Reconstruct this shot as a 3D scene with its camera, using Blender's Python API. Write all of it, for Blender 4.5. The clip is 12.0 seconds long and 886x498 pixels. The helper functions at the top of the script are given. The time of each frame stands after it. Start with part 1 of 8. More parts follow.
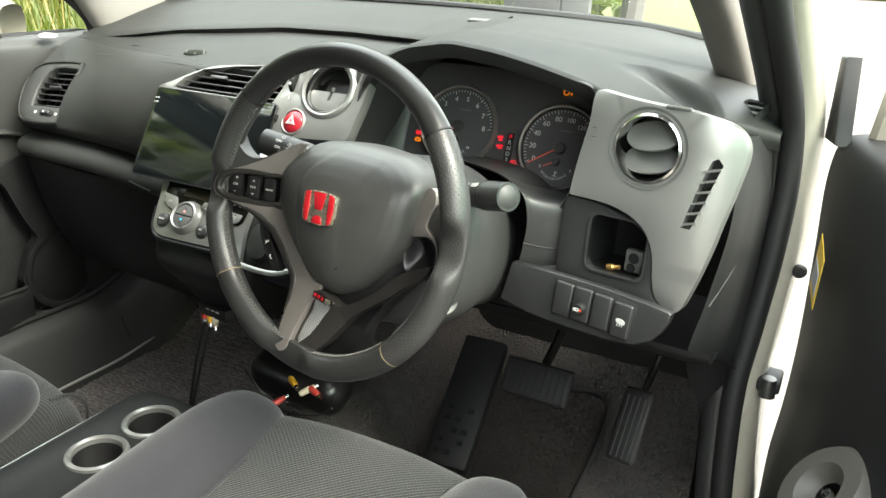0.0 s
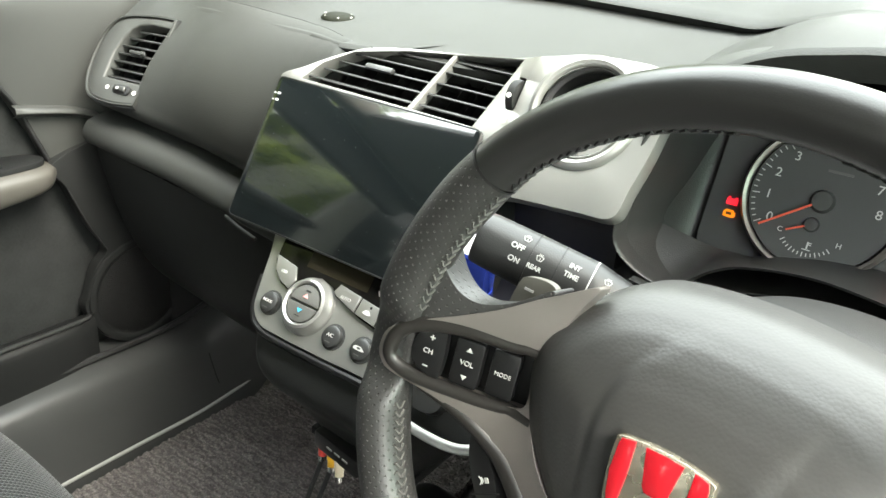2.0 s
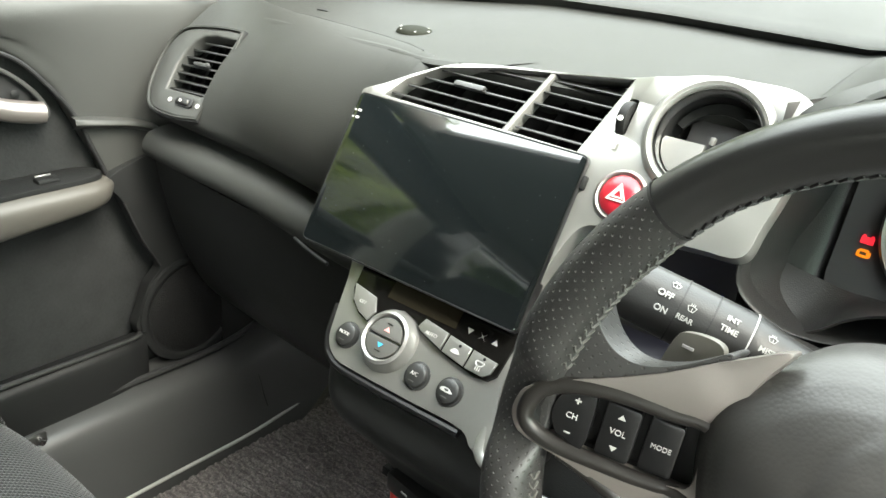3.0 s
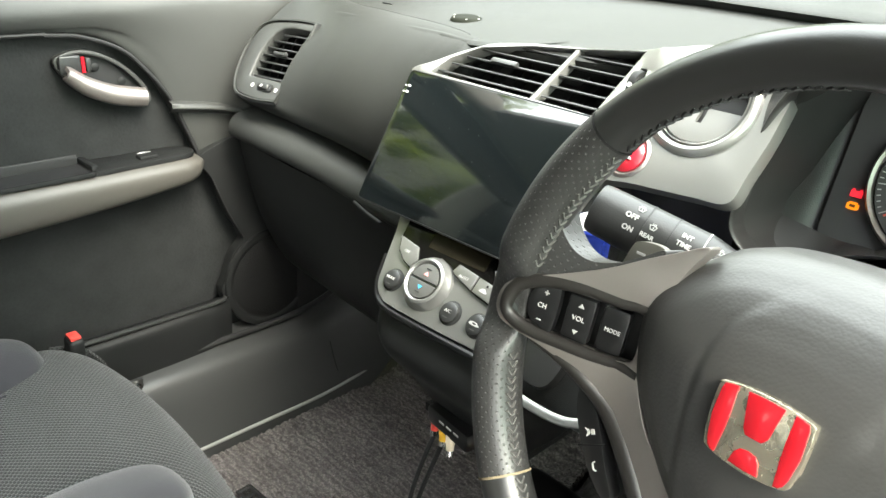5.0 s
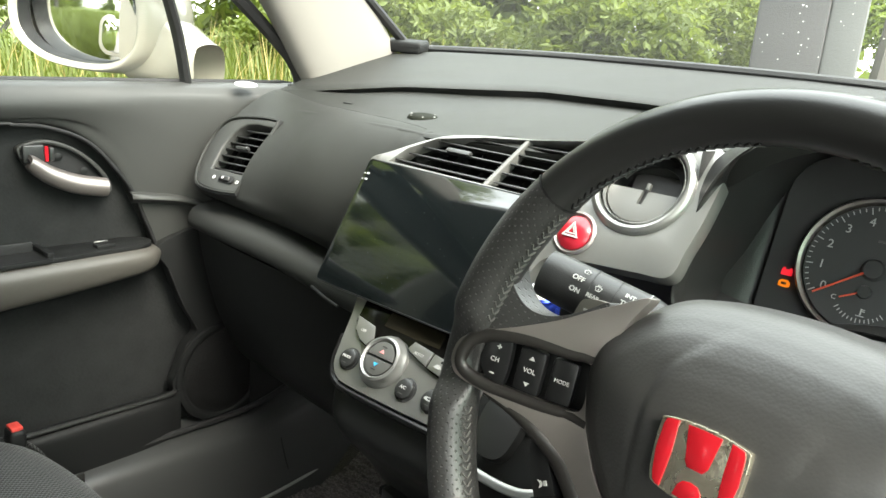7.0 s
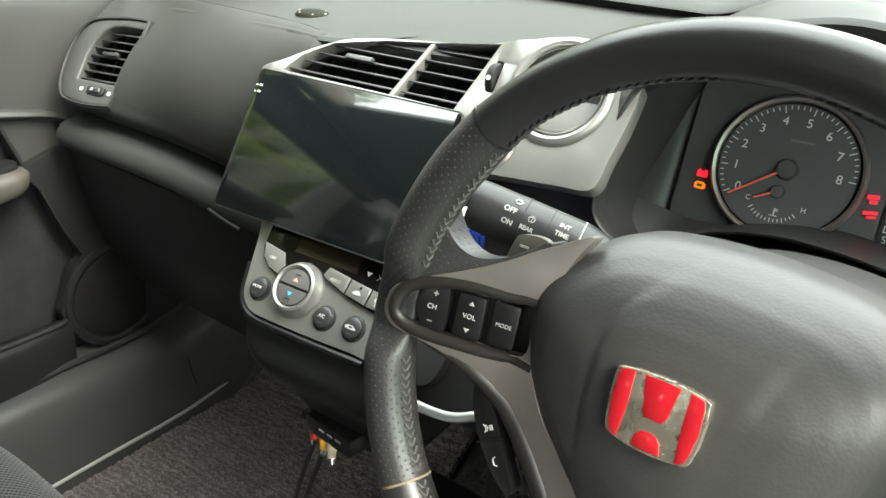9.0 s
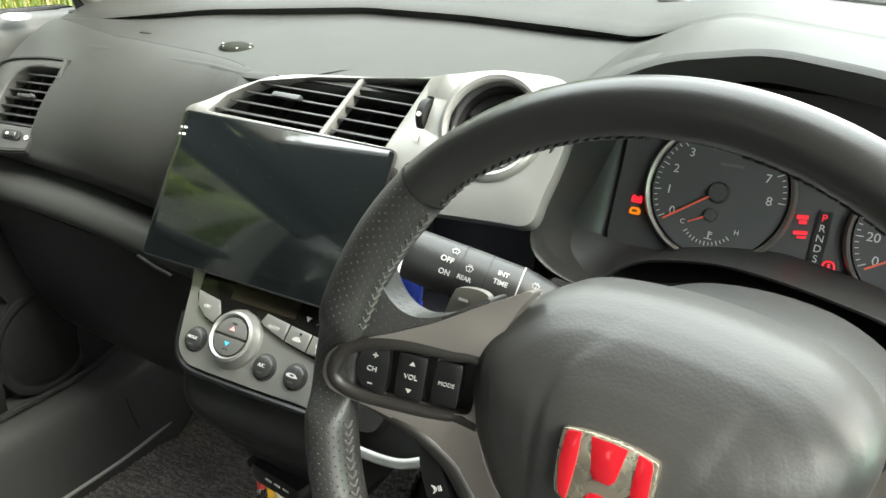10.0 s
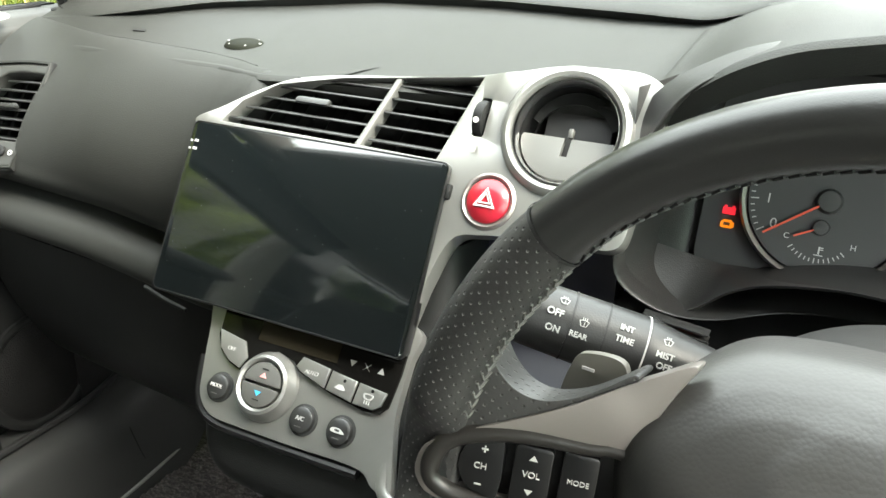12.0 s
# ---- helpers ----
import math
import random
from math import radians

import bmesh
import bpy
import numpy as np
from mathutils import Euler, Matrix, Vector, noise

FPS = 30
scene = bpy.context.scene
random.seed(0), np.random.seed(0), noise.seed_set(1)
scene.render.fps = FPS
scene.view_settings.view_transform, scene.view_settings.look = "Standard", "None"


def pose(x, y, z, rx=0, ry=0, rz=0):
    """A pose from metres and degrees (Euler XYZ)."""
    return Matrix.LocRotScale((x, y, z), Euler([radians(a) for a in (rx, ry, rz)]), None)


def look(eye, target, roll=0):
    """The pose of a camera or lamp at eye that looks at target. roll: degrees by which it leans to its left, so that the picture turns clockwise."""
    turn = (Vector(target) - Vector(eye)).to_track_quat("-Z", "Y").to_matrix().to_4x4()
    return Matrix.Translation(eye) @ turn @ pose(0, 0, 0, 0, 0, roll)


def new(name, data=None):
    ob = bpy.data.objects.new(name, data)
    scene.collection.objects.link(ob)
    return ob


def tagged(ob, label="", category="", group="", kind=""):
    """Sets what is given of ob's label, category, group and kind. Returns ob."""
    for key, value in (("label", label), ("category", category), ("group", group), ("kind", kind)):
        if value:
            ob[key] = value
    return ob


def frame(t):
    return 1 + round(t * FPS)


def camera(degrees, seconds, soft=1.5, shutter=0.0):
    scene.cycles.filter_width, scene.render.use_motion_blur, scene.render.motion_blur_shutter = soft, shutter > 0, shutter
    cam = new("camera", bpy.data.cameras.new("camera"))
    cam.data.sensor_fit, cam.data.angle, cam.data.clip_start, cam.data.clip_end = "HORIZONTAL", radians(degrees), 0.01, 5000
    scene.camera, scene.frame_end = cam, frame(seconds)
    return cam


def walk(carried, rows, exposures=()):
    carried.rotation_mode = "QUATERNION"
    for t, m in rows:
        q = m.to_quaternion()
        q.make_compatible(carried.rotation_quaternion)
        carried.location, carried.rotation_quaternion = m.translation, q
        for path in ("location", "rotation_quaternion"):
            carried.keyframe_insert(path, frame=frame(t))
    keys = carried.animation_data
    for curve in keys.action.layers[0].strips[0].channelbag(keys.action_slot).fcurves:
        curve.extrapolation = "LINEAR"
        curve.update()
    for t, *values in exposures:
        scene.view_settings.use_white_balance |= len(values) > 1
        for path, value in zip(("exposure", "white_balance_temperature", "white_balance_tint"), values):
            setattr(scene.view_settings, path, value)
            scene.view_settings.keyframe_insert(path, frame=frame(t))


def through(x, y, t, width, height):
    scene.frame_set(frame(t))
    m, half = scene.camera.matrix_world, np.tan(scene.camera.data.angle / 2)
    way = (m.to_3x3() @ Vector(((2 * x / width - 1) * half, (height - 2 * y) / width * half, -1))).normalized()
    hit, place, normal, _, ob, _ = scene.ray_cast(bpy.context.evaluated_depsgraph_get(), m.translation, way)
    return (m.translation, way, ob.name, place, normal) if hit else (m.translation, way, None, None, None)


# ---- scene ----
cam = camera(59.0, 12.0)
PATH = [
    (0, (0.157, -0.039, 1.281), (-0.699, 1.624, 0.573), 2.2),
    (0.5, (0.041, 0.12, 1.283), (-0.917, 1.716, 0.551), 2.1),
    (1, (-0.052, 0.183, 1.273), (-1.032, 1.745, 0.5), 3.5),
    (1.5, (-0.122, 0.283, 1.248), (-1.142, 1.801, 0.436), 4.4),
    (2, (-0.275, 0.357, 1.239), (-1.312, 1.851, 0.407), 4.8),
    (2.5, (-0.355, 0.366, 1.226), (-1.419, 1.854, 0.416), 5.5),
    (4.3, (-0.307, 0.377, 1.224), (-1.527, 1.725, 0.392), 3.2),
    (4.5, (-0.289, 0.364, 1.231), (-1.522, 1.697, 0.392), 3.1),
    (5, (-0.247, 0.321, 1.222), (-1.517, 1.638, 0.414), 3.4),
    (5.5, (-0.223, 0.285, 1.188), (-1.508, 1.616, 0.429), 4.8),
    (6, (-0.194, 0.292, 1.197), (-1.483, 1.667, 0.527), 4.5),
    (6.5, (-0.221, 0.29, 1.192), (-1.487, 1.726, 0.613), 4.4),
    (7, (-0.223, 0.296, 1.199), (-1.489, 1.751, 0.668), 4.8),
    (7.2, (-0.224, 0.303, 1.199), (-1.496, 1.751, 0.667), 4.5),
    (7.5, (-0.224, 0.301, 1.195), (-1.479, 1.76, 0.65), 4.7),
    (7.7, (-0.223, 0.302, 1.193), (-1.449, 1.772, 0.611), 4.7),
    (9.3, (-0.284, 0.319, 1.234), (-1.213, 1.895, 0.426), 3.6),
    (9.5, (-0.288, 0.32, 1.241), (-1.2, 1.914, 0.45), 3.2),
    (10, (-0.28, 0.338, 1.244), (-1.129, 1.972, 0.465), 2.6),
    (10.5, (-0.26, 0.355, 1.234), (-1.053, 2.02, 0.459), 2.4),
    (11, (-0.24, 0.353, 1.228), (-1.007, 2.03, 0.455), 2.4),
    (11.5, (-0.299, 0.339, 1.249), (-1.071, 2.003, 0.451), 1.9),
    (12, (-0.381, 0.404, 1.233), (-1.196, 2.04, 0.422), 1.1),
]
walk(cam, [(t, look(eye, target, roll)) for t, eye, target, roll in PATH], [(0, 2.94, 6700, 5), (0.5, 3.13, 6700, 5), (1, 3.22, 6700, 5), (1.5, 3.31, 6700, 5), (2, 3.58, 6700, 5), (2.5, 3.46, 6700, 5), (4.5, 3.60, 6700, 5), (5.5, 3.67, 6700, 5), (6, 3.43, 6700, 5), (6.5, 3.28, 6700, 5), (7, 3.01, 6700, 5), (7.5, 2.98, 6700, 5), (9.5, 3.20, 6700, 5), (10.5, 3.20, 6700, 5), (12, 3.30, 6700, 5)])

# ---- world, sun, exposure ----
world = bpy.data.worlds.new("overcast_sky")
scene.world = world
world.use_nodes = True
wn = world.node_tree.nodes
sky = wn.new("ShaderNodeTexSky")
sky.sky_type = "NISHITA"
sky.sun_disc = False
sky.sun_elevation = radians(47)
sky.sun_rotation = radians(105)
sky.dust_density = 4.0
sky.air_density = 1.6
pale = wn.new("ShaderNodeMix")
pale.data_type = "RGBA"
pale.inputs[0].default_value = 0.72
pale.inputs[7].default_value = (9.0, 9.3, 9.4, 1)
world.node_tree.links.new(sky.outputs[0], pale.inputs[6])
world.node_tree.links.new(pale.outputs[2], wn["Background"].inputs["Color"])
wn["Background"].inputs["Strength"].default_value = 0.15
sun = new("sun", bpy.data.lights.new("sun", "SUN"))
sun.data.energy, sun.data.angle, sun.data.color = 1.5, radians(30), (1.0, 0.96, 0.9)
sun.matrix_world = look((6, -1.6, 6.6), (0, 0, 0))


# ---- materials ----
def mat(name, base, rough=0.6, metal=0.0, vary=0.25, grain=300.0, bump=0.15, coarse=14.0, dist=0.0006,
        spec=0.5, coat=0.0, sheen=0.0):
    """A surface with grain and larger stains, in object space."""
    m = bpy.data.materials.new(name)
    m.use_nodes = True
    n, l = m.node_tree.nodes, m.node_tree.links
    b = n["Principled BSDF"]
    tc = n.new("ShaderNodeTexCoord")
    fine, wide = n.new("ShaderNodeTexNoise"), n.new("ShaderNodeTexNoise")
    fine.inputs["Scale"].default_value, wide.inputs["Scale"].default_value = grain, coarse
    fine.inputs["Detail"].default_value, wide.inputs["Detail"].default_value = 3, 5
    for t in (fine, wide):
        l.new(tc.outputs["Object"], t.inputs["Vector"])
    mixn = n.new("ShaderNodeMix")
    mixn.data_type = "RGBA"
    mixn.inputs[6].default_value = (*[c * (1 - vary) for c in base], 1)
    mixn.inputs[7].default_value = (*[min(1, c * (1 + vary)) for c in base], 1)
    add = n.new("ShaderNodeMath")
    add.operation = "MULTIPLY_ADD"
    add.inputs[1].default_value, add.inputs[2].default_value = 0.35, 0.32
    l.new(fine.outputs[0], add.inputs[0])
    add2 = n.new("ShaderNodeMath")
    add2.operation = "MULTIPLY_ADD"
    add2.inputs[1].default_value = 0.7
    l.new(wide.outputs[0], add2.inputs[0])
    sub = n.new("ShaderNodeMath")
    sub.operation = "SUBTRACT"
    sub.inputs[1].default_value = 0.35
    l.new(add.outputs[0], sub.inputs[0])
    l.new(sub.outputs[0], add2.inputs[2])
    l.new(add2.outputs[0], mixn.inputs[0])
    l.new(mixn.outputs[2], b.inputs["Base Color"])
    rr = n.new("ShaderNodeMapRange")
    rr.inputs[3].default_value, rr.inputs[4].default_value = max(0.02, rough - 0.08), min(1, rough + 0.08)
    l.new(wide.outputs[0], rr.inputs[0])
    l.new(rr.outputs[0], b.inputs["Roughness"])
    b.inputs["Metallic"].default_value = metal
    b.inputs["Specular IOR Level"].default_value = spec
    b.inputs["Coat Weight"].default_value = coat
    b.inputs["Sheen Weight"].default_value = sheen
    if bump:
        bp = n.new("ShaderNodeBump")
        bp.inputs["Strength"].default_value, bp.inputs["Distance"].default_value = bump, dist
        l.new(fine.outputs[0], bp.inputs["Height"])
        l.new(bp.outputs[0], b.inputs["Normal"])
    return m


def cells(m, scale, strength, dist, kind="VORONOI", darken=0.0):
    """Adds a regular weave or pebbled relief to a material made by mat()."""
    n, l = m.node_tree.nodes, m.node_tree.links
    b = n["Principled BSDF"]
    tc = n.new("ShaderNodeTexCoord")
    v = n.new("ShaderNodeTexVoronoi")
    v.inputs["Scale"].default_value = scale
    v.inputs["Randomness"].default_value = 1.0 if kind == "VORONOI" else 0.0
    l.new(tc.outputs["Object"], v.inputs["Vector"])
    bp = n.new("ShaderNodeBump")
    bp.inputs["Strength"].default_value, bp.inputs["Distance"].default_value = strength, dist
    bp.invert = True
    l.new(v.outputs["Distance"], bp.inputs["Height"])
    for link in list(b.inputs["Normal"].links):
        l.new(link.from_socket, bp.inputs["Normal"])
    l.new(bp.outputs[0], b.inputs["Normal"])
    if darken:
        src = b.inputs["Base Color"].links[0].from_socket
        mx = n.new("ShaderNodeMix")
        mx.data_type, mx.blend_type = "RGBA", "MULTIPLY"
        r = n.new("ShaderNodeMapRange")
        r.inputs[1].default_value, r.inputs[2].default_value = 0.25, 0.6
        r.inputs[3].default_value, r.inputs[4].default_value = 0.0, darken
        l.new(v.outputs["Distance"], r.inputs[0])
        l.new(r.outputs[0], mx.inputs[0])
        l.new(src, mx.inputs[6])
        mx.inputs[7].default_value = (0.15, 0.15, 0.15, 1)
        l.new(mx.outputs[2], b.inputs["Base Color"])
    return m


def dotted(m, pitch, radius, colour, depth):
    """Punched holes in staggered rows, along the mesh's own UV map in metres."""
    n, l = m.node_tree.nodes, m.node_tree.links
    b = n["Principled BSDF"]
    uv = n.new("ShaderNodeUVMap")
    sep = n.new("ShaderNodeSeparateXYZ")
    l.new(uv.outputs[0], sep.inputs[0])

    def mth(op, a, c=None):
        k = n.new("ShaderNodeMath")
        k.operation = op
        for i, s in enumerate((a, c)):
            if s is None:
                continue
            if isinstance(s, (int, float)):
                k.inputs[i].default_value = s
            else:
                l.new(s, k.inputs[i])
        return k.outputs[0]

    u, v = mth("DIVIDE", sep.outputs[0], pitch), mth("DIVIDE", sep.outputs[1], pitch * 0.5)
    row = mth("FLOOR", v)
    shift = mth("MULTIPLY", mth("FLOORED_MODULO", row, 2.0), 0.5)
    fu = mth("SUBTRACT", mth("FRACT", mth("ADD", u, shift)), 0.5)
    fv = mth("MULTIPLY", mth("SUBTRACT", mth("FRACT", v), 0.5), 0.5)
    d = mth("SQRT", mth("ADD", mth("MULTIPLY", fu, fu), mth("MULTIPLY", fv, fv)))
    hole = n.new("ShaderNodeMapRange")
    hole.inputs[1].default_value, hole.inputs[2].default_value = radius / pitch * 0.7, radius / pitch * 1.3
    hole.inputs[3].default_value, hole.inputs[4].default_value = 1.0, 0.0
    l.new(d, hole.inputs[0])
    src = b.inputs["Base Color"].links[0].from_socket
    mx = n.new("ShaderNodeMix")
    mx.data_type = "RGBA"
    l.new(hole.outputs[0], mx.inputs[0])
    l.new(src, mx.inputs[6])
    mx.inputs[7].default_value = (*colour, 1)
    l.new(mx.outputs[2], b.inputs["Base Color"])
    bp = n.new("ShaderNodeBump")
    bp.invert = True
    bp.inputs["Strength"].default_value, bp.inputs["Distance"].default_value = 0.8, depth
    l.new(hole.outputs[0], bp.inputs["Height"])
    for link in list(b.inputs["Normal"].links):
        l.new(link.from_socket, bp.inputs["Normal"])
    l.new(bp.outputs[0], b.inputs["Normal"])
    return m


def rows(m, scale, distort, dark):
    """Worn pile lying in wavy rows across the mat."""
    n, l = m.node_tree.nodes, m.node_tree.links
    b = n["Principled BSDF"]
    tc, wv, mx, rr = n.new("ShaderNodeTexCoord"), n.new("ShaderNodeTexWave"), n.new("ShaderNodeMix"), n.new("ShaderNodeMapRange")
    wv.bands_direction = "Y"
    wv.inputs["Scale"].default_value, wv.inputs["Distortion"].default_value = scale, distort
    wv.inputs["Detail"].default_value, wv.inputs["Detail Scale"].default_value = 4.0, 2.2
    l.new(tc.outputs["Object"], wv.inputs["Vector"])
    rr.inputs[3].default_value, rr.inputs[4].default_value = 0.0, dark
    l.new(wv.outputs["Fac"], rr.inputs[0])
    mx.data_type, mx.blend_type = "RGBA", "MULTIPLY"
    mx.inputs[7].default_value = (0.12, 0.12, 0.12, 1)
    src = b.inputs["Base Color"].links[0].from_socket
    l.new(rr.outputs[0], mx.inputs[0])
    l.new(src, mx.inputs[6])
    l.new(mx.outputs[2], b.inputs["Base Color"])
    return m


def lit(name, colour, power):
    m = bpy.data.materials.new(name)
    m.use_nodes = True
    b = m.node_tree.nodes["Principled BSDF"]
    b.inputs["Base Color"].default_value = (*[c * 0.3 for c in colour], 1)
    b.inputs["Emission Color"].default_value = (*colour, 1)
    b.inputs["Emission Strength"].default_value = power
    return m


def leafy(m, through, share):
    """Thin leaves that let some light through."""
    n, l = m.node_tree.nodes, m.node_tree.links
    t, mx = n.new("ShaderNodeBsdfTranslucent"), n.new("ShaderNodeMixShader")
    t.inputs[0].default_value = (*through, 1)
    mx.inputs[0].default_value = share
    l.new(n["Principled BSDF"].outputs[0], mx.inputs[1])
    l.new(t.outputs[0], mx.inputs[2])
    l.new(mx.outputs[0], n["Material Output"].inputs[0])
    return m


def glass(name, tint, rough=0.0, dust=0.0):
    m = bpy.data.materials.new(name)
    m.use_nodes = True
    n, l = m.node_tree.nodes, m.node_tree.links
    n.remove(n["Principled BSDF"])
    t, g, mx, f = (n.new("ShaderNodeBsdf" + k) for k in ("Transparent", "Glossy")), None, n.new("ShaderNodeMixShader"), n.new("ShaderNodeLayerWeight")
    t, g = t
    t.inputs[0].default_value = (*tint, 1)
    g.inputs[1].default_value = rough
    f.inputs[0].default_value = 0.5
    pw = n.new("ShaderNodeMath")
    pw.operation = "POWER"
    pw.inputs[1].default_value = 4.0
    l.new(f.outputs["Facing"], pw.inputs[0])
    sc = n.new("ShaderNodeMath")
    sc.operation = "MULTIPLY_ADD"
    sc.inputs[1].default_value, sc.inputs[2].default_value = 0.45, 0.03
    l.new(pw.outputs[0], sc.inputs[0])
    l.new(sc.outputs[0], mx.inputs[0])
    l.new(t.outputs[0], mx.inputs[1])
    l.new(g.outputs[0], mx.inputs[2])
    last = mx
    if dust:
        d, dm = n.new("ShaderNodeBsdfTranslucent"), n.new("ShaderNodeMixShader")
        d.inputs[0].default_value = (0.8, 0.82, 0.78, 1)
        dn, dr = n.new("ShaderNodeTexNoise"), n.new("ShaderNodeMapRange")
        dn.inputs["Scale"].default_value = 9.0
        dr.inputs[3].default_value, dr.inputs[4].default_value = dust * 0.5, dust * 1.5
        l.new(dn.outputs[0], dr.inputs[0])
        l.new(dr.outputs[0], dm.inputs[0])
        l.new(mx.outputs[0], dm.inputs[1])
        l.new(d.outputs[0], dm.inputs[2])
        last = dm
    l.new(last.outputs[0], n["Material Output"].inputs[0])
    return m


DASH = cells(mat("dash_soft_plastic", (0.0215, 0.0225, 0.0210), 0.55, spec=0.27, vary=0.14, grain=900, bump=0.25, coarse=5), 900, 0.36, 0.0004)
DARK = cells(mat("black_hard_plastic", (0.0115, 0.0120, 0.0120), 0.5, vary=0.2, grain=900, bump=0.2, coarse=6, spec=0.18), 1100, 0.35, 0.0003)
GLOSSY = mat("smooth_black_plastic", (0.006, 0.006, 0.0064), 0.32, vary=0.15, bump=0.03, coarse=9)
SILVER = mat("silver_painted_plastic", (0.252, 0.252, 0.242), 0.33, metal=0.60, vary=0.08, grain=1500, bump=0.06, coarse=6, dist=0.0002)
GUN = mat("dark_silver_trim", (0.255, 0.230, 0.217), 0.33, metal=0.68, vary=0.08, grain=1200, bump=0.05, coarse=8, dist=0.0002)
CHROME = mat("chrome", (0.75, 0.75, 0.74), 0.14, metal=1.0, vary=0.05, bump=0.0)
LEATHER = cells(mat("smooth_leather", (0.0195, 0.0195, 0.0192), 0.31, vary=0.2, grain=900, bump=0.08, coarse=20), 1300, 0.09, 0.0002)
PERF = dotted(mat("perforated_leather", (0.028, 0.0273, 0.027), 0.40, vary=0.2, grain=500, bump=0.2, coarse=18), 0.0060, 0.00055, (0.045, 0.042, 0.040), 0.0008)
TAN = mat("tan_thread", (0.20, 0.16, 0.10), 0.8, grain=2500, bump=0.2)
THREAD = mat("grey_thread", (0.075, 0.073, 0.069), 0.8, grain=2500, bump=0.3)
AIRBAG = cells(mat("airbag_cover_plastic", (0.042, 0.041, 0.0398), 0.43, vary=0.1, grain=420, bump=0.10, coarse=6, dist=0.0004), 520, 0.2, 0.0004)
RED = mat("red_enamel", (0.42, 0.010, 0.018), 0.22, vary=0.1, bump=0.02, coat=0.4)
REDB = mat("red_button_plastic", (0.36, 0.012, 0.024), 0.3, vary=0.08, bump=0.02, coat=0.3)
WHITE = mat("white_print", (0.42, 0.42, 0.41), 0.5, vary=0.05, bump=0)
REDP = mat("red_print", (0.7, 0.07, 0.03), 0.5, vary=0.05, bump=0)
BLUEP = mat("blue_print", (0.05, 0.4, 0.7), 0.5, vary=0.05, bump=0)
PINKP = mat("pink_print", (0.75, 0.3, 0.3), 0.5, vary=0.05, bump=0)
SCREEN = mat("screen_glass", (0.004, 0.0055, 0.006), 0.06, vary=0.1, bump=0, coarse=2, spec=1.0, coat=0.8)
SMOKE = mat("smoked_display", (0.005, 0.0048, 0.0045), 0.16, vary=0.1, bump=0, spec=0.25)
AMBER = mat("unlit_display", (0.016, 0.0135, 0.009), 0.25, vary=0.1, bump=0, spec=0.25)
# Base lightened to paint in the haze of a clear lens that isn't built.
DIAL = mat("hazed_dial_face", (0.042, 0.042, 0.043), 0.55, vary=0.1, grain=1500, bump=0.05)
NEEDLE = mat("needle_red", (0.6, 0.09, 0.05), 0.4, vary=0.05, bump=0)
PRINT = mat("dial_print", (0.45, 0.45, 0.44), 0.5, vary=0.05, bump=0)
WARN_R = lit("warning_red", (1.0, 0.02, 0.04), 0.11)
WARN_A = lit("warning_amber", (1.0, 0.25, 0.005), 0.11)
FABRIC = dotted(mat("seat_mesh_fabric", (0.0165, 0.0177, 0.0177), 0.85, vary=0.25, grain=900, bump=0.4, coarse=9, sheen=0.15), 0.0066, 0.0017, (0.0035, 0.0035, 0.0035), 0.0016)
VELOUR = mat("seat_bolster_velour", (0.0125, 0.0120, 0.0160), 0.9, vary=0.2, grain=900, bump=0.5, coarse=8, sheen=0.2, dist=0.0008)
CARPET = cells(mat("loop_carpet", (0.055, 0.050, 0.048), 0.95, vary=0.7, grain=150, bump=1.0, coarse=11, dist=0.006), 210, 0.9, 0.003)
MATTE = cells(mat("ribbed_mat", (0.022, 0.018, 0.016), 0.95, vary=0.4, grain=200, bump=1.0, coarse=12, dist=0.004), 120, 0.8, 0.004)
RUBBER = mat("black_rubber", (0.007, 0.007, 0.0074), 0.6, vary=0.2, grain=400, bump=0.2)
BEIGE = cells(mat("pillar_cloth", (0.18, 0.172, 0.155), 0.85, vary=0.08, grain=800, bump=0.3, coarse=5), 700, 0.25, 0.0005)
CREAM = mat("pearl_white_paint", (0.34, 0.318, 0.265), 0.25, vary=0.04, bump=0.0, coarse=3, coat=0.6)
ARM = cells(mat("grey_beige_armrest", (0.060, 0.056, 0.049), 0.5, vary=0.08, grain=800, bump=0.15, coarse=5), 900, 0.2, 0.0003)
TRIM = cells(mat("door_trim_plastic", (0.030, 0.031, 0.0292), 0.5, vary=0.12, grain=900, bump=0.2, coarse=5), 950, 0.2, 0.0004)
SUEDE = mat("door_cloth", (0.0175, 0.0185, 0.0185), 0.95, vary=0.55, grain=200, bump=0.7, coarse=26, dist=0.001, sheen=0.03, spec=0.12)
SATIN = cells(mat("satin_sill_plastic", (0.021, 0.0215, 0.0215), 0.36, vary=0.12, grain=900, bump=0.15, coarse=5), 1000, 0.2, 0.0003)
SILL = cells(mat("sill_cover_plastic", (0.042, 0.043, 0.0425), 0.33, vary=0.15, grain=900, bump=0.12, coarse=5), 1000, 0.15, 0.0003)
DOORIN = cells(mat("matt_black_door_plastic", (0.011, 0.0115, 0.0115), 0.62, vary=0.15, grain=900, bump=0.2, coarse=5, spec=0.3), 900, 0.25, 0.0004)
BADGE = mat("badge_metal", (0.76, 0.70, 0.55), 0.27, metal=0.93, vary=0.12, grain=110, bump=0.6, coarse=60, dist=0.0012)
COLUMN = cells(mat("column_shroud_plastic", (0.029, 0.029, 0.0285), 0.5, vary=0.1, grain=900, bump=0.2, coarse=6), 950, 0.22, 0.0004)
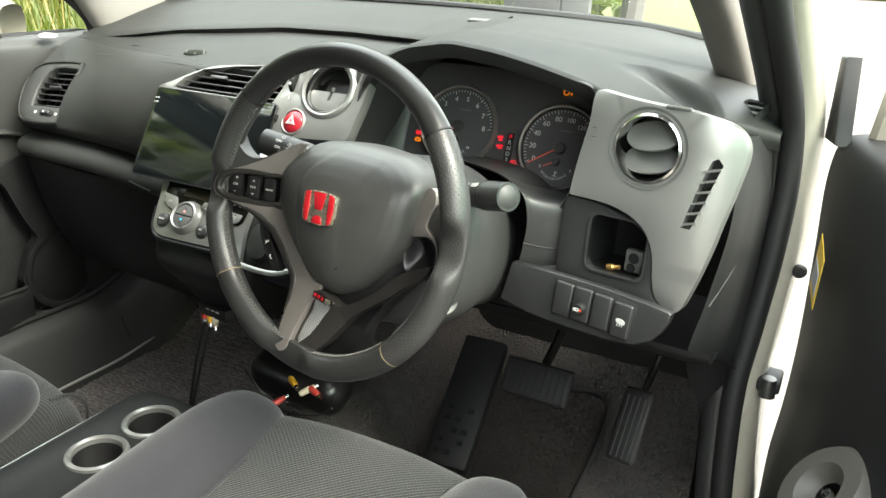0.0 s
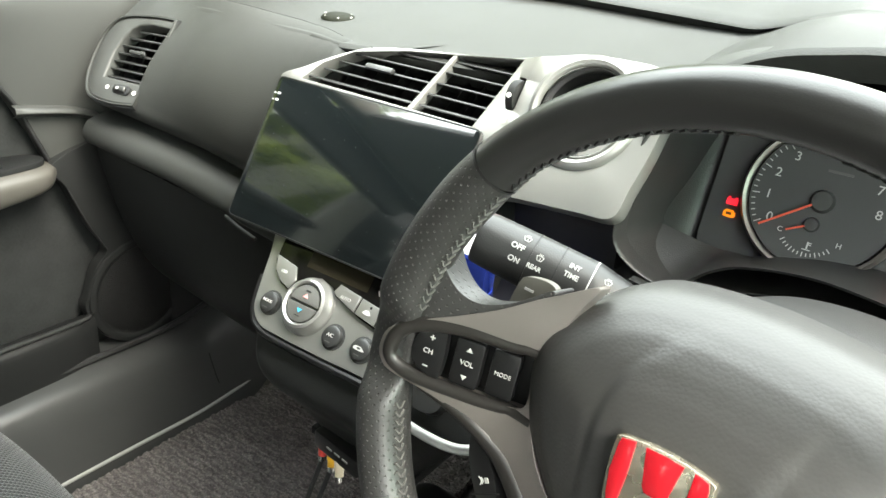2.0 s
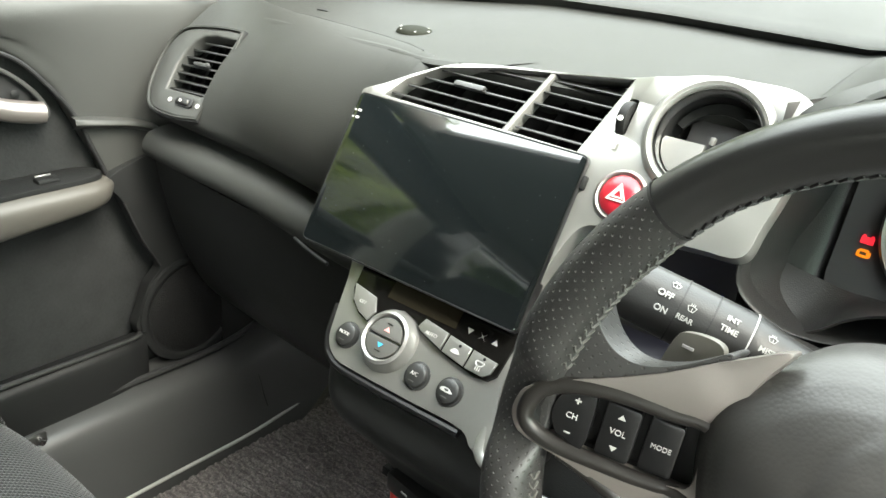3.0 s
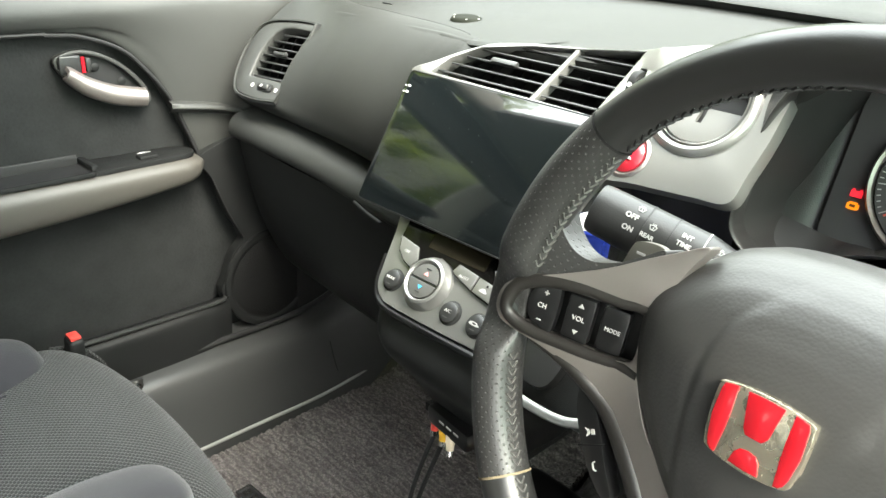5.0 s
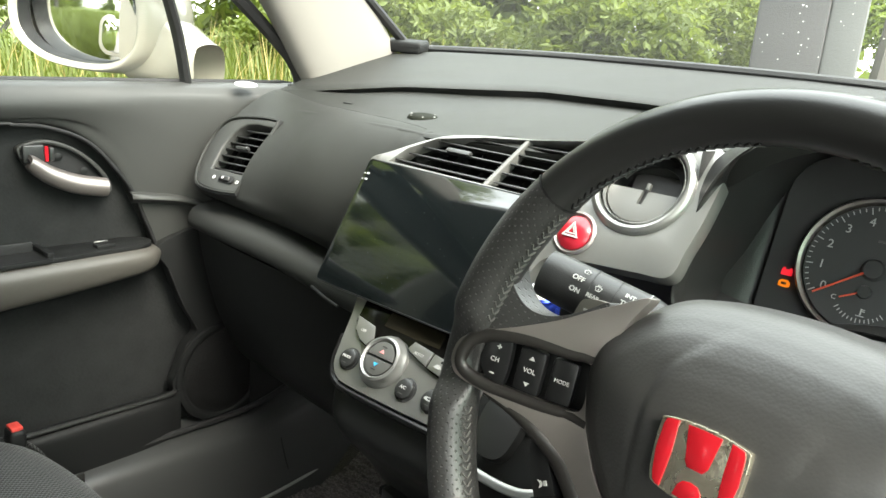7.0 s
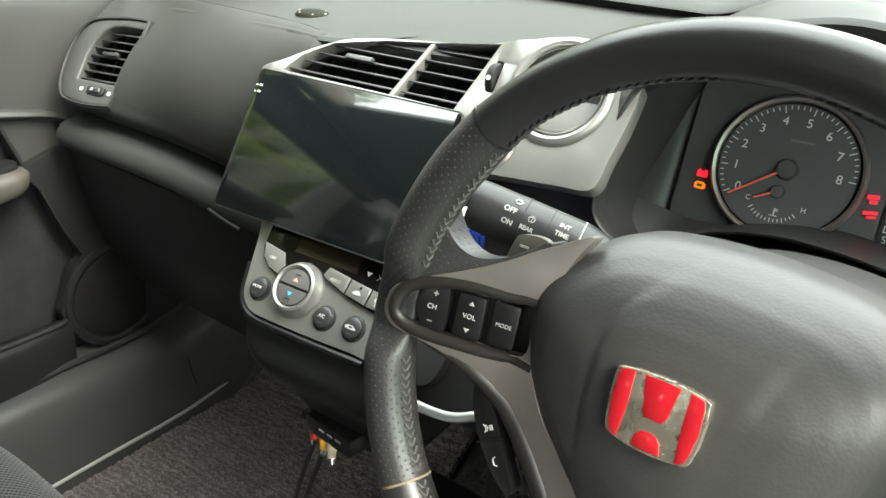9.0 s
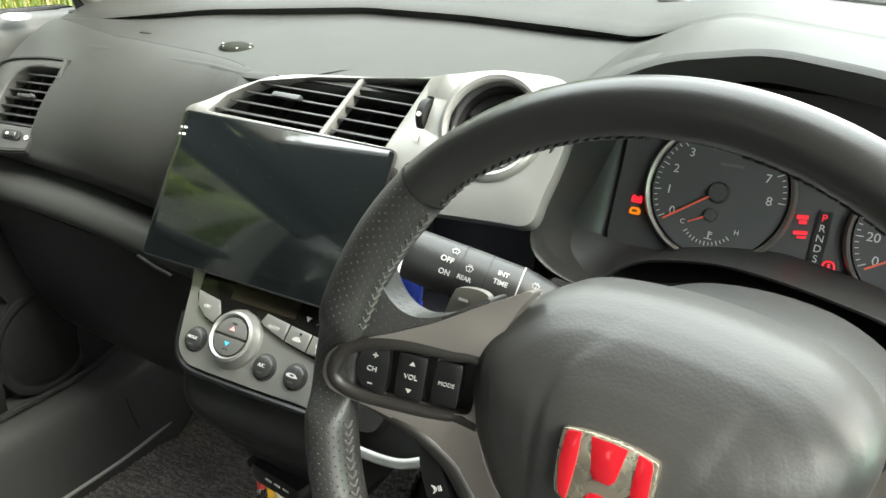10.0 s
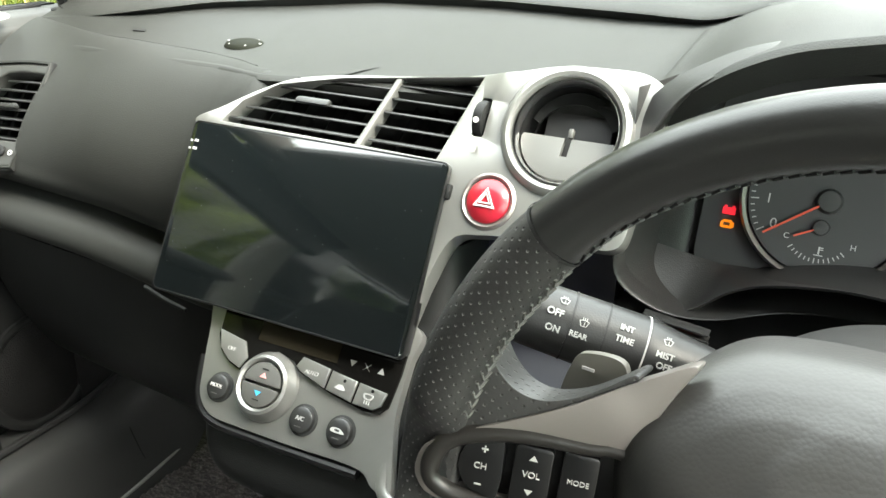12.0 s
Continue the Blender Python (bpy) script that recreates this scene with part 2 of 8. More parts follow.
PADDLE = mat("paddle_grey", (0.12, 0.115, 0.10), 0.4, metal=0.3, vary=0.08, bump=0.02)
# Lower spoke's own dark plastic; also painted shade on the curved spoke trim.
BRONZE_SHADE = mat("dark_bronze_and_trim_shade", (0.017, 0.0155, 0.0145), 0.36, spec=0.35, vary=0.12, grain=900, bump=0.08, coarse=8)
HOOD = cells(mat("hood_inner_plastic", (0.021, 0.021, 0.0209), 0.42, vary=0.12, grain=900, bump=0.2, coarse=6), 900, 0.3, 0.0004)
# Lightened likewise: the cluster lens's haze is put into this black.
GAUGE = mat("cluster_black", (0.036, 0.036, 0.0365), 0.5, vary=0.12, grain=900, bump=0.1, coarse=7)
RUG = rows(cells(mat("ribbed_floor_mat", (0.23, 0.205, 0.198), 0.95, vary=0.55, grain=330, bump=1.0, coarse=13, dist=0.004), 240, 0.9, 0.003, darken=0.45), 26, 9.0, 0.5)
BLUE = mat("blue_anodised", (0.03, 0.06, 0.42), 0.22, metal=0.7, vary=0.08, bump=0)
PALE = mat("pale_grey_plastic", (0.28, 0.28, 0.265), 0.5, vary=0.06, bump=0.05)
FLAP = mat("mid_grey_plastic", (0.078, 0.078, 0.074), 0.5, vary=0.1, grain=900, bump=0.15)
YELLOW = mat("yellow_label", (0.75, 0.5, 0.04), 0.4, vary=0.08, bump=0)
YPLUG = mat("yellow_plug", (0.7, 0.38, 0.03), 0.4, vary=0.1, bump=0)
WPLUG = mat("cream_plug", (0.65, 0.56, 0.42), 0.4, vary=0.1, bump=0)
RPLUG = mat("red_plug", (0.5, 0.05, 0.04), 0.4, vary=0.1, bump=0)
CARBON = dotted(mat("patterned_insert", (0.03, 0.03, 0.03), 0.3, vary=0.1, bump=0), 0.004, 0.0013, (0.25, 0.25, 0.25), 0.0003)
STALK = cells(mat("stalk_black_plastic", (0.014, 0.0142, 0.0142), 0.4, vary=0.12, grain=900, bump=0.1, coarse=9), 1000, 0.12, 0.0003)
STEEL = mat("worn_steel", (0.12, 0.12, 0.115), 0.4, metal=0.9, vary=0.25, grain=200, bump=0.1)
MIRROR = mat("mirror_glass", (0.85, 0.87, 0.87), 0.02, metal=1.0, vary=0.02, bump=0)
PANE = glass("window_glass", (0.93, 0.95, 0.93))
DUSTY = glass("dusty_windscreen_glass", (0.93, 0.95, 0.93), 0.0, 0.014)
TINTED = glass("green_window_glass", (0.7, 0.85, 0.78))
# Dark glass added only to tone down the rear window's reflection.
DIM_PANE = glass("reflection_dimming_glass", (0.30, 0.33, 0.31))


# ---- shaping helpers ----
def face(o, lean=0.0, yaw=0.0):
    """A panel's frame: x to the right, y up along a face that leans forward, z out of it towards the seats."""
    a, b = radians(lean), radians(yaw)
    x = Vector((math.cos(b), math.sin(b), 0))
    y = Vector((-math.sin(b) * math.sin(a), math.cos(b) * math.sin(a), math.cos(a)))
    z = x.cross(y)
    return Matrix(((x.x, y.x, z.x, o[0]), (x.y, y.y, z.y, o[1]), (x.z, y.z, z.z, o[2]), (0, 0, 0, 1)))


def base(name, m, label, category, group="", kind=""):
    ob = new(name)
    ob.empty_display_size = 0.05
    ob.matrix_basis = m
    return tagged(ob, label, category, group, kind)


def part(name, bm, material, parent=None, label="", m=None, sharp=38.0):
    me = bpy.data.meshes.new(name)
    bmesh.ops.recalc_face_normals(bm, faces=bm.faces)
    bm.to_mesh(me)
    bm.free()
    me.materials.append(material)
    me.shade_smooth()
    me.set_sharp_from_angle(angle=radians(sharp))
    ob = new(name, me)
    ob.parent = parent
    if m is not None:
        ob.matrix_basis = m
    return tagged(ob, label)


def smooth_path(pts, n, closed=False):
    """n points along a smooth curve through pts."""
    p = [Vector(q) for q in pts]
    k = len(p)
    out = []
    spans = k if closed else k - 1
    for i in range(n):
        s = i / (n if closed else n - 1) * spans
        j = min(int(s), spans - 1)
        t = s - j
        g = (lambda q: p[q % k]) if closed else (lambda q: p[max(0, min(k - 1, q))])
        a, b, c, d = g(j - 1), g(j), g(j + 1), g(j + 2)
        out.append(0.5 * ((2 * b) + (c - a) * t + (2 * a - 5 * b + 4 * c - d) * t * t + (3 * b - a - 3 * c + d) * t ** 3))
    return out


def sheet(rows, closed=False, thick=0.0):
    """A surface through rows of points."""
    bm = bmesh.new()
    vs = [[bm.verts.new(p) for p in r] for r in rows]
    for a, b in zip(vs, vs[1:]):
        n = len(a)
        for i in range(n if closed else n - 1):
            q = [a[i], a[(i + 1) % n], b[(i + 1) % n], b[i]]
            bm.faces.new(q)
    uvl = bm.loops.layers.uv.new("UVMap")
    across, run = {}, 0.0
    for k, r in enumerate(vs):
        if k:
            run += (r[len(r) // 2].co - vs[k - 1][len(r) // 2].co).length
        s = 0.0
        for i, v in enumerate(r):
            if i:
                s += (v.co - r[i - 1].co).length
            across[v] = (run, s)
    for f in bm.faces:
        for lp in f.loops:
            lp[uvl].uv = across[lp.vert]
    if thick:
        bm.normal_update()
        bmesh.ops.solidify(bm, geom=bm.faces[:], thickness=thick)
    return bm


def loft(sections, nu=24, nv=24, closed=False, thick=0.0, caps=False):
    """A smooth surface through sections, each a few points along one rib."""
    ribs = [smooth_path(s, nv, closed) for s in sections]
    cols = [smooth_path([r[i] for r in ribs], nu) for i in range(nv)]
    rows = [[cols[i][j] for i in range(nv)] for j in range(nu)]
    bm = sheet(rows, closed, thick)
    if caps:
        bm.verts.ensure_lookup_table()
        bm.faces.new(bm.verts[:nv])
        bm.faces.new(bm.verts[(nu - 1) * nv:nu * nv])
    return bm


def plate(outlines, thick, bevel=0.0, seg=2, back=False):
    """A flat plate with holes, its front at z = 0; outlines in its own x, y."""
    bm = bmesh.new()
    es = []
    for o in outlines:
        vs = [bm.verts.new((p[0], p[1], 0)) for p in o]
        es += [bm.edges.new((vs[i], vs[(i + 1) % len(vs)])) for i in range(len(vs))]
    bmesh.ops.triangle_fill(bm, use_beauty=True, use_dissolve=False, edges=es)
    for f in bm.faces:
        if f.normal.z < 0:
            f.normal_flip()
    front = bm.faces[:]
    rim = [e for e in bm.edges if e.is_boundary]
    r = bmesh.ops.extrude_face_region(bm, geom=front)
    bmesh.ops.translate(bm, verts=[v for v in r["geom"] if isinstance(v, bmesh.types.BMVert)], vec=(0, 0, -thick))
    if bevel:
        rim = [e for e in rim if e.is_valid]
        bmesh.ops.bevel(bm, geom=rim, offset=bevel, segments=seg, profile=0.5, affect="EDGES", clamp_overlap=True)
    return bm


def ring_pts(cx, cy, r, n=40, ry=None, a0=0.0, a1=360.0):
    full = abs(a1 - a0) >= 360
    return [(cx + r * math.cos(radians(a0 + (a1 - a0) * i / (n if full else n - 1))),
             cy + (ry or r) * math.sin(radians(a0 + (a1 - a0) * i / (n if full else n - 1)))) for i in range(n)]


def rounded(w, h, r, n=5, cx=0.0, cy=0.0):
    out = []
    for sx, sy, a in ((1, 1, 0), (-1, 1, 90), (-1, -1, 180), (1, -1, 270)):
        for i in range(n):
            t = radians(a + 90 * i / (n - 1))
            out.append((cx + sx * (w / 2 - r) + r * math.cos(t), cy + sy * (h / 2 - r) + r * math.sin(t)))
    return out


def curve2(pts, n=48):
    return [(p.x, p.y) for p in smooth_path([(a, b, 0) for a, b in pts], n, True)]


def box(sx, sy, sz, bevel=0.0, seg=2, at=(0, 0, 0)):
    bm = bmesh.new()
    bmesh.ops.create_cube(bm, size=1)
    bmesh.ops.scale(bm, verts=bm.verts, vec=(sx, sy, sz))
    if bevel:
        bmesh.ops.bevel(bm, geom=bm.edges[:], offset=bevel, segments=seg, profile=0.5, affect="EDGES", clamp_overlap=True)
    bmesh.ops.translate(bm, verts=bm.verts, vec=at)
    return bm


def lathe(profile, seg=48, at=(0, 0, 0)):
    """Turns (radius, height) round z."""
    rows = [[(r * math.cos(2 * math.pi * i / seg) + at[0], r * math.sin(2 * math.pi * i / seg) + at[1], z + at[2]) for i in range(seg)] for r, z in profile]
    bm = sheet(rows, True)
    bmesh.ops.remove_doubles(bm, verts=bm.verts, dist=1e-6)
    return bm


def tube(path, radius, seg=10, n=0, closed=False, flat=1.0):
    """A round bar along a smooth path; radius may be a list."""
    n = n or len(path) * 6
    p = smooth_path(path, n, closed)
    rows = []
    up = Vector((0, 0, 1))
    for i, c in enumerate(p):
        a, b = (p[(i + 1) % n], p[i - 1]) if closed else (p[min(i + 1, n - 1)], p[max(i - 1, 0)])
        t = (a - b).normalized()
        if i == 0 and abs(t.dot(up)) > 0.9:
            up = Vector((0, 1, 0))
        s = t.cross(up).normalized()
        up = s.cross(t)
        k = i / max(1, n - 1) * (len(radius) - 1) if isinstance(radius, (list, tuple)) else 0
        r = radius if not isinstance(radius, (list, tuple)) else radius[int(k)] + (radius[min(int(k) + 1, len(radius) - 1)] - radius[int(k)]) * (k - int(k))
        rows.append([c + r * (math.cos(2 * math.pi * j / seg) * s + flat * math.sin(2 * math.pi * j / seg) * up) for j in range(seg)])
    if closed:
        rows.append(rows[0])
    bm = sheet(rows, True)
    if closed:
        bmesh.ops.remove_doubles(bm, verts=bm.verts, dist=1e-6)
    else:
        bm.verts.ensure_lookup_table()
        bm.faces.new(bm.verts[:seg])
        bm.faces.new(bm.verts[-seg:])
    return bm


def merge(*bms):
    out = bmesh.new()
    for b in bms:
        me = bpy.data.meshes.new("join")
        b.to_mesh(me)
        b.free()
        out.from_mesh(me)
        bpy.data.meshes.remove(me)
    return out


def moved(bm, m):
    bmesh.ops.transform(bm, matrix=m, verts=bm.verts)
    return bm


def warp(bm, f):
    for v in bm.verts:
        v.co = f(v.co)
    return bm


def writing(text, size, depth=0.0003, bold=0.0):
    """Raised print, centred, in x, y."""
    c = bpy.data.curves.new("print", "FONT")
    c.body, c.size, c.align_x, c.align_y, c.extrude, c.offset = text, size, "CENTER", "CENTER", depth, bold
    ob = bpy.data.objects.new("print", c)
    me = bpy.data.meshes.new_from_object(ob)
    bm = bmesh.new()
    bm.from_mesh(me)
    bpy.data.objects.remove(ob)
    bpy.data.curves.remove(c)
    bpy.data.meshes.remove(me)
    return bm


def mark(text, size, x, y, z, parent, material=None, turn=0.0, bold=0.0):
    return part("marking", writing(text, size, 0.0003, bold), material or WHITE, parent, "printed marking", pose(x, y, z, 0, 0, turn))


def bar(w, h, x, y, z, parent, material=None, turn=0.0, name="marking"):
    return part(name, box(w, h, 0.0006), material or WHITE, parent, "", pose(x, y, z, 0, 0, turn))


# ---- the car's shell, floor and outside ----
def grid_sheet(xs, f, n, thick=0.0):
    return sheet([[Vector(f(x, i / (n - 1))) for i in range(n)] for x in xs], False, thick)


def build_floor():
    def h(x, s):
        y = -0.9 + s * 2.7
        tunnel = 0.13 * math.exp(-((x + 0.66) / 0.12) ** 4)
        toe = max(0.0, y - 1.25)
        z = 0.30 + tunnel + 0.9 * toe ** 1.2
        z += 0.004 * noise.noise((x * 9, y * 9, 0)) + 0.002 * noise.noise((x * 31, y * 31, 2))
        return x, y - max(0, toe - 0.25) * 0.6, z
    tagged(part("floor", grid_sheet(np.linspace(-1.36, 0.1, 90), h, 110), CARPET), "dark brown-grey loop pile car carpet, worn and dusty", "floor", kind="structure")


def build_shell():
    """Roof, rear end and left body side with window openings."""
    roof = base("ceiling", pose(0, 0, 0), "pale grey cloth car headlining above the seats", "ceiling", kind="structure")
    part("headlining", loft([[(-1.26, 0.62, 1.53), (-1.2, -0.3, 1.56), (-1.2, -1.5, 1.52)], [(-0.65, 0.66, 1.57), (-0.65, -0.3, 1.6), (-0.65, -1.5, 1.55)],
                             [(-0.02, 0.62, 1.53), (-0.06, -0.3, 1.56), (-0.06, -1.5, 1.52)]], 16, 16, thick=0.03), BEIGE, roof)
    for k in (-1, 1):
        part("roof_rail", loft([[(-0.65 + k * (0.70 - d), y, 1.475), (-0.65 + k * (0.665 - d), y, 1.515), (-0.65 + k * (0.60 - d), y, 1.548), (-0.65 + k * (0.50 - d), y, 1.552)] for y, d in ((-1.5, 0.0), (-0.3, 0.0), (0.3, 0.0), (0.62, 0.02))], 12, 12, thick=0.01), BEIGE, roof, "pale grey cloth roof edge")
    rear = base("wall_rear", pose(0, 0, 0), "rear end of the car's cabin with its window opening", "wall", kind="structure")
    part("panel", plate([[(-1.4, 0.2), (0.1, 0.2), (0.1, 1.58), (-1.4, 1.58)], rounded(1.1, 0.36, 0.08, cx=-0.65, cy=1.28)], 0.03), VELOUR, rear, m=pose(0, -1.55, 0, 90, 0, 0))
    back = base("wall_left", pose(0, 0, 0), "left rear body side with a side window opening", "wall", kind="structure")
    part("panel", plate([[(-1.55, 0.2), (0.0, 0.2), (0.0, 1.57), (-1.55, 1.57)], rounded(1.1, 0.38, 0.06, cx=-0.8, cy=1.30)], 0.03), DARK, back,
         m=Matrix(((0, 0, 1, -1.40), (1, 0, 0, 0), (0, 1, 0, 0), (0, 0, 0, 1))))
    part("centre_pillar", loft([[(-1.398, 0.0, z), (-1.385, 0.005, z), (-1.375, 0.03, z), (-1.374, 0.10, z), (-1.385, 0.13 + o, z), (-1.405, 0.135 + o, z)] for z, o in ((0.40, 0.04), (0.8, 0.03), (1.08, 0.02), (1.30, 0.0), (1.50, -0.03))], 20, 16), BEIGE, back, "pale grey cloth centre pillar trim")
    # Unseen pane, added to dim the bright rear window mirrored in the touchscreen.
    dimmer = part("rear_dimmer", plate([rounded(1.12, 0.40, 0.07, cx=-0.8, cy=1.30)], 0.004), DIM_PANE, back, "added dark pane dimming the rear window in reflections", Matrix(((0, 0, 1, -1.412), (1, 0, 0, 0), (0, 1, 0, 0), (0, 0, 0, 1))))
    dimmer.visible_shadow = False
    right = base("wall_right", pose(0, 0, 0), "right rear body side with a side window opening", "wall", kind="structure")
    part("panel", plate([[(-1.55, 0.2), (-0.22, 0.2), (-0.22, 1.57), (-1.55, 1.57)], rounded(0.9, 0.38, 0.06, cx=-0.92, cy=1.30)], 0.03), DARK, right,
         m=Matrix(((0, 0, -1, 0.24), (1, 0, 0, 0), (0, 1, 0, 0), (0, 0, 0, 1))))


def pillar(name, label, foot, head, out, wide, deep, material):
    """A curved windscreen pillar from foot to head."""
    secs = []
    for i in range(9):
        t = i / 8
        c = Vector(foot).lerp(Vector(head), t)
        c += Vector((0, 0.05, 0.06)) * math.sin(math.pi * t)
        w, d = wide[0] + (wide[1] - wide[0]) * t, deep
        sec = []
        for k in range(20):
            a = 2 * math.pi * k / 20
            ca, sa = math.cos(a), math.sin(a)
            sec.append(c + Vector((out * d * math.copysign(abs(sa) ** 0.7, sa), w * math.copysign(abs(ca) ** 0.7, ca), 0.45 * w * math.copysign(abs(ca) ** 0.7, ca))))
        secs.append(sec)
    return tagged(part(name, loft(secs, 30, 40, True, caps=True), material), label, "pillar", kind="structure")


def build_pillars():
    pillar("pillar_left", "pale grey cloth-covered windscreen pillar", (-1.365, 1.315, 1.10), (-1.22, 0.62, 1.53), -1, (0.1, 0.06), 0.035, BEIGE)
    pillar("pillar_right", "pale grey-beige windscreen pillar beside the open door", (0.030, 1.31, 1.03), (-0.125, 0.60, 1.49), 1, (0.060, 0.075), 0.036, BEIGE)
    tagged(part("trim_pillar_left", tube([(-1.372, 1.195, 1.05), (-1.368, 1.175, 1.12), (-1.355, 1.08, 1.2), (-1.33, 0.93, 1.3), (-1.30, 0.72, 1.42)], 0.012, 8, 40), RUBBER), "black rubber weather strip along the windscreen pillar", "seal", kind="structure")
    tagged(part("trim_windscreen", tube([(-1.33, 1.45, 1.165), (-1.0, 1.475, 1.176), (-0.6, 1.485, 1.178), (-0.25, 1.465, 1.170), (-0.03, 1.40, 1.150)], 0.008, 8, 50), RUBBER), "black edge of the windscreen above the dash", "seal", kind="structure")
    tagged(part("trim_screen_edge", tube([(-1.34, 1.42, 1.17), (-1.31, 1.28, 1.25), (-1.27, 1.05, 1.38), (-1.2, 0.66, 1.56)], 0.009, 8, 40), RUBBER), "black rubber edge of the windscreen at the pillar", "seal", kind="structure")
    ws = loft([[(-1.36, 1.44, 1.165), (-1.3, 1.05, 1.38), (-1.22, 0.64, 1.57)], [(-0.65, 1.50, 1.172), (-0.65, 1.10, 1.41), (-0.65, 0.68, 1.6)], [(0.02, 1.40, 1.14), (-0.02, 1.04, 1.38), (-0.06, 0.64, 1.57)]], 12, 12)
    pane = tagged(part("window_windscreen", ws, DUSTY), "clear laminated windscreen with rain drops on it", "window", kind="structure")
    pane.visible_shadow = False
    rnd = random.Random(5)
    drops = bmesh.new()
    for i in range(260):
        u, v = rnd.uniform(-0.9, -0.15), rnd.uniform(0.02, 0.55)
        y = 1.505 - 0.86 * v * 0.9
        z = 1.178 + 0.42 * v
        r = rnd.uniform(0.0005, 0.0014)
        bmesh.ops.create_uvsphere(drops, u_segments=6, v_segments=4, radius=r, matrix=pose(u, y + 0.012, z + 0.012))
    tagged(part("raindrops", drops, PALE), "scattered rain drops on the windscreen glass", "raindrops", kind="stuff")


def build_bulkhead():
    b = base("wall_front", pose(0, 0, 0), "black bulkhead behind the dashboard", "wall", kind="structure")
    part("panel", box(1.48, 0.02, 0.93, 0, 2, (-0.635, 1.50, 0.665)), RUBBER, b)
    part("cheek", box(0.012, 0.42, 0.7, 0, 2, (-1.372, 1.30, 0.72)), RUBBER, b)
    part("cheek", box(0.012, 0.36, 0.7, 0, 2, (0.112, 1.32, 0.70)), RUBBER, b)


build_bulkhead()
build_floor()
build_shell()
build_pillars()


# ---- outside ----
GRAVEL = mat("pale_gravel", (0.12, 0.113, 0.10), 0.95, vary=0.35, grain=40, bump=0.6, coarse=1.5, dist=0.01)
TURF = mat("turf", (0.09, 0.12, 0.016), 0.95, vary=0.5, grain=30, bump=0.6, coarse=1.2, dist=0.02)
BLADE = leafy(mat("grass_blade", (0.060, 0.080, 0.006), 0.6, vary=0.4, grain=3, bump=0, coarse=0.9), (0.13, 0.17, 0.01), 0.25)
STRAW = mat("dry_grass", (0.24, 0.19, 0.06), 0.7, vary=0.3, grain=3, bump=0, coarse=0.9)
LEAFM = leafy(mat("leaf_green", (0.085, 0.112, 0.022), 0.55, vary=0.35, grain=4, bump=0, coarse=1.3), (0.22, 0.27, 0.045), 0.42)
LEAFD = leafy(mat("leaf_deep_green", (0.085, 0.115, 0.022), 0.6, vary=0.4, grain=4, bump=0, coarse=1.0), (0.22, 0.28, 0.04), 0.45)
BARK = mat("weathered_bark", (0.09, 0.085, 0.08), 0.9, vary=0.35, grain=60, bump=0.8, coarse=5, dist=0.01)
STONE = mat("grey_concrete", (0.032, 0.032, 0.034), 0.85, vary=0.25, grain=60, bump=0.5, coarse=4, dist=0.004)


def build_ground():
    def h(x, s):
        y = -60 + 260 * s
        return x, y, 0.02 * noise.noise((x * 0.3, y * 0.3, 0))
    tagged(part("ground", grid_sheet(np.linspace(-150, 150, 60), h, 60), GRAVEL), "pale gravel ground reaching the horizon", "ground", kind="structure")

    def v(x, s):
        edge = -2.3 + 0.15 * noise.noise((x, 1, 0))
        return edge - 0.4 - x * 20, -34 + s * 80, 0.05 + 0.25 * min(1, x * 6) + 0.05 * noise.noise((x * 40, s * 40, 0))
    tagged(part("verge", grid_sheet(np.linspace(0, 3, 40), v, 60), TURF), "grassy verge beside the parked car", "grass", kind="structure")

    def w(x, s):
        y = 4.4 + s * 18
        return -30 + x * (28.6 - 0.3 * (y - 4.4)), y, 0.06 + 0.1 * noise.noise((x * 30, s * 20, 3))
    tagged(part("verge_front", grid_sheet(np.linspace(0, 1, 30), w, 30), TURF), "grassy bank in front of the car", "grass", kind="structure")


def blades(name, area, n, h0, h1, material, label, seed, width=0.012):
    rnd = random.Random(seed)
    vs, fs = [], []
    for i in range(n):
        x, y = rnd.uniform(area[0], area[1]), rnd.uniform(area[2], area[3])
        a, h = rnd.uniform(0, 2 * math.pi), rnd.uniform(h0, h1)
        lean = rnd.uniform(0.05, 0.5) * h
        dx, dy = math.cos(a) * lean, math.sin(a) * lean
        wx, wy = -math.sin(a) * width, math.cos(a) * width
        if x > -1.4 - 0.3 * (y - 4.4) and y > 4.4:
            continue
        k = len(vs)
        z0 = 0.1
        vs += [(x - wx, y - wy, z0), (x + wx, y + wy, z0), (x + dx * 0.35 + wx * 0.7, y + dy * 0.35 + wy * 0.7, z0 + h * 0.6),
               (x + dx * 0.35 - wx * 0.7, y + dy * 0.35 - wy * 0.7, z0 + h * 0.6), (x + dx, y + dy, z0 + h)]
        fs += [(k, k + 1, k + 2, k + 3), (k + 3, k + 2, k + 4)]
    me = bpy.data.meshes.new(name)
    me.from_pydata(vs, [], fs)
    me.materials.append(material)
    return tagged(new(name, me), label, "grass", kind="stuff")


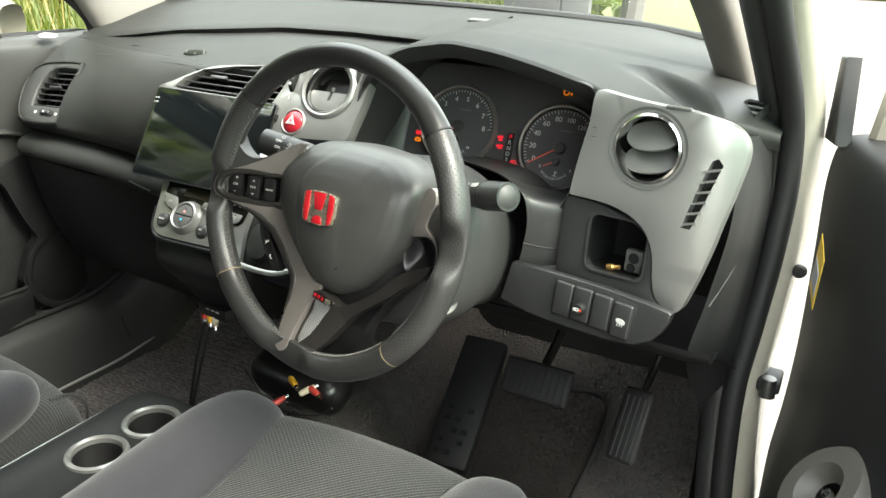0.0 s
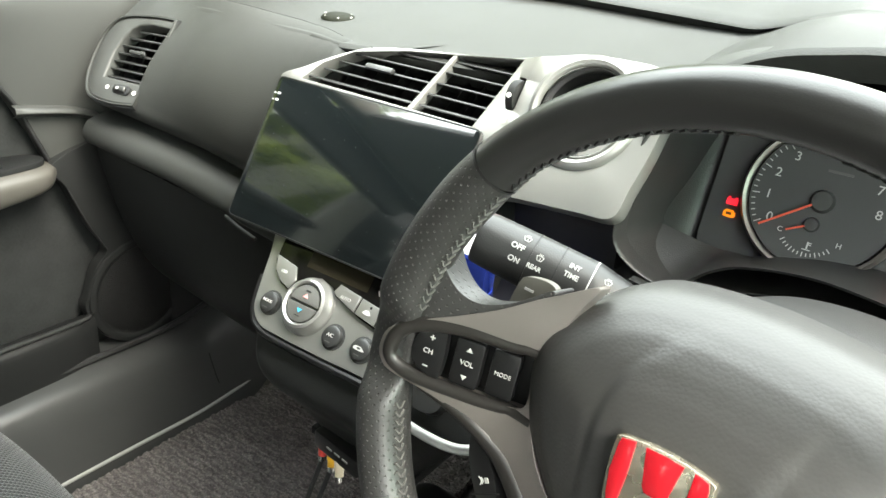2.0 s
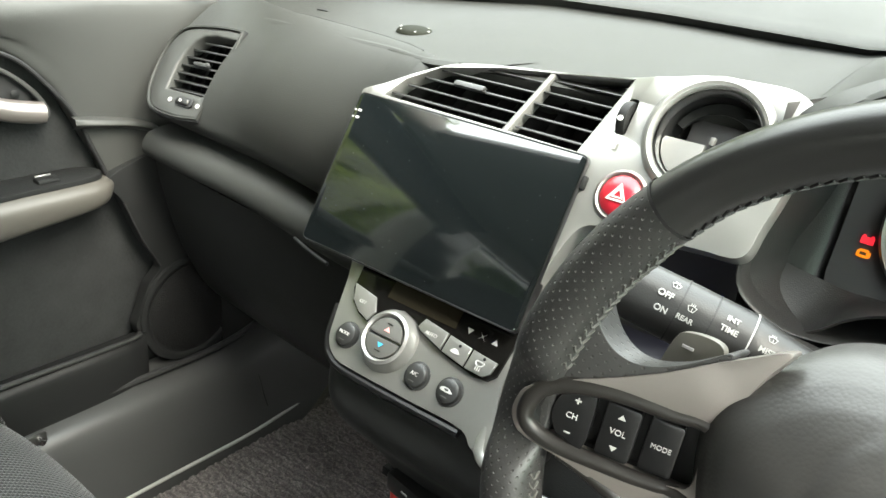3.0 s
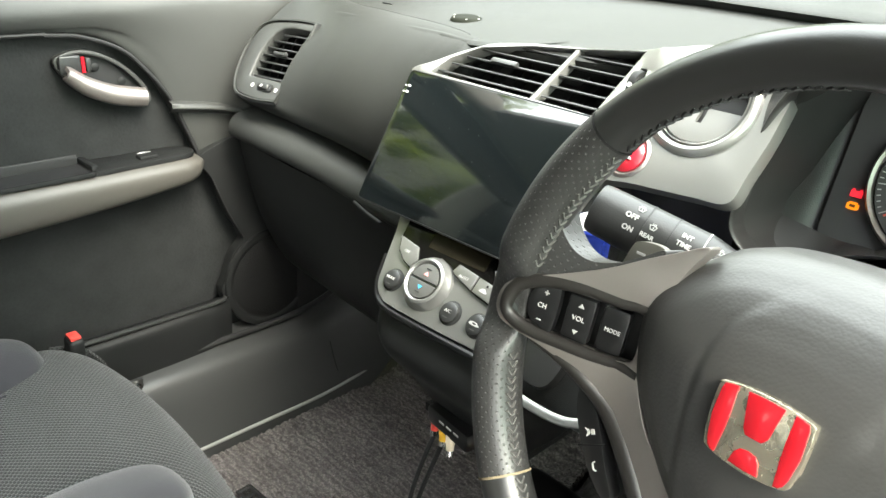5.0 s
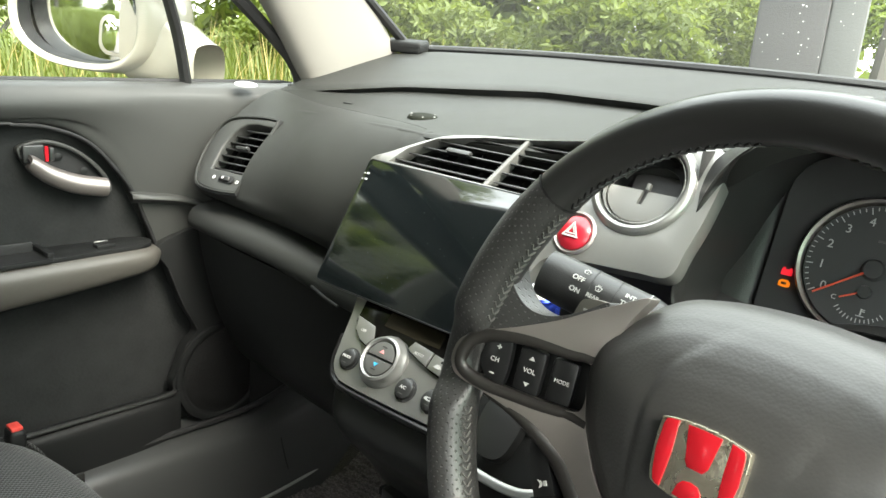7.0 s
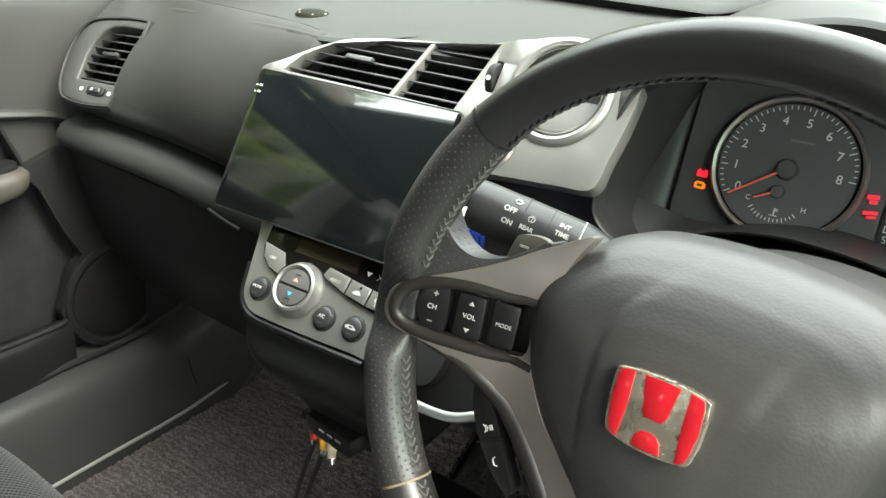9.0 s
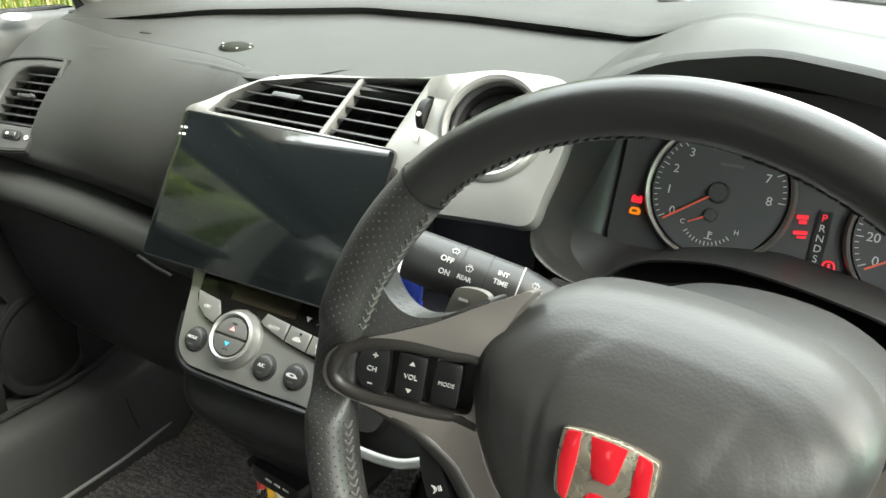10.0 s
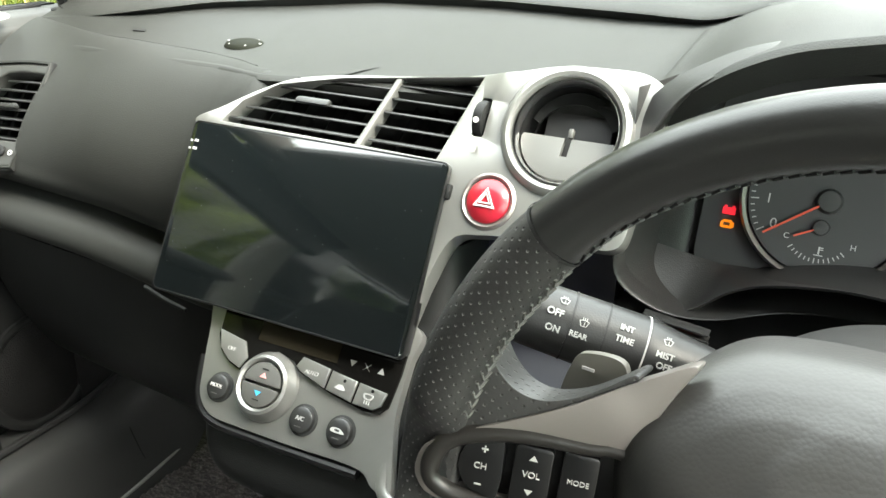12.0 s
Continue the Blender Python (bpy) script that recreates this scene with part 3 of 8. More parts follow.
def leaves(name, clumps, n, size, material, parent=None, seed=1, flat=0.75):
    """A crown of small folded leaves gathered in uneven clumps (x, y, z, radius)."""
    rnd = random.Random(seed)
    vs, fs = [], []
    tot = sum(c[3] ** 2 for c in clumps)
    for cx, cy, cz, cr in clumps:
        for i in range(int(n * cr * cr / tot)):
            d = Vector((rnd.gauss(0, 1), rnd.gauss(0, 1), rnd.gauss(0, 1))).normalized()
            r = cr * (rnd.random() ** 0.45) * (0.75 + 0.5 * noise.noise((d.x * 2 + cx, d.y * 2 + cy, d.z * 2)))
            c = Vector((cx + d.x * r, cy + d.y * r, max(0.05, cz + d.z * r * flat)))
            s = size * rnd.uniform(0.6, 1.4)
            e = Euler((rnd.uniform(-1, 1), rnd.uniform(-1, 1), rnd.uniform(0, 6.28))).to_matrix()
            k = len(vs)
            vs += [c + e @ Vector(q) * s for q in ((-0.9, 0, 0), (0, -0.38, 0.12), (0.9, 0, -0.1), (0, 0.38, 0.12))]
            fs += [(k, k + 1, k + 2), (k, k + 2, k + 3)]
    me = bpy.data.meshes.new(name)
    me.from_pydata(vs, [], fs)
    me.materials.append(material)
    ob = new(name, me)
    ob.parent = parent
    return ob


def bush(at, size, n, material, label, seed):
    rnd = random.Random(seed)
    b = base("bush", pose(*at), label, "bush", "roadside bushes")
    clumps = [(rnd.uniform(-1, 1) * size, rnd.uniform(-0.6, 0.6) * size, rnd.uniform(0.2, 1.25) * size, rnd.uniform(0.35, 0.6) * size) for _ in range(9)]
    leaves("foliage", clumps, n * 4, 0.045, material, b, seed)
    stems = [tube([(0, 0, 0), (c[0] * 0.4, c[1] * 0.4, c[2] * 0.5), (c[0], c[1], c[2])], [0.05, 0.03, 0.008], 6, 10) for c in clumps[:6]]
    part("branchwork", merge(*stems), BARK, b)
    return b


def tree(at, height, n, label, seed):
    rnd = random.Random(seed)
    b = base("tree", pose(*at), label, "tree", "trees beyond the verge")
    part("trunk", tube([(0, 0, 0), (0.1, 0.05, height * 0.3), (0.0, 0.1, height * 0.6), (0.1, 0, height * 0.9)], [0.2, 0.16, 0.1, 0.03], 9, 16), BARK, b)
    clumps = []
    for i in range(11):
        a, k = rnd.uniform(0, 6.28), rnd.uniform(0.3, 1.0)
        r = height * rnd.uniform(0.12, 0.3)
        c = (math.cos(a) * r, math.sin(a) * r, height * k)
        clumps.append((*c, height * rnd.uniform(0.12, 0.2)))
        if i < 6:
            part("limb", tube([(0, 0.08, height * k * 0.6), (c[0] * 0.5, c[1] * 0.5, height * k * 0.85), c], [0.08, 0.05, 0.015], 6, 10), BARK, b)
    leaves("crown", clumps, n * 2, 0.11, LEAFD, b, seed)
    return b


build_ground()
blades("long_grass", (-6.5, -2.4, -6.5, 8.0), 36000, 0.3, 1.0, BLADE, "long green grass on the verge", 3)
blades("dry_grass", (-6.5, -3.0, 0.5, 8.0), 1200, 0.6, 1.15, STRAW, "dry straw-coloured grass stalks among the green", 4, 0.007)
blades("bank_grass", (-8.0, -1.4, 4.4, 9.5), 9000, 0.2, 0.6, BLADE, "rough grass on the bank in front", 6)
for i, (x, y, s, n, m) in enumerate(((-4.6, 5.6, 1.0, 4000, LEAFM), (-3.2, 6.4, 1.1, 4500, LEAFM), (-4.0, 7.6, 1.2, 4000, LEAFM), (-6.4, 4.6, 1.2, 4000, LEAFD),
                                     (-7.5, 2.4, 1.3, 4000, LEAFD), (-8.0, 0.2, 1.3, 3500, LEAFM), (-8.0, -2.5, 1.4, 3500, LEAFD), (-4.4, 8.6, 1.4, 3500, LEAFD))):
    bush((x, y, 0.05), s, n, m, "leafy green bush on the verge", 20 + i)
for i, (x, y, h) in enumerate(((-6.2, 9.5, 7), (-9.8, 5.5, 8.5), (-9.5, 1.0, 9), (-3.2, 12.5, 7.0), (-9, -3.0, 9), (-12, -7, 9), (-8, -9, 8))):
    tree((x, y, 0), h, 7000, "leafy green tree behind the verge", 40 + i)
rw = random.Random(77)
woods = [(-13.5 + rw.uniform(-1.2, 1.2), -18 + 1.35 * i, rw.uniform(0.5, 8.5), rw.uniform(1.3, 2.2)) for i in range(26)] * 1
woods += [(-13.0 + rw.uniform(-1.2, 1.2), -17 + 1.35 * i, rw.uniform(0.5, 9.5), rw.uniform(1.4, 2.3)) for i in range(26)]
woods += [(-15.5 + 0.72 * i, 13.0 + rw.uniform(-1, 1), rw.uniform(0.3, 6.5), rw.uniform(1.4, 2.0)) for i in range(16)]
woods += [(-12.5 + rw.uniform(-1.5, 1.5), -20 + 0.55 * i, rw.uniform(4.5, 13.5), rw.uniform(1.5, 2.3)) for i in range(36)]
woods += [(-14.0 + rw.uniform(-1.5, 1.5), -19 + 0.9 * i, rw.uniform(3.0, 9.5), rw.uniform(1.5, 2.3)) for i in range(22)]
woods += [(-14 + 0.75 * i, 15.5 + rw.uniform(-1, 1), rw.uniform(0.5, 7.0), rw.uniform(1.2, 2.0)) for i in range(13)]
woods += [(-15 + 1.1 * i, -26 + rw.uniform(-1.5, 1.5), rw.uniform(0.5, 7.5), rw.uniform(1.6, 2.4)) for i in range(22)]
woods += [(-22 + 1.1 * i, 41 + rw.uniform(-1, 1), rw.uniform(0.8, 4.5), rw.uniform(1.6, 2.4)) for i in range(34)]
woods += [(-10.5 + rw.uniform(-0.9, 0.9), -13 + 0.36 * i, rw.uniform(2.5, 7.0), rw.uniform(1.0, 1.7)) for i in range(40)]
woods += [(-11.5 + 0.24 * i, 11.2 + rw.uniform(-0.7, 0.7), rw.uniform(0.6, 4.8), rw.uniform(0.9, 1.4)) for i in range(30)]
tagged(leaves("far_woods", woods, 235000, 0.23, LEAFD, None, 9, 1.0), "dense green woods beyond the verge", "woods", kind="stuff")
post = base("gate_post", pose(-2.03, 5.5, 0, 0, 0, 14), "broad weathered grey concrete post in the grass", "post")
part("shaft", box(0.40, 0.3, 2.6, 0.02, 2, (0, 0, 1.3)), STONE, post)
part("side_slab", box(0.20, 0.26, 2.5, 0.02, 2, (0.302, 0.01, 1.25)), mat("pale_concrete", (0.06, 0.063, 0.063), 0.85, vary=0.2, grain=60, bump=0.5, coarse=4, dist=0.004), post)


# ---- dashboard ----
def interp(x, table):
    xs, ys = table[0::2], table[1::2]
    return float(sum(np.interp(x + 0.003 * k, xs, ys) for k in range(-6, 7))) / 13


FRONT_Y = (-1.345, 1.10, -1.28, 1.075, -1.1, 1.05, -0.95, 1.02, -0.87, 0.985, -0.80, 0.977, -0.62, 0.972, -0.52, 0.965, -0.475, 0.935, -0.44, 0.92, -0.13, 0.915, -0.105, 0.885, 0.0, 0.88, 0.05, 0.93, 0.085, 1.0)
FRONT_Z = (-1.345, 1.066, -1.28, 1.062, -1.1, 1.068, -0.95, 1.075, -0.87, 1.080, -0.80, 1.086, -0.62, 1.094, -0.52, 1.102, -0.475, 1.115, -0.452, 1.138, -0.41, 1.159, -0.34, 1.172, -0.27, 1.165, -0.217, 1.155, -0.166, 1.143, -0.125, 1.132, 0.0, 1.122, 0.05, 1.105, 0.085, 1.085)
STEP_Y = (-1.345, 1.12, -1.25, 1.135, -1.15, 1.16, -1.05, 1.20, -0.9, 1.265, -0.75, 1.285, -0.6, 1.26, -0.5, 1.20, -0.4, 1.15, 0.09, 1.15)
STEP_Z = (-1.345, 1.082, -1.25, 1.094, -1.1, 1.116, -0.9, 1.130, -0.6, 1.132, -0.5, 1.137, -0.4, 1.170, -0.2, 1.152, 0.0, 1.13, 0.09, 1.10)
RISER = (-1.3, 0.0, -1.2, 0.010, -1.0, 0.014, -0.6, 0.014, -0.5, 0.010, -0.45, 0.0)
BACK_Y = (-1.36, 1.36, -1.27, 1.43, -1.0, 1.475, -0.6, 1.485, -0.2, 1.465, -0.05, 1.41, 0.09, 1.24)
BACK_Z = (-1.36, 1.150, -1.27, 1.163, -1.0, 1.174, -0.6, 1.176, -0.2, 1.166, -0.05, 1.148, 0.09, 1.09)


def pad_rows():
    rows = []
    for i in range(400):
        x = -1.347 + 1.432 * i / 399
        yf, zf, ys, zs, r = (interp(x, t) for t in (FRONT_Y, FRONT_Z, STEP_Y, STEP_Z, RISER))
        yb, zb = interp(x, BACK_Y), interp(x, BACK_Z)
        row = [(yf + 0.016, zf - 0.024), (yf + 0.004, zf - 0.012), (yf, zf - 0.004)]
        for k in range(80):
            t = k / 79
            y = yf + 0.005 + (ys - yf - 0.005) * t
            bow = 0.006 * math.sin(math.pi * t)
            row.append((y, zf + (zs - r - zf) * t ** 1.15 + bow * (1 if x > -0.5 else -0.3)))
        row += [(ys + 0.012, zs - r + 0.002), (ys + 0.001, zs - 0.003), (ys + 0.004, zs)]
        for k in range(1, 10):
            t = k / 9
            row.append((ys + 0.004 + (yb - ys - 0.004) * t, zs + (zb - zs) * t + 0.005 * math.sin(math.pi * t)))
        row.append((yb + 0.02, zb - 0.05))
        out = []
        for y, z in row:
            # the scoop in the pad above the driver's vent
            ax, ay = x + 0.10, y - 1.085
            along = (ax * 0.592 - ay * 0.806) / 0.23
            off = -(ax * 0.806 + ay * 0.592) + 0.018 * math.sin(math.pi * max(0, min(1, along)))
            if 0 < along < 1 and 0 < off < 0.075:
                ease = min(1.0, off / 0.016)
                fall = max(0.0, 1 - off / 0.075)
                z -= 0.034 * ease * ease * (3 - 2 * ease) * fall * fall * (3 - 2 * fall) * math.sin(math.pi * along) ** 0.8
            out.append((x, y, z))
        rows.append(out)
    return rows


def pad_z(x, y):
    """Height of the dash top's front tier."""
    yf, zf, ys, zs, r = (interp(x, t) for t in (FRONT_Y, FRONT_Z, STEP_Y, STEP_Z, RISER))
    t = max(0.0, min(1.0, (y - yf - 0.005) / (ys - yf - 0.005)))
    return zf + (zs - r - zf) * t ** 1.15 + 0.006 * math.sin(math.pi * t) * (1 if x > -0.5 else -0.3)


dash = base("dashboard", pose(0, 0, 0), "dark grey soft-plastic dashboard with satin silver panels", "dashboard")
part("top_pad", sheet(pad_rows()), DASH, dash, "dusty dark grey dash top", sharp=75)


def build_passenger_face():
    secs = []
    for x in (-1.347, -1.30, -1.25, -1.2, -1.15, -1.1, -1.05, -1.0, -0.95, -0.92, -0.90, -0.885, -0.87, -0.855, -0.83, -0.72, -0.52):
        yf, zf = interp(x, FRONT_Y) + 0.006, interp(x, FRONT_Z) - 0.008
        yb = interp(x, (-1.35, 0.978, -1.1, 0.968, -0.9, 0.952, -0.5, 0.95))
        zb = interp(x, (-1.35, 0.912, -1.1, 0.908, -0.9, 0.896, -0.5, 0.89))
        yt = interp(x, (-1.35, 1.125, -1.22, 1.105, -1.126, 1.092, -1.016, 1.070, -0.94, 1.045, -0.90, 1.02, -0.86, 1.0, -0.5, 0.985))
        zt = pad_z(x, yt) + 0.0012 - interp(x, (-1.35, 0.0, -0.856, 0.0, -0.836, 0.03, -0.5, 0.03))
        a, b = Vector((x, yt, zt)), Vector((x, yb - 0.012, zb + 0.018))
        p1 = interp(x, (-1.35, 0.036, -1.20, 0.038, -1.08, 0.070, -0.98, 0.066, -0.905, 0.060, -0.875, 0.054, -0.85, 0.034, -0.83, 0.0, -0.5, 0.0))
        p2 = interp(x, (-1.35, -0.004, -1.20, -0.002, -1.08, 0.026, -0.98, 0.024, -0.905, 0.022, -0.875, 0.014, -0.85, -0.01, -0.83, -0.04, -0.5, -0.04))
        c1, c2 = a + Vector((0, -p1, -0.003)), b + Vector((0, -p2, 0.075))
        arc = [a * (1 - s) ** 3 + c1 * 3 * s * (1 - s) ** 2 + c2 * 3 * s * s * (1 - s) + b * s ** 3 for s in [k / 12 for k in range(13)]]
        secs.append([(x, yt + 0.004, zt - 0.004), *arc, (x, yb + 0.006, zb), (x, yb + 0.03, zb - 0.01)])
    bm = loft(secs, 190, 80)
    inv = face((-1.262, 0.976, 0.982), 36, 4).inverted()
    gone = []
    for f in bm.faces:
        c = inv @ f.calc_center_median()
        if -0.07 < c.x < 0.039 + 0.075 * c.y and -0.044 < c.y < 0.079 and c.z > -0.05 and (c.x > -0.03 or abs(c.y - 0.015) < 0.045):
            gone.append(f)
    bmesh.ops.delete(bm, geom=gone, context="FACES")
    part("passenger_panel", bm, DASH, dash, "smooth rounded airbag panel", sharp=70)
    rim = []
    for i in range(24):
        x = -1.215 + 0.315 * i / 23
        y = interp(x, (-1.35, 1.125, -1.22, 1.105, -1.126, 1.092, -1.016, 1.070, -0.94, 1.045, -0.90, 1.02, -0.86, 1.0, -0.5, 0.985))
        rim.append((x, y + 0.0015, pad_z(x, y) + 0.0006))
    part("panel_seam", tube(rim, 0.0011, 6, 90), RUBBER, dash, "fine seam round the airbag panel")
    secs = []
    for x in (-1.338, -1.25, -1.1, -0.95, -0.85, -0.8):
        yb = interp(x, (-1.35, 0.978, -1.1, 0.968, -0.9, 0.952, -0.5, 0.95)) + 0.012
        zb = interp(x, (-1.35, 0.905, -1.1, 0.901, -0.9, 0.889, -0.5, 0.884))
        secs.append([(x, yb + 0.02, zb), (x, yb - 0.012, zb - 0.003), (x, yb - 0.034, zb - 0.010), (x, yb - 0.044, zb - 0.026), (x, yb - 0.038, zb - 0.042), (x, yb - 0.01, zb - 0.052)])
    part("lower_lip", loft(secs, 40, 26), DASH, dash, "rounded shelf lip under the airbag panel")
    secs = [[(x, y0 - 0.01, 0.855), (x, y0 + 0.0, 0.80), (x, y0 + 0.03, 0.70), (x, y0 + 0.09, 0.60), (x, y0 + 0.2, 0.54)] for x, y0 in ((-1.338, 0.975), (-1.1, 0.955), (-0.82, 0.945))]
    part("glove_box", loft(secs, 20, 20), DARK, dash, "black glove box lid")
    # dark end cheek towards the passenger door
    part("end_cheek", loft([[(-1.350, 1.00, 0.905), (-1.350, 1.02, 1.0), (-1.350, 1.12, 1.07), (-1.350, 1.3, 1.14)], [(-1.352, 1.1, 0.88), (-1.352, 1.15, 0.95), (-1.352, 1.25, 1.02), (-1.352, 1.36, 1.1)]], 8, 16, thick=0.006), DARK, dash)


build_passenger_face()


def slats(parent, material, left, right, bottom, top, n, depth=0.02, tilt=25, z=-0.016, thick=0.0022, name="slat"):
    """Level vent blades; left(v) and right(v) give the ends at each height."""
    for i in range(n):
        v = bottom + (top - bottom) * (i + 0.5) / n
        a, b = left(v), right(v)
        part(name, box(b - a, thick, depth, 0.0008, 1), material, parent, m=pose((a + b) / 2, v, z, tilt, 0, 0))


def side_vent():
    fr = face((-1.262, 0.976, 0.982), 36, 4)
    v = base("side_vent", fr, "grey passenger-side air vent with black slats in the dashboard end", "air vent")

    def settle(c):
        """The bezel curls back towards the door and sinks flush with the airbag panel on its other side."""
        edge = 0.040 + 0.075 * c.y
        t = max(0.0, min(1.0, (c.x - edge + 0.042) / 0.042))
        return Vector((c.x, c.y, c.z - 0.007 * t * t - 2.6 * max(0, -c.x - 0.035) ** 2))
    outer = smooth_path([(0.040, -0.0475, 0), (0.0064, -0.0545, 0), (-0.033, -0.0535, 0), (-0.054, -0.046, 0), (-0.071, -0.024, 0), (-0.080, 0.004, 0), (-0.0815, 0.030, 0), (-0.0755, 0.052, 0), (-0.060, 0.068, 0), (-0.036, 0.0765, 0), (0.0, 0.082, 0), (0.046, 0.087, 0)], 70)
    outer = [(p.x, p.y) for p in outer] + [(0.0475, 0.060), (0.0465, 0.020), (0.0435, -0.015)]
    hole = [(-0.0345, -0.0185), (0.0315, -0.0150), (0.0350, 0.02), (0.0395, 0.072), (0.010, 0.0695), (-0.011, 0.0655), (-0.024, 0.0565), (-0.033, 0.040), (-0.0375, 0.018)]
    step = [(x * 0.955 - 0.0005, 0.015 + (y - 0.015) * 0.955) for x, y in outer]
    part("surround", warp(plate([outer, step], 0.020, 0.0028, 3), lambda c: settle(c) + Vector((0, 0, 0.0030))), DASH, v, "rounded outer rim", sharp=50)
    part("groove", warp(plate([[(x * 1.022 - 0.001, 0.015 + (y - 0.015) * 1.022) for x, y in outer], [(x * 0.99, 0.015 + (y - 0.015) * 0.99) for x, y in outer]], 0.016, 0), lambda c: settle(c) - Vector((0, 0, 0.0012))), RUBBER, v, "dark gap round the vent")
    part("bezel", warp(plate([[(x * 0.958 - 0.0005, 0.015 + (y - 0.015) * 0.958) for x, y in outer], hole], 0.022, 0.003, 3), settle), TRIM, v, "satin grey bezel", sharp=50)
    part("duct", moved(box(0.085, 0.105, 0.004), pose(0.001, 0.026, -0.036)), RUBBER, v)
    for i in range(7):
        y = -0.0105 + 0.0122 * i
        a = float(np.interp(y, [-0.0185, 0.018, 0.040, 0.0565, 0.068], [-0.0345, -0.0375, -0.033, -0.024, -0.004])) - 0.001
        b = 0.0325 + 0.085 * (y + 0.015)
        part("slat", box(b - a, 0.0024, 0.020, 0.0008, 1), STALK, v, m=pose((a + b) / 2, y, -0.015, 24, 0, 2))
    for i in range(3):
        part("fin", box(0.0018, 0.088, 0.014), DARK, v, m=pose(-0.020 + 0.019 * i, 0.026, -0.030))
    part("tab", box(0.030, 0.0060, 0.006, 0.002), SATIN, v, "grey slider tab", pose(0.004, 0.0262, -0.004, 0, 0, 2))
    part("tab_knob", lathe([(0, 0.004), (0.003, 0.0035), (0.004, 0)], 14), SATIN, v, m=pose(0.0185, 0.0262, -0.001))
    part("wheel_slot", plate([rounded(0.032, 0.013, 0.005, 5)], 0.003, 0.001), RUBBER, v, m=pose(0.010, -0.0305, 0.0006, 0, 0, 3))
    d = part("thumbwheel", box(0.022, 0.0095, 0.006, 0.003, 3), STALK, v, "black thumbwheel", pose(0.010, -0.0305, 0.0015, 0, 0, 3))
    part("dot", lathe([(0, 0.001), (0.0030, 0.001), (0.0032, 0)], 14), PRINT, v, m=pose(-0.0165, -0.0325, 0.0003))
    part("dot", lathe([(0.0016, 0.001), (0.0032, 0.001), (0.0032, 0)], 14), PRINT, v, m=pose(0.0335, -0.0300, -0.0036))
    part("dot", lathe([(0, 0.001), (0.0020, 0.001), (0.0022, 0)], 10), PRINT, d, m=pose(-0.002, 0, 0.003))


side_vent()


def bend(c):
    """The centre panel rolls back above the screen, more so towards the passenger."""
    k = max(0.0, c.y - 0.03) / 0.05 * 0.03 * max(0.0, min(1.0, (-c.x - 0.01) / 0.06))
    return Vector((c.x, c.y + 0.285 * k, c.z - 0.99 * k))


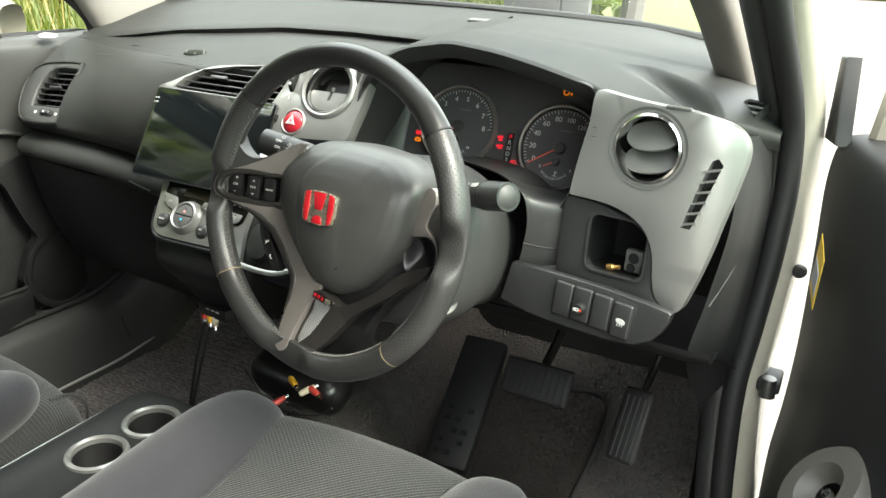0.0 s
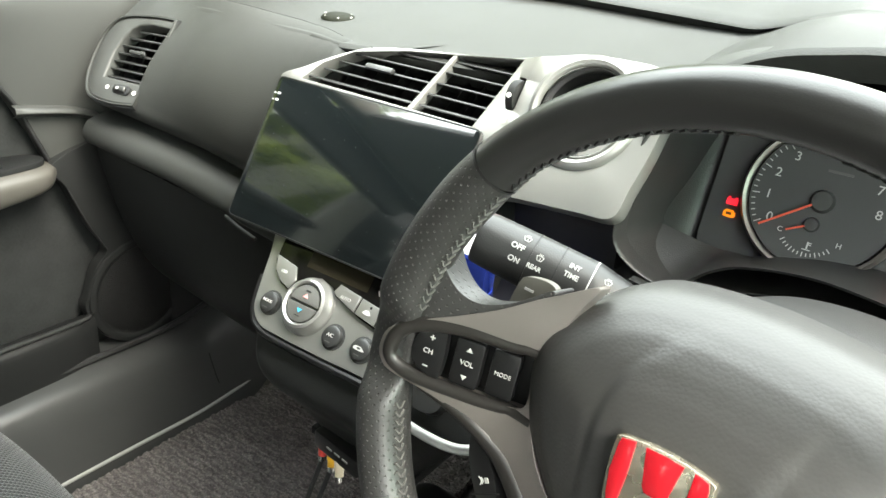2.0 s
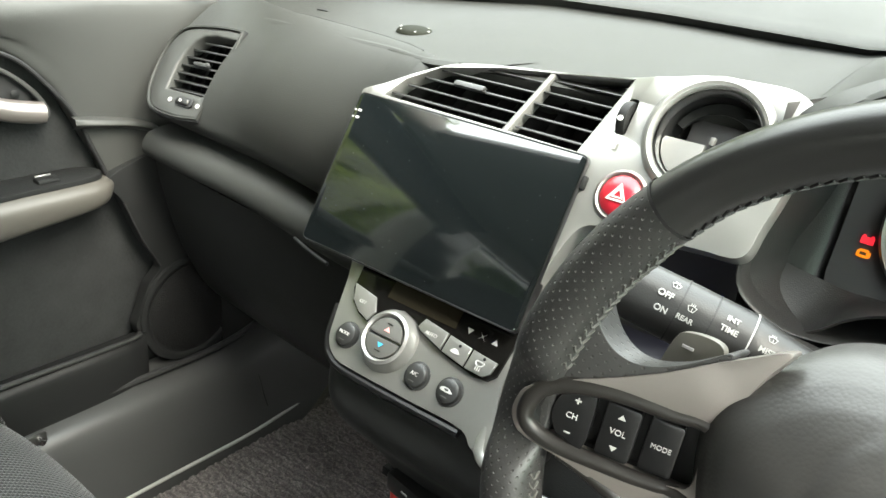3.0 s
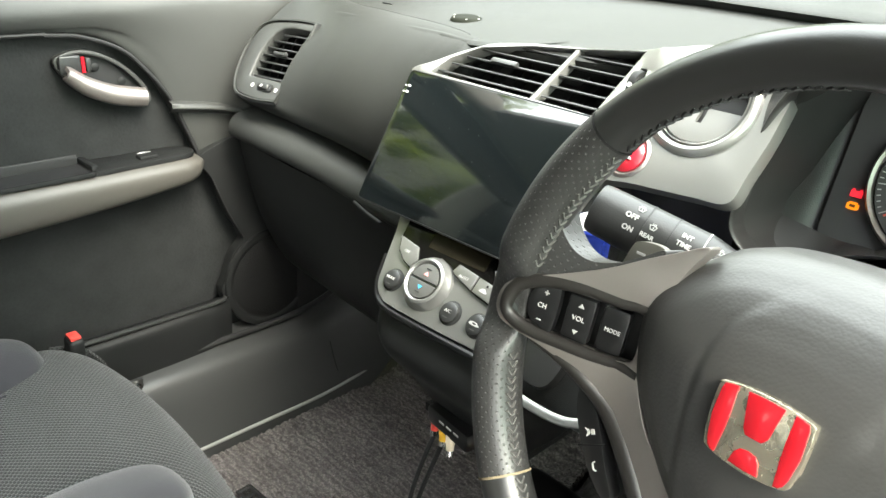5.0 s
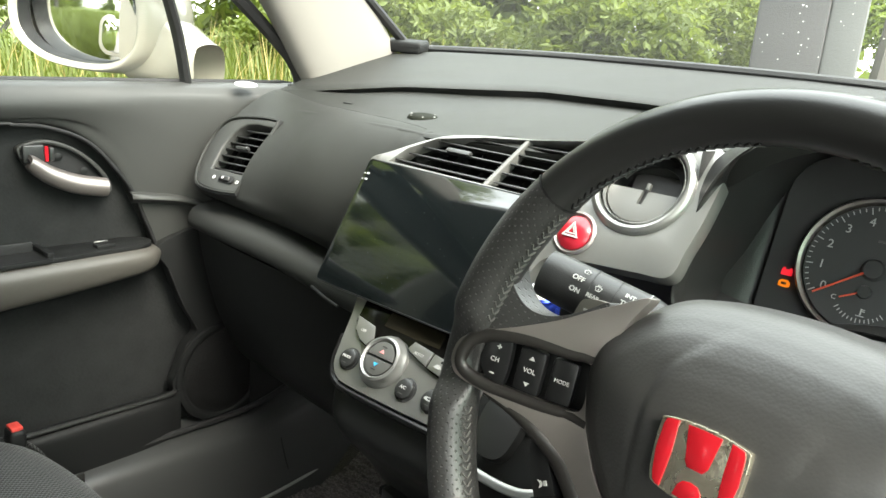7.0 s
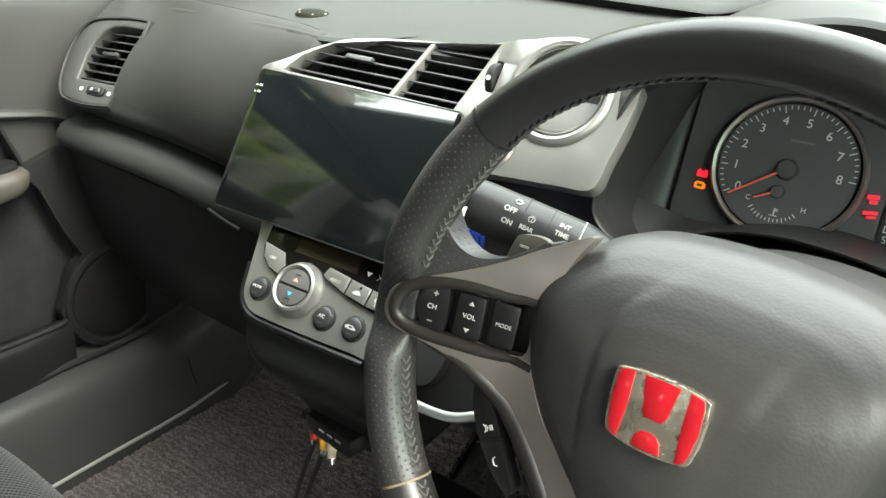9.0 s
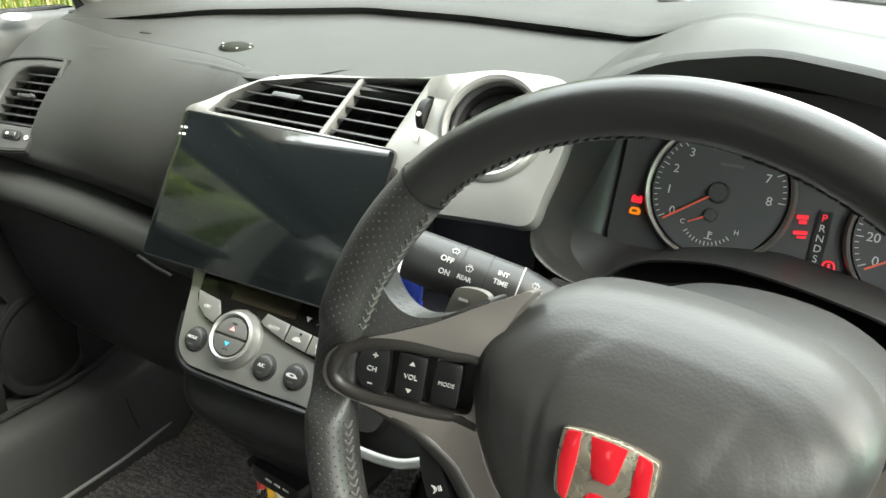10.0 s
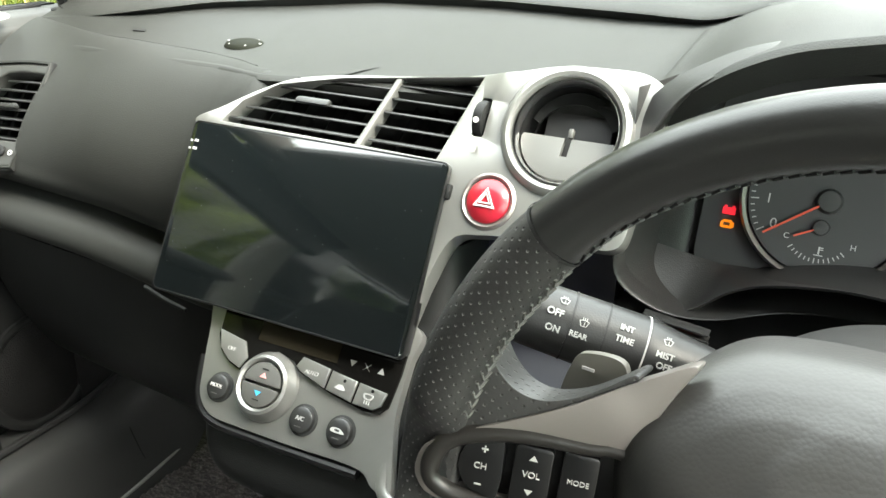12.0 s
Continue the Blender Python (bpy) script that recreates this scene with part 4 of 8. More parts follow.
def centre_panel():
    fr = face((-0.594, 0.905, 1.031), 30)
    p = base("dash_centre_fascia", fr, "satin silver dash panel with twin vents, hazard button and pocket", "dash panel")
    outer = curve2([(-0.292, 0.024), (-0.272, 0.038), (-0.245, 0.058), (-0.215, 0.073), (-0.17, 0.081), (-0.12, 0.086), (-0.07, 0.091), (-0.03, 0.096), (0.0, 0.101), (0.03, 0.108), (0.065, 0.110), (0.095, 0.108), (0.112, 0.092), (0.112, 0.05),
                    (0.106, 0.01), (0.100, -0.016), (0.07, -0.020), (0.03, -0.023), (0.0, -0.026), (-0.022, -0.034), (-0.034, -0.07), (-0.042, -0.11), (-0.052, -0.11), (-0.05, -0.05), (-0.06, -0.01), (-0.12, 0.0), (-0.2, 0.004), (-0.27, 0.012)], 150)
    vents = [(-0.264, 0.0265), (-0.254, 0.047), (-0.229, 0.0655), (-0.17, 0.0785), (-0.115, 0.0848), (-0.034, 0.0930), (-0.0505, 0.0245), (-0.12, 0.0255)]
    hole = ring_pts(0.0455, 0.060, 0.0405, 48)
    slot = rounded(0.010, 0.03, 0.002, 3, -0.023, 0.062)
    part("fascia", warp(plate([outer, vents, hole, slot], 0.02, 0.0025), bend), SILVER, p, "satin silver plastic", sharp=28)

    def bent(bm):
        return warp(bm, bend)
    edge = [p for p in smooth_path([(-0.292, 0.024, 0), (-0.272, 0.038, 0), (-0.245, 0.058, 0), (-0.215, 0.073, 0), (-0.19, 0.078, 0)], 40)]
    lead = [fr @ (bend(q) + Vector((0.0006, -0.0012, -0.005))) for q in edge]
    part("pad_return", sheet([[q + Vector((0.006 * k, 0.018 * k, 0.0016 * k - 0.0002 * k * k)) for q in lead] for k in range(5)]), DASH, dash, "dash top meeting the silver panel", sharp=70)
    for a, b, n0 in ((-0.262, -0.124, 0), (-0.118, -0.034, 1)):
        part("duct", bent(moved(box(b - a + 0.01, 0.075, 0.004), pose((a + b) / 2, 0.055, -0.045))), RUBBER, p)
        for i in range(5 if n0 == 0 else 5):
            v = 0.034 + (0.048 if n0 == 0 else 0.052) * i / 4.4
            xa = a + (max(0, v - 0.035) * 0.95 if n0 == 0 else 0.0)
            xb = b if n0 == 0 else b - 0.016 + max(0, v - 0.03) * 0.28
            part("slat", bent(moved(box(xb - xa, 0.0022, 0.016, 0.0009, 1), pose((xa + xb) / 2, v, -0.013, 14, 0, 0))), STALK, p)
        for i in range(4):
            part("fin", bent(moved(box(0.0018, 0.05, 0.016), pose(a + (b - a) * (i + 0.8) / 4.6, 0.054, -0.034))), DARK, p)
    part("divider", bent(plate([[(-0.1270, 0.024), (-0.1210, 0.024), (-0.1155, 0.086), (-0.1215, 0.086)]], 0.014, 0.0022, 3)), FLAP, p, "dark grey vent divider", pose(0, 0, -0.001))
    part("tab", bent(moved(box(0.034, 0.0055, 0.007, 0.002), pose(-0.185, 0.055, -0.001))), SATIN, p, "grey slider tab")
    part("thumbwheel", moved(lathe([(0.006, -0.004), (0.014, -0.0035), (0.015, 0), (0.014, 0.0035), (0.006, 0.004)], 32), pose(-0.023, 0.062, -0.008, 0, 90, 0)), DARK, p)
    part("dot", lathe([(0, 0.0012), (0.0022, 0.001), (0.0024, 0)], 12), WHITE, p, m=pose(-0.023, 0.058, 0.006))
    part("pictogram", box(0.004, 0.007, 0.0004), PALE, p, m=pose(-0.022, 0.038, 0.0006))
    # round pocket
    part("bezel", lathe([(0.0398, -0.012), (0.0402, 0.001), (0.0415, 0.0042), (0.0440, 0.0052), (0.0470, 0.0040), (0.0492, 0.0012), (0.050, -0.004)], 64), SILVER, p, "satin silver raised ring", m=pose(0.0455, 0.060, 0))
    part("chrome_ring", lathe([(0.0372, -0.01), (0.0375, 0.0005), (0.0383, 0.0022), (0.0394, 0.0005), (0.0398, -0.01)], 64), CHROME, p, "bright ring", m=pose(0.0455, 0.060, 0.001))
    part("bowl", lathe([(0.0385, -0.006), (0.038, -0.04), (0.03, -0.048), (0, -0.05)], 48), RUBBER, p, m=pose(0.0455, 0.060, 0))
    lower = [(0.0366 * math.cos(radians(a)), 0.0366 * math.sin(radians(a))) for a in range(188, 353, 8)]
    part("flap", plate([[*lower, (0.0350, -0.002), (0.0025, -0.002), (0.0025, -0.017), (-0.0025, -0.017), (-0.0025, -0.002), (-0.0350, -0.002)]], 0.004, 0.001), FLAP, p, "grey swivel flap with a slot", pose(0.0455, 0.060, -0.010, -14, 0, 0))
    part("flap_tab", box(0.004, 0.007, 0.005, 0.001), FLAP, p, m=pose(0.0470, 0.0615, -0.010))
    part("inner_plate", plate([[(-0.026, -0.012), (0.026, -0.012), (0.026, 0.018), (0.018, 0.024), (0.0, 0.027), (-0.018, 0.024), (-0.026, 0.018)]], 0.003, 0.001), GAUGE, p, "dark inner plate", pose(0.0455, 0.060, -0.030))
    part("strap", plate([[(0.036 * math.cos(radians(a)), 0.036 * math.sin(radians(a))) for a in range(20, 161, 10)] + [(0.030 * math.cos(radians(a)), 0.027 * math.sin(radians(a))) for a in range(160, 19, -10)]], 0.003), DARK, p, m=pose(0.0455, 0.060, -0.02))
    # hazard button
    part("socket", lathe([(0.0182, -0.004), (0.0182, 0.0015), (0.0195, 0.0025), (0.0215, 0.001), (0.022, -0.002)], 48), GUN, p, "dark silver button surround")
    hz = part("hazard_button", lathe([(0, 0.0068), (0.008, 0.0064), (0.013, 0.0048), (0.0165, 0.002), (0.0175, -0.004)], 48), REDB, p, "round red hazard warning button")
    for s, w in ((0.0086, 0.0009), (0.0050, 0.0007)):
        tri = [(0, s), (-s * 0.98, -s * 0.72), (s * 0.98, -s * 0.72)]
        inner = [(x * (1 - 2.3 * w / s), y * (1 - 2.3 * w / s)) for x, y in tri]
        part("triangle", plate([tri, inner], 0.003), WHITE, hz, m=pose(0, 0.0005, 0.0078))


centre_panel()


def lower_centre():
    """Pod under the screen that carries the heater panel, and the dark pocket beside it."""
    st = base("centre_stack", pose(0, 0, 0), "black plastic centre stack below the screen, open underneath", "centre stack")
    secs = []
    for z, y0, y1, xa, xb in ((0.985, 0.905, 1.02, -0.860, -0.615), (0.93, 0.875, 1.02, -0.845, -0.610), (0.87, 0.828, 1.0, -0.824, -0.606), (0.82, 0.795, 0.99, -0.812, -0.600), (0.79, 0.79, 0.97, -0.80, -0.60), (0.75, 0.82, 0.95, -0.785, -0.61), (0.705, 0.845, 0.94, -0.765, -0.63)):
        secs.append([(xa, y1, z), (xa - 0.004, y0 + 0.05, z), (xa + 0.012, y0 + 0.008, z), (xa + 0.06, y0, z), (xb - 0.06, y0, z), (xb - 0.01, y0 + 0.006, z), (xb, y0 + 0.05, z), (xb, y1, z)])
    part("pod", loft(secs, 40, 50), DARK, st)
    part("underside", plate([[(-0.765, 0.845), (-0.63, 0.845), (-0.63, 0.94), (-0.765, 0.94)]], 0.01, 0.002), DARK, st, m=pose(0, 0, 0.708))
    part("socket_tray", box(0.07, 0.05, 0.022, 0.004), GLOSSY, st, "black connector housing", pose(-0.705, 0.845, 0.715, 0, 0, -8))
    for i in range(3):
        part("print", box(0.008, 0.0008, 0.002), WHITE, st, m=pose(-0.712 + 0.012 * i, 0.8165 - 0.0016 * i, 0.722, 0, 0, -8))
    part("corner_trim", tube([(-0.945, 0.885, 0.884), (-0.915, 0.88, 0.880), (-0.886, 0.877, 0.877)], 0.0022, 8, 14), DARK, st, "thin black trim end")
    # recess between the stack and the steering column
    secs = [[(x, 0.955, 1.005), (x, 0.955, 0.95), (x, 0.93, 0.90), (x, 0.86, 0.86), (x, 0.82, 0.82), (x, 0.85, 0.78), (x, 0.96, 0.76)] for x in (-0.625, -0.56, -0.503)]
    part("recess", loft(secs, 12, 30), mat("blue_black_plastic", (0.008, 0.0085, 0.015), 0.35, vary=0.12, bump=0.03, coarse=8), st, "smooth blue-black pocket behind the gear lever")


lower_centre()


# ---- instruments ----
def binnacle():
    b = base("instrument_hood", pose(0, 0, 0), "dark grey arched hood round the instruments", "instrument hood")
    top = [(-0.500, 0.926, 0.985), (-0.498, 0.926, 1.03), (-0.490, 0.928, 1.08), (-0.474, 0.930, 1.113), (-0.45, 0.928, 1.135), (-0.41, 0.926, 1.155), (-0.34, 0.925, 1.168), (-0.27, 0.925, 1.161), (-0.217, 0.922, 1.151),
           (-0.166, 0.918, 1.139), (-0.128, 0.908, 1.127), (-0.122, 0.89, 1.09), (-0.128, 0.876, 1.04), (-0.140, 0.872, 0.998), (-0.165, 0.895, 0.968), (-0.215, 0.93, 0.970), (-0.254, 0.94, 0.977), (-0.315, 0.945, 0.980), (-0.378, 0.94, 0.977), (-0.43, 0.935, 0.960), (-0.47, 0.93, 0.962)]

    def ring(k, y, zs):
        out = []
        for x, y0, z in top:
            kk = k
            if k > 1 and z < 1.0:
                kk = 1 + (k - 1) * 0.15
            if k < 0.98 and x < -0.38:
                kk = 0.98 - (0.98 - k) * (1 + 5 * min(1.0, (-0.38 - x) / 0.06))
            out.append((-0.305 + (x + 0.305) * kk, y0 + y, 1.045 + (z - 1.045) * zs))
        return out
    secs = [ring(1.11, 0.022, 1.01), ring(1.05, 0.010, 1.012), ring(1.012, 0.003, 1.01), ring(1.000, 0.0, 1.0), ring(0.988, 0.004, 0.987), ring(0.981, 0.02, 0.976)]
    part("rim", loft(secs, 30, 120, True), HOOD, b, "rounded dark grey rim", sharp=70)
    part("tunnel", loft([ring(0.981, 0.0195, 0.976), ring(0.975, 0.04, 0.965), ring(0.965, 0.08, 0.94), ring(0.955, 0.15, 0.92)], 20, 120, True), HOOD, b, "matt dark grey inner tunnel", sharp=70)
    # bowl below the dials, with an arched lip over the steering column
    lip = [((-0.500, 0.930, 0.948), (-0.488, 0.99, 0.990)), ((-0.468, 0.938, 0.950), (-0.458, 0.99, 0.985)), ((-0.442, 0.942, 0.964), (-0.436, 0.995, 0.980)), ((-0.422, 0.940, 0.982), (-0.42, 1.0, 0.979)), ((-0.397, 0.935, 0.996), (-0.397, 1.0, 0.979)), ((-0.349, 0.920, 1.010), (-0.349, 1.0, 0.978)), ((-0.303, 0.900, 1.016), (-0.303, 1.0, 0.977)),
           ((-0.263, 0.880, 1.018), (-0.263, 1.0, 0.975)), ((-0.233, 0.866, 1.017), (-0.228, 1.0, 0.972)), ((-0.211, 0.860, 1.010), (-0.185, 0.985, 0.970)), ((-0.197, 0.859, 1.000), (-0.152, 0.945, 0.975)), ((-0.189, 0.859, 0.985), (-0.136, 0.895, 0.985)), ((-0.186, 0.860, 0.957), (-0.132, 0.887, 0.957)), ((-0.190, 0.861, 0.924), (-0.130, 0.885, 0.922)), ((-0.197, 0.864, 0.893), (-0.130, 0.884, 0.893))]
    secs = []
    for a, e in lip:
        a, e = Vector(a), Vector(e)
        secs.append([e, e.lerp(a, 0.45), e.lerp(a, 0.86), a + (e - a).normalized() * 0.005, a, a + Vector((0.0, 0.005, -0.004)), a + Vector((0, 0.03, -0.008)), a + Vector((0, 0.11, -0.02))])
    part("lower_bowl", loft(secs, 90, 40), HOOD, b, "smooth dark bowl with an arched lip", sharp=70)
    cheek = [[(-0.5010, 0.940, z), (-0.4930, 0.970, z), (-0.482, 1.002 + 0.2 * (z - 1.035), z), (-0.466, 1.030 + 0.36 * (z - 1.035), z), (-0.435, 1.052 + 0.364 * (z - 1.035), z)] for z in (0.955, 0.99, 1.03, 1.07, 1.12)]
    part("cheek", loft(cheek, 24, 30), HOOD, b, "smooth curved inner wall")
    for i in range(4):
        part("grille_slat", box(0.046 - 0.004 * i, 0.010, 0.0014, 0.0004), SATIN, b, "thin slat beside the column", pose(-0.448 + 0.002 * i, 0.903, 0.969 - 0.0052 * i, 0, 6, 0))
    c = base("instrument_cluster", face((-0.370, 1.02, 1.035), 20), "black instrument cluster with two round dials and lit warning lamps", "instrument cluster")
    part("backplate", plate([rounded(0.342, 0.185, 0.04, 6, 0.0835, 0.002)], 0.004), GAUGE, c, "black dial surround, lens haze in its colour", pose(0, 0, -0.006))
    for name, cx, cy, nums, a0, da, sub in (("rev_counter", 0.001, 0.0, [str(i) for i in range(9)], 213, 26.6, "C H"), ("speedometer", 0.166, -0.011, [str(20 * i) for i in range(10)], 209, 26.3, "E F")):
        g = part(name, lathe([(0, 0.0), (0.056, 0.0), (0.057, -0.003)], 64), DIAL, c, m=pose(cx, cy, 0))
        rim = [(0.0575, -0.004), (0.058, 0.005), (0.0605, 0.007), (0.0625, 0.004), (0.063, -0.004)]
        part("rim", lathe(rim, 72), GUN, g, "dull silver dial ring")
        for i, t in enumerate(nums):
            a = radians(a0 - da * i)
            part("numeral", writing(t, 0.0105 if len(t) < 3 else 0.0088), PRINT, g, m=pose(0.0415 * math.cos(a), 0.0415 * math.sin(a), 0.0008))
        ticks = bmesh.new()
        for i in range((len(nums) - 1) * 5 + 1):
            a = radians(a0 - da * i / 5)
            ln = 0.006 if i % 5 == 0 else 0.003
            r = 0.0545 - ln / 2
            bmesh.ops.create_cube(ticks, size=1, matrix=pose(r * math.cos(a), r * math.sin(a), 0.0006, 0, 0, math.degrees(a)) @ Matrix.Diagonal((ln, 0.0008, 0.0006, 1)))
        part("dial_scale", ticks, PRINT, g)
        part("hub", lathe([(0, 0.006), (0.0075, 0.0055), (0.009, 0.003), (0.0095, 0)], 28), GAUGE, g)
        a = radians(a0 + 4)
        n = box(0.044, 0.0016, 0.0012)
        part("needle", n, NEEDLE, g, "red needle", pose(0.029 * math.cos(a), 0.029 * math.sin(a), 0.0045, 0, 0, a0 + 4))
        part("hub", lathe([(0, 0.005), (0.005, 0.0045), (0.006, 0)], 24), GAUGE, g, m=pose(-0.002, -0.020, 0))
        part("needle", box(0.016, 0.0013, 0.001), NEEDLE, g, "short red needle", pose(-0.012, -0.0255, 0.004, 0, 0, 208))
        for j, t in enumerate(sub.split()):
            part("numeral", writing(t, 0.0060), PRINT, g, m=pose(-0.024 + 0.046 * j, -0.030 - 0.001 * j, 0.0008))
        arc = bmesh.new()
        for i in range(13):
            q = radians(222 + 8 * i)
            bmesh.ops.create_cube(arc, size=1, matrix=pose(-0.002 + 0.024 * math.cos(q), -0.021 + 0.024 * math.sin(q), 0.0006, 0, 0, math.degrees(q)) @ Matrix.Diagonal((0.0028 if i % 3 else 0.004, 0.0007, 0.0006, 1)))
        part("dial_scale", arc, PRINT, g)
        icon = merge(box(0.0016, 0.008, 0.0006), box(0.009, 0.001, 0.0006, at=(0, -0.005, 0)), box(0.004, 0.001, 0.0006, at=(0.002, 0.001, 0)), box(0.004, 0.001, 0.0006, at=(0.002, 0.003, 0)))
        part("pictogram", icon, PRINT, g, m=pose(0.0, -0.037, 0.0008) @ Matrix.Diagonal((0.72, 0.72, 1, 1)))
        part("unit_print", box(0.019, 0.002, 0.0006), FLAP, g, "small unreadable unit print", pose(0.006, 0.025, 0.0008))
    # warning lamps
    bat = merge(box(0.0095, 0.0055, 0.0006), box(0.002, 0.0016, 0.0006, at=(-0.003, 0.0034, 0)), box(0.002, 0.0016, 0.0006, at=(0.003, 0.0034, 0)))
    part("warning_lamp", bat, WARN_R, c, "lit red battery symbol", pose(-0.067, -0.019, -0.0035))
    eng = plate([[(-0.005, -0.003), (-0.005, 0.001), (-0.003, 0.003), (0.003, 0.003), (0.0035, 0.0015), (0.005, 0.0015), (0.005, -0.0025), (0.003, -0.0035), (-0.002, -0.0035)], [(-0.003, -0.0015), (0.002, -0.0015), (0.002, 0.001), (-0.003, 0.001)]], 0.0006)
    part("warning_lamp", eng, WARN_A, c, "lit amber engine symbol", pose(-0.0665, -0.029, -0.0035))
    for dx, dy, w, h in ((0.0705, -0.007, 0.009, 0.0035), (0.0715, -0.011, 0.006, 0.003), (0.0715, -0.020, 0.011, 0.003), (0.073, -0.0235, 0.007, 0.002)):
        part("warning_lamp", box(w, h, 0.0006, 0.0002, 1), WARN_R, c, "lit red warning symbol", pose(dx, dy, -0.0035, 0, 0, 8))
    part("gear_display", box(0.011, 0.046, 0.002), GLOSSY, c, m=pose(0.0868, -0.022, -0.0045))
    for i, t in enumerate("PRNDS"):
        part("gear_letter", writing(t, 0.0085), WARN_R if t == "P" else PRINT, c, "lit red letter" if t == "P" else "", pose(0.0868, -0.005 - 0.0085 * i, -0.0032))
    part("warning_lamp", plate([ring_pts(0, 0, 0.0052, 20), ring_pts(0, 0, 0.0037, 20)], 0.0006), WARN_R, c, "lit red brake symbol", pose(0.098, -0.043, -0.0032))
    part("warning_lamp", box(0.0016, 0.005, 0.0008), WARN_R, c, m=pose(0.098, -0.043, -0.003))
    part("warning_lamp", plate([ring_pts(0, 0, 0.0046, 20), ring_pts(0, 0, 0.0034, 20)], 0.0006), WARN_A, c, "lit amber steering symbol", pose(0.158, 0.070, -0.0034))
    part("warning_lamp", box(0.0014, 0.008, 0.0008), WARN_A, c, m=pose(0.166, 0.070, -0.0034))


binnacle()


def driver_panel():
    """Silver panel, round vent, cubby and switches between the instruments and the door."""
    fr = face((-0.045, 0.862, 1.077), 5, -8)
    p = base("driver_side_panel", fr, "satin silver dash panel with a round vent beside the driver's door", "dash panel")
    outer = curve2([(-0.076, 0.051), (-0.073, 0.0575), (-0.066, 0.058), (-0.04, 0.0545), (0.0, 0.051), (0.03, 0.050), (0.06, 0.046), (0.092, 0.036), (0.106, 0.012), (0.102, -0.03), (0.094, -0.075), (0.086, -0.12), (0.074, -0.165), (0.064, -0.188), (0.048, -0.186), (0.036, -0.176), (0.030, -0.155),
                    (0.026, -0.125), (0.016, -0.102), (-0.002, -0.086), (-0.03, -0.076), (-0.06, -0.073), (-0.086, -0.0725), (-0.0905, -0.068), (-0.086, -0.03), (-0.077, 0.02)], 110)
    slot = [(0.053, -0.084), (0.064, -0.084), (0.074, -0.05), (0.086, -0.006), (0.080, 0.001), (0.074, -0.003), (0.066, -0.03)]
    def curl(c):
        return Vector((c.x, c.y, c.z - 6.0 * max(0, c.x - 0.045) ** 2 - 1.2 * max(0, -c.y - 0.1) ** 2 - 2.5 * max(0, c.y - 0.035) ** 2 * 4))
    part("fascia", warp(plate([outer, ring_pts(0, 0, 0.0415, 44), slot], 0.02, 0.004, 3), curl), SILVER, p, sharp=25)
    v = part("round_vent", lathe([(0.0355, -0.03), (0.0365, -0.002), (0.038, 0.0035), (0.0405, 0.002), (0.0415, -0.02)], 56), CHROME, p, "round air vent with a bright ring")
    part("dish", lathe([(0.048, -0.0005), (0.0445, -0.0015), (0.0425, -0.007), (0.042, -0.02)], 56), FLAP, p, m=pose(0, 0, 0.0015))
    part("duct", lathe([(0.037, -0.01), (0.036, -0.05), (0, -0.052)], 40), RUBBER, v)
    for z, y, w, t in ((-0.006, 0.013, 0.065, -32), (-0.008, -0.014, 0.066, -36)):
        vane = plate([curve2([(-w / 2, 0.006), (-w / 2 + 0.006, 0.02), (0, 0.026), (w / 2 - 0.006, 0.02), (w / 2, 0.006), (w / 3, -0.008), (0, -0.013), (-w / 3, -0.008)], 40)], 0.003, 0.001)
        part("vane", warp(vane, lambda c: Vector((c.x, c.y, c.z - 4 * c.x * c.x))), FLAP, v, "grey curved vane", pose(0, y - 0.004, z, t, 0, 6))
    for i in range(6):
        k = i / 6
        part("grille_bar", box(0.02, 0.0022, 0.006), SILVER, p, m=pose(0.0605 + 0.0195 * k, -0.078 + 0.078 * k, -0.005, 0, 0, 16))
    part("duct", box(0.03, 0.09, 0.004), RUBBER, p, m=pose(0.068, -0.042, -0.024, 0, 0, -14))
    part("pictogram", box(0.006, 0.001, 0.0006), FLAP, p, m=pose(-0.069, 0.014, 0.0004))
    part("pictogram", box(0.006, 0.001, 0.0006), FLAP, p, m=pose(-0.069, 0.003, 0.0004))
    part("catch", box(0.03, 0.004, 0.006, 0.0015), FLAP, p, m=pose(0.028, 0.05, -0.003))
    # cubby surround with a real pocket
    q = base("coin_pocket", fr, "open black storage pocket with a key fob inside", "storage pocket")
    rim = curve2([(-0.098, -0.090), (-0.096, -0.078), (-0.090, -0.0755), (-0.07, -0.0765), (-0.045, -0.079), (-0.01, -0.090), (0.012, -0.103), (0.024, -0.13), (0.028, -0.158), (0.034, -0.178), (0.05, -0.194), (0.0, -0.192), (-0.06, -0.188), (-0.092, -0.186), (-0.098, -0.175), (-0.099, -0.13)], 90)
    hole = rounded(0.076, 0.072, 0.012, 5, -0.022, -0.126)
    part("surround", warp(plate([rim, hole], 0.015, 0.002), lambda c: Vector((c.x, c.y, c.z - 0.006))), SATIN, q)
    part("pocket_rim", plate([rounded(0.082, 0.078, 0.014, 5, -0.022, -0.126), rounded(0.074, 0.070, 0.011, 5, -0.022, -0.126)], 0.004, 0.001), SATIN, q, m=pose(0, 0, -0.004))
    for sx, sy, x, y in ((0.08, 0.004, -0.022, -0.164), (0.08, 0.004, -0.022, -0.088), (0.004, 0.08, -0.062, -0.126), (0.004, 0.08, 0.018, -0.126)):
        part("pocket_wall", box(sx, sy, 0.09, at=(x, y, -0.055)), DARK, q)
    part("pocket_back", box(0.08, 0.08, 0.004, at=(-0.022, -0.126, -0.1)), DARK, q)
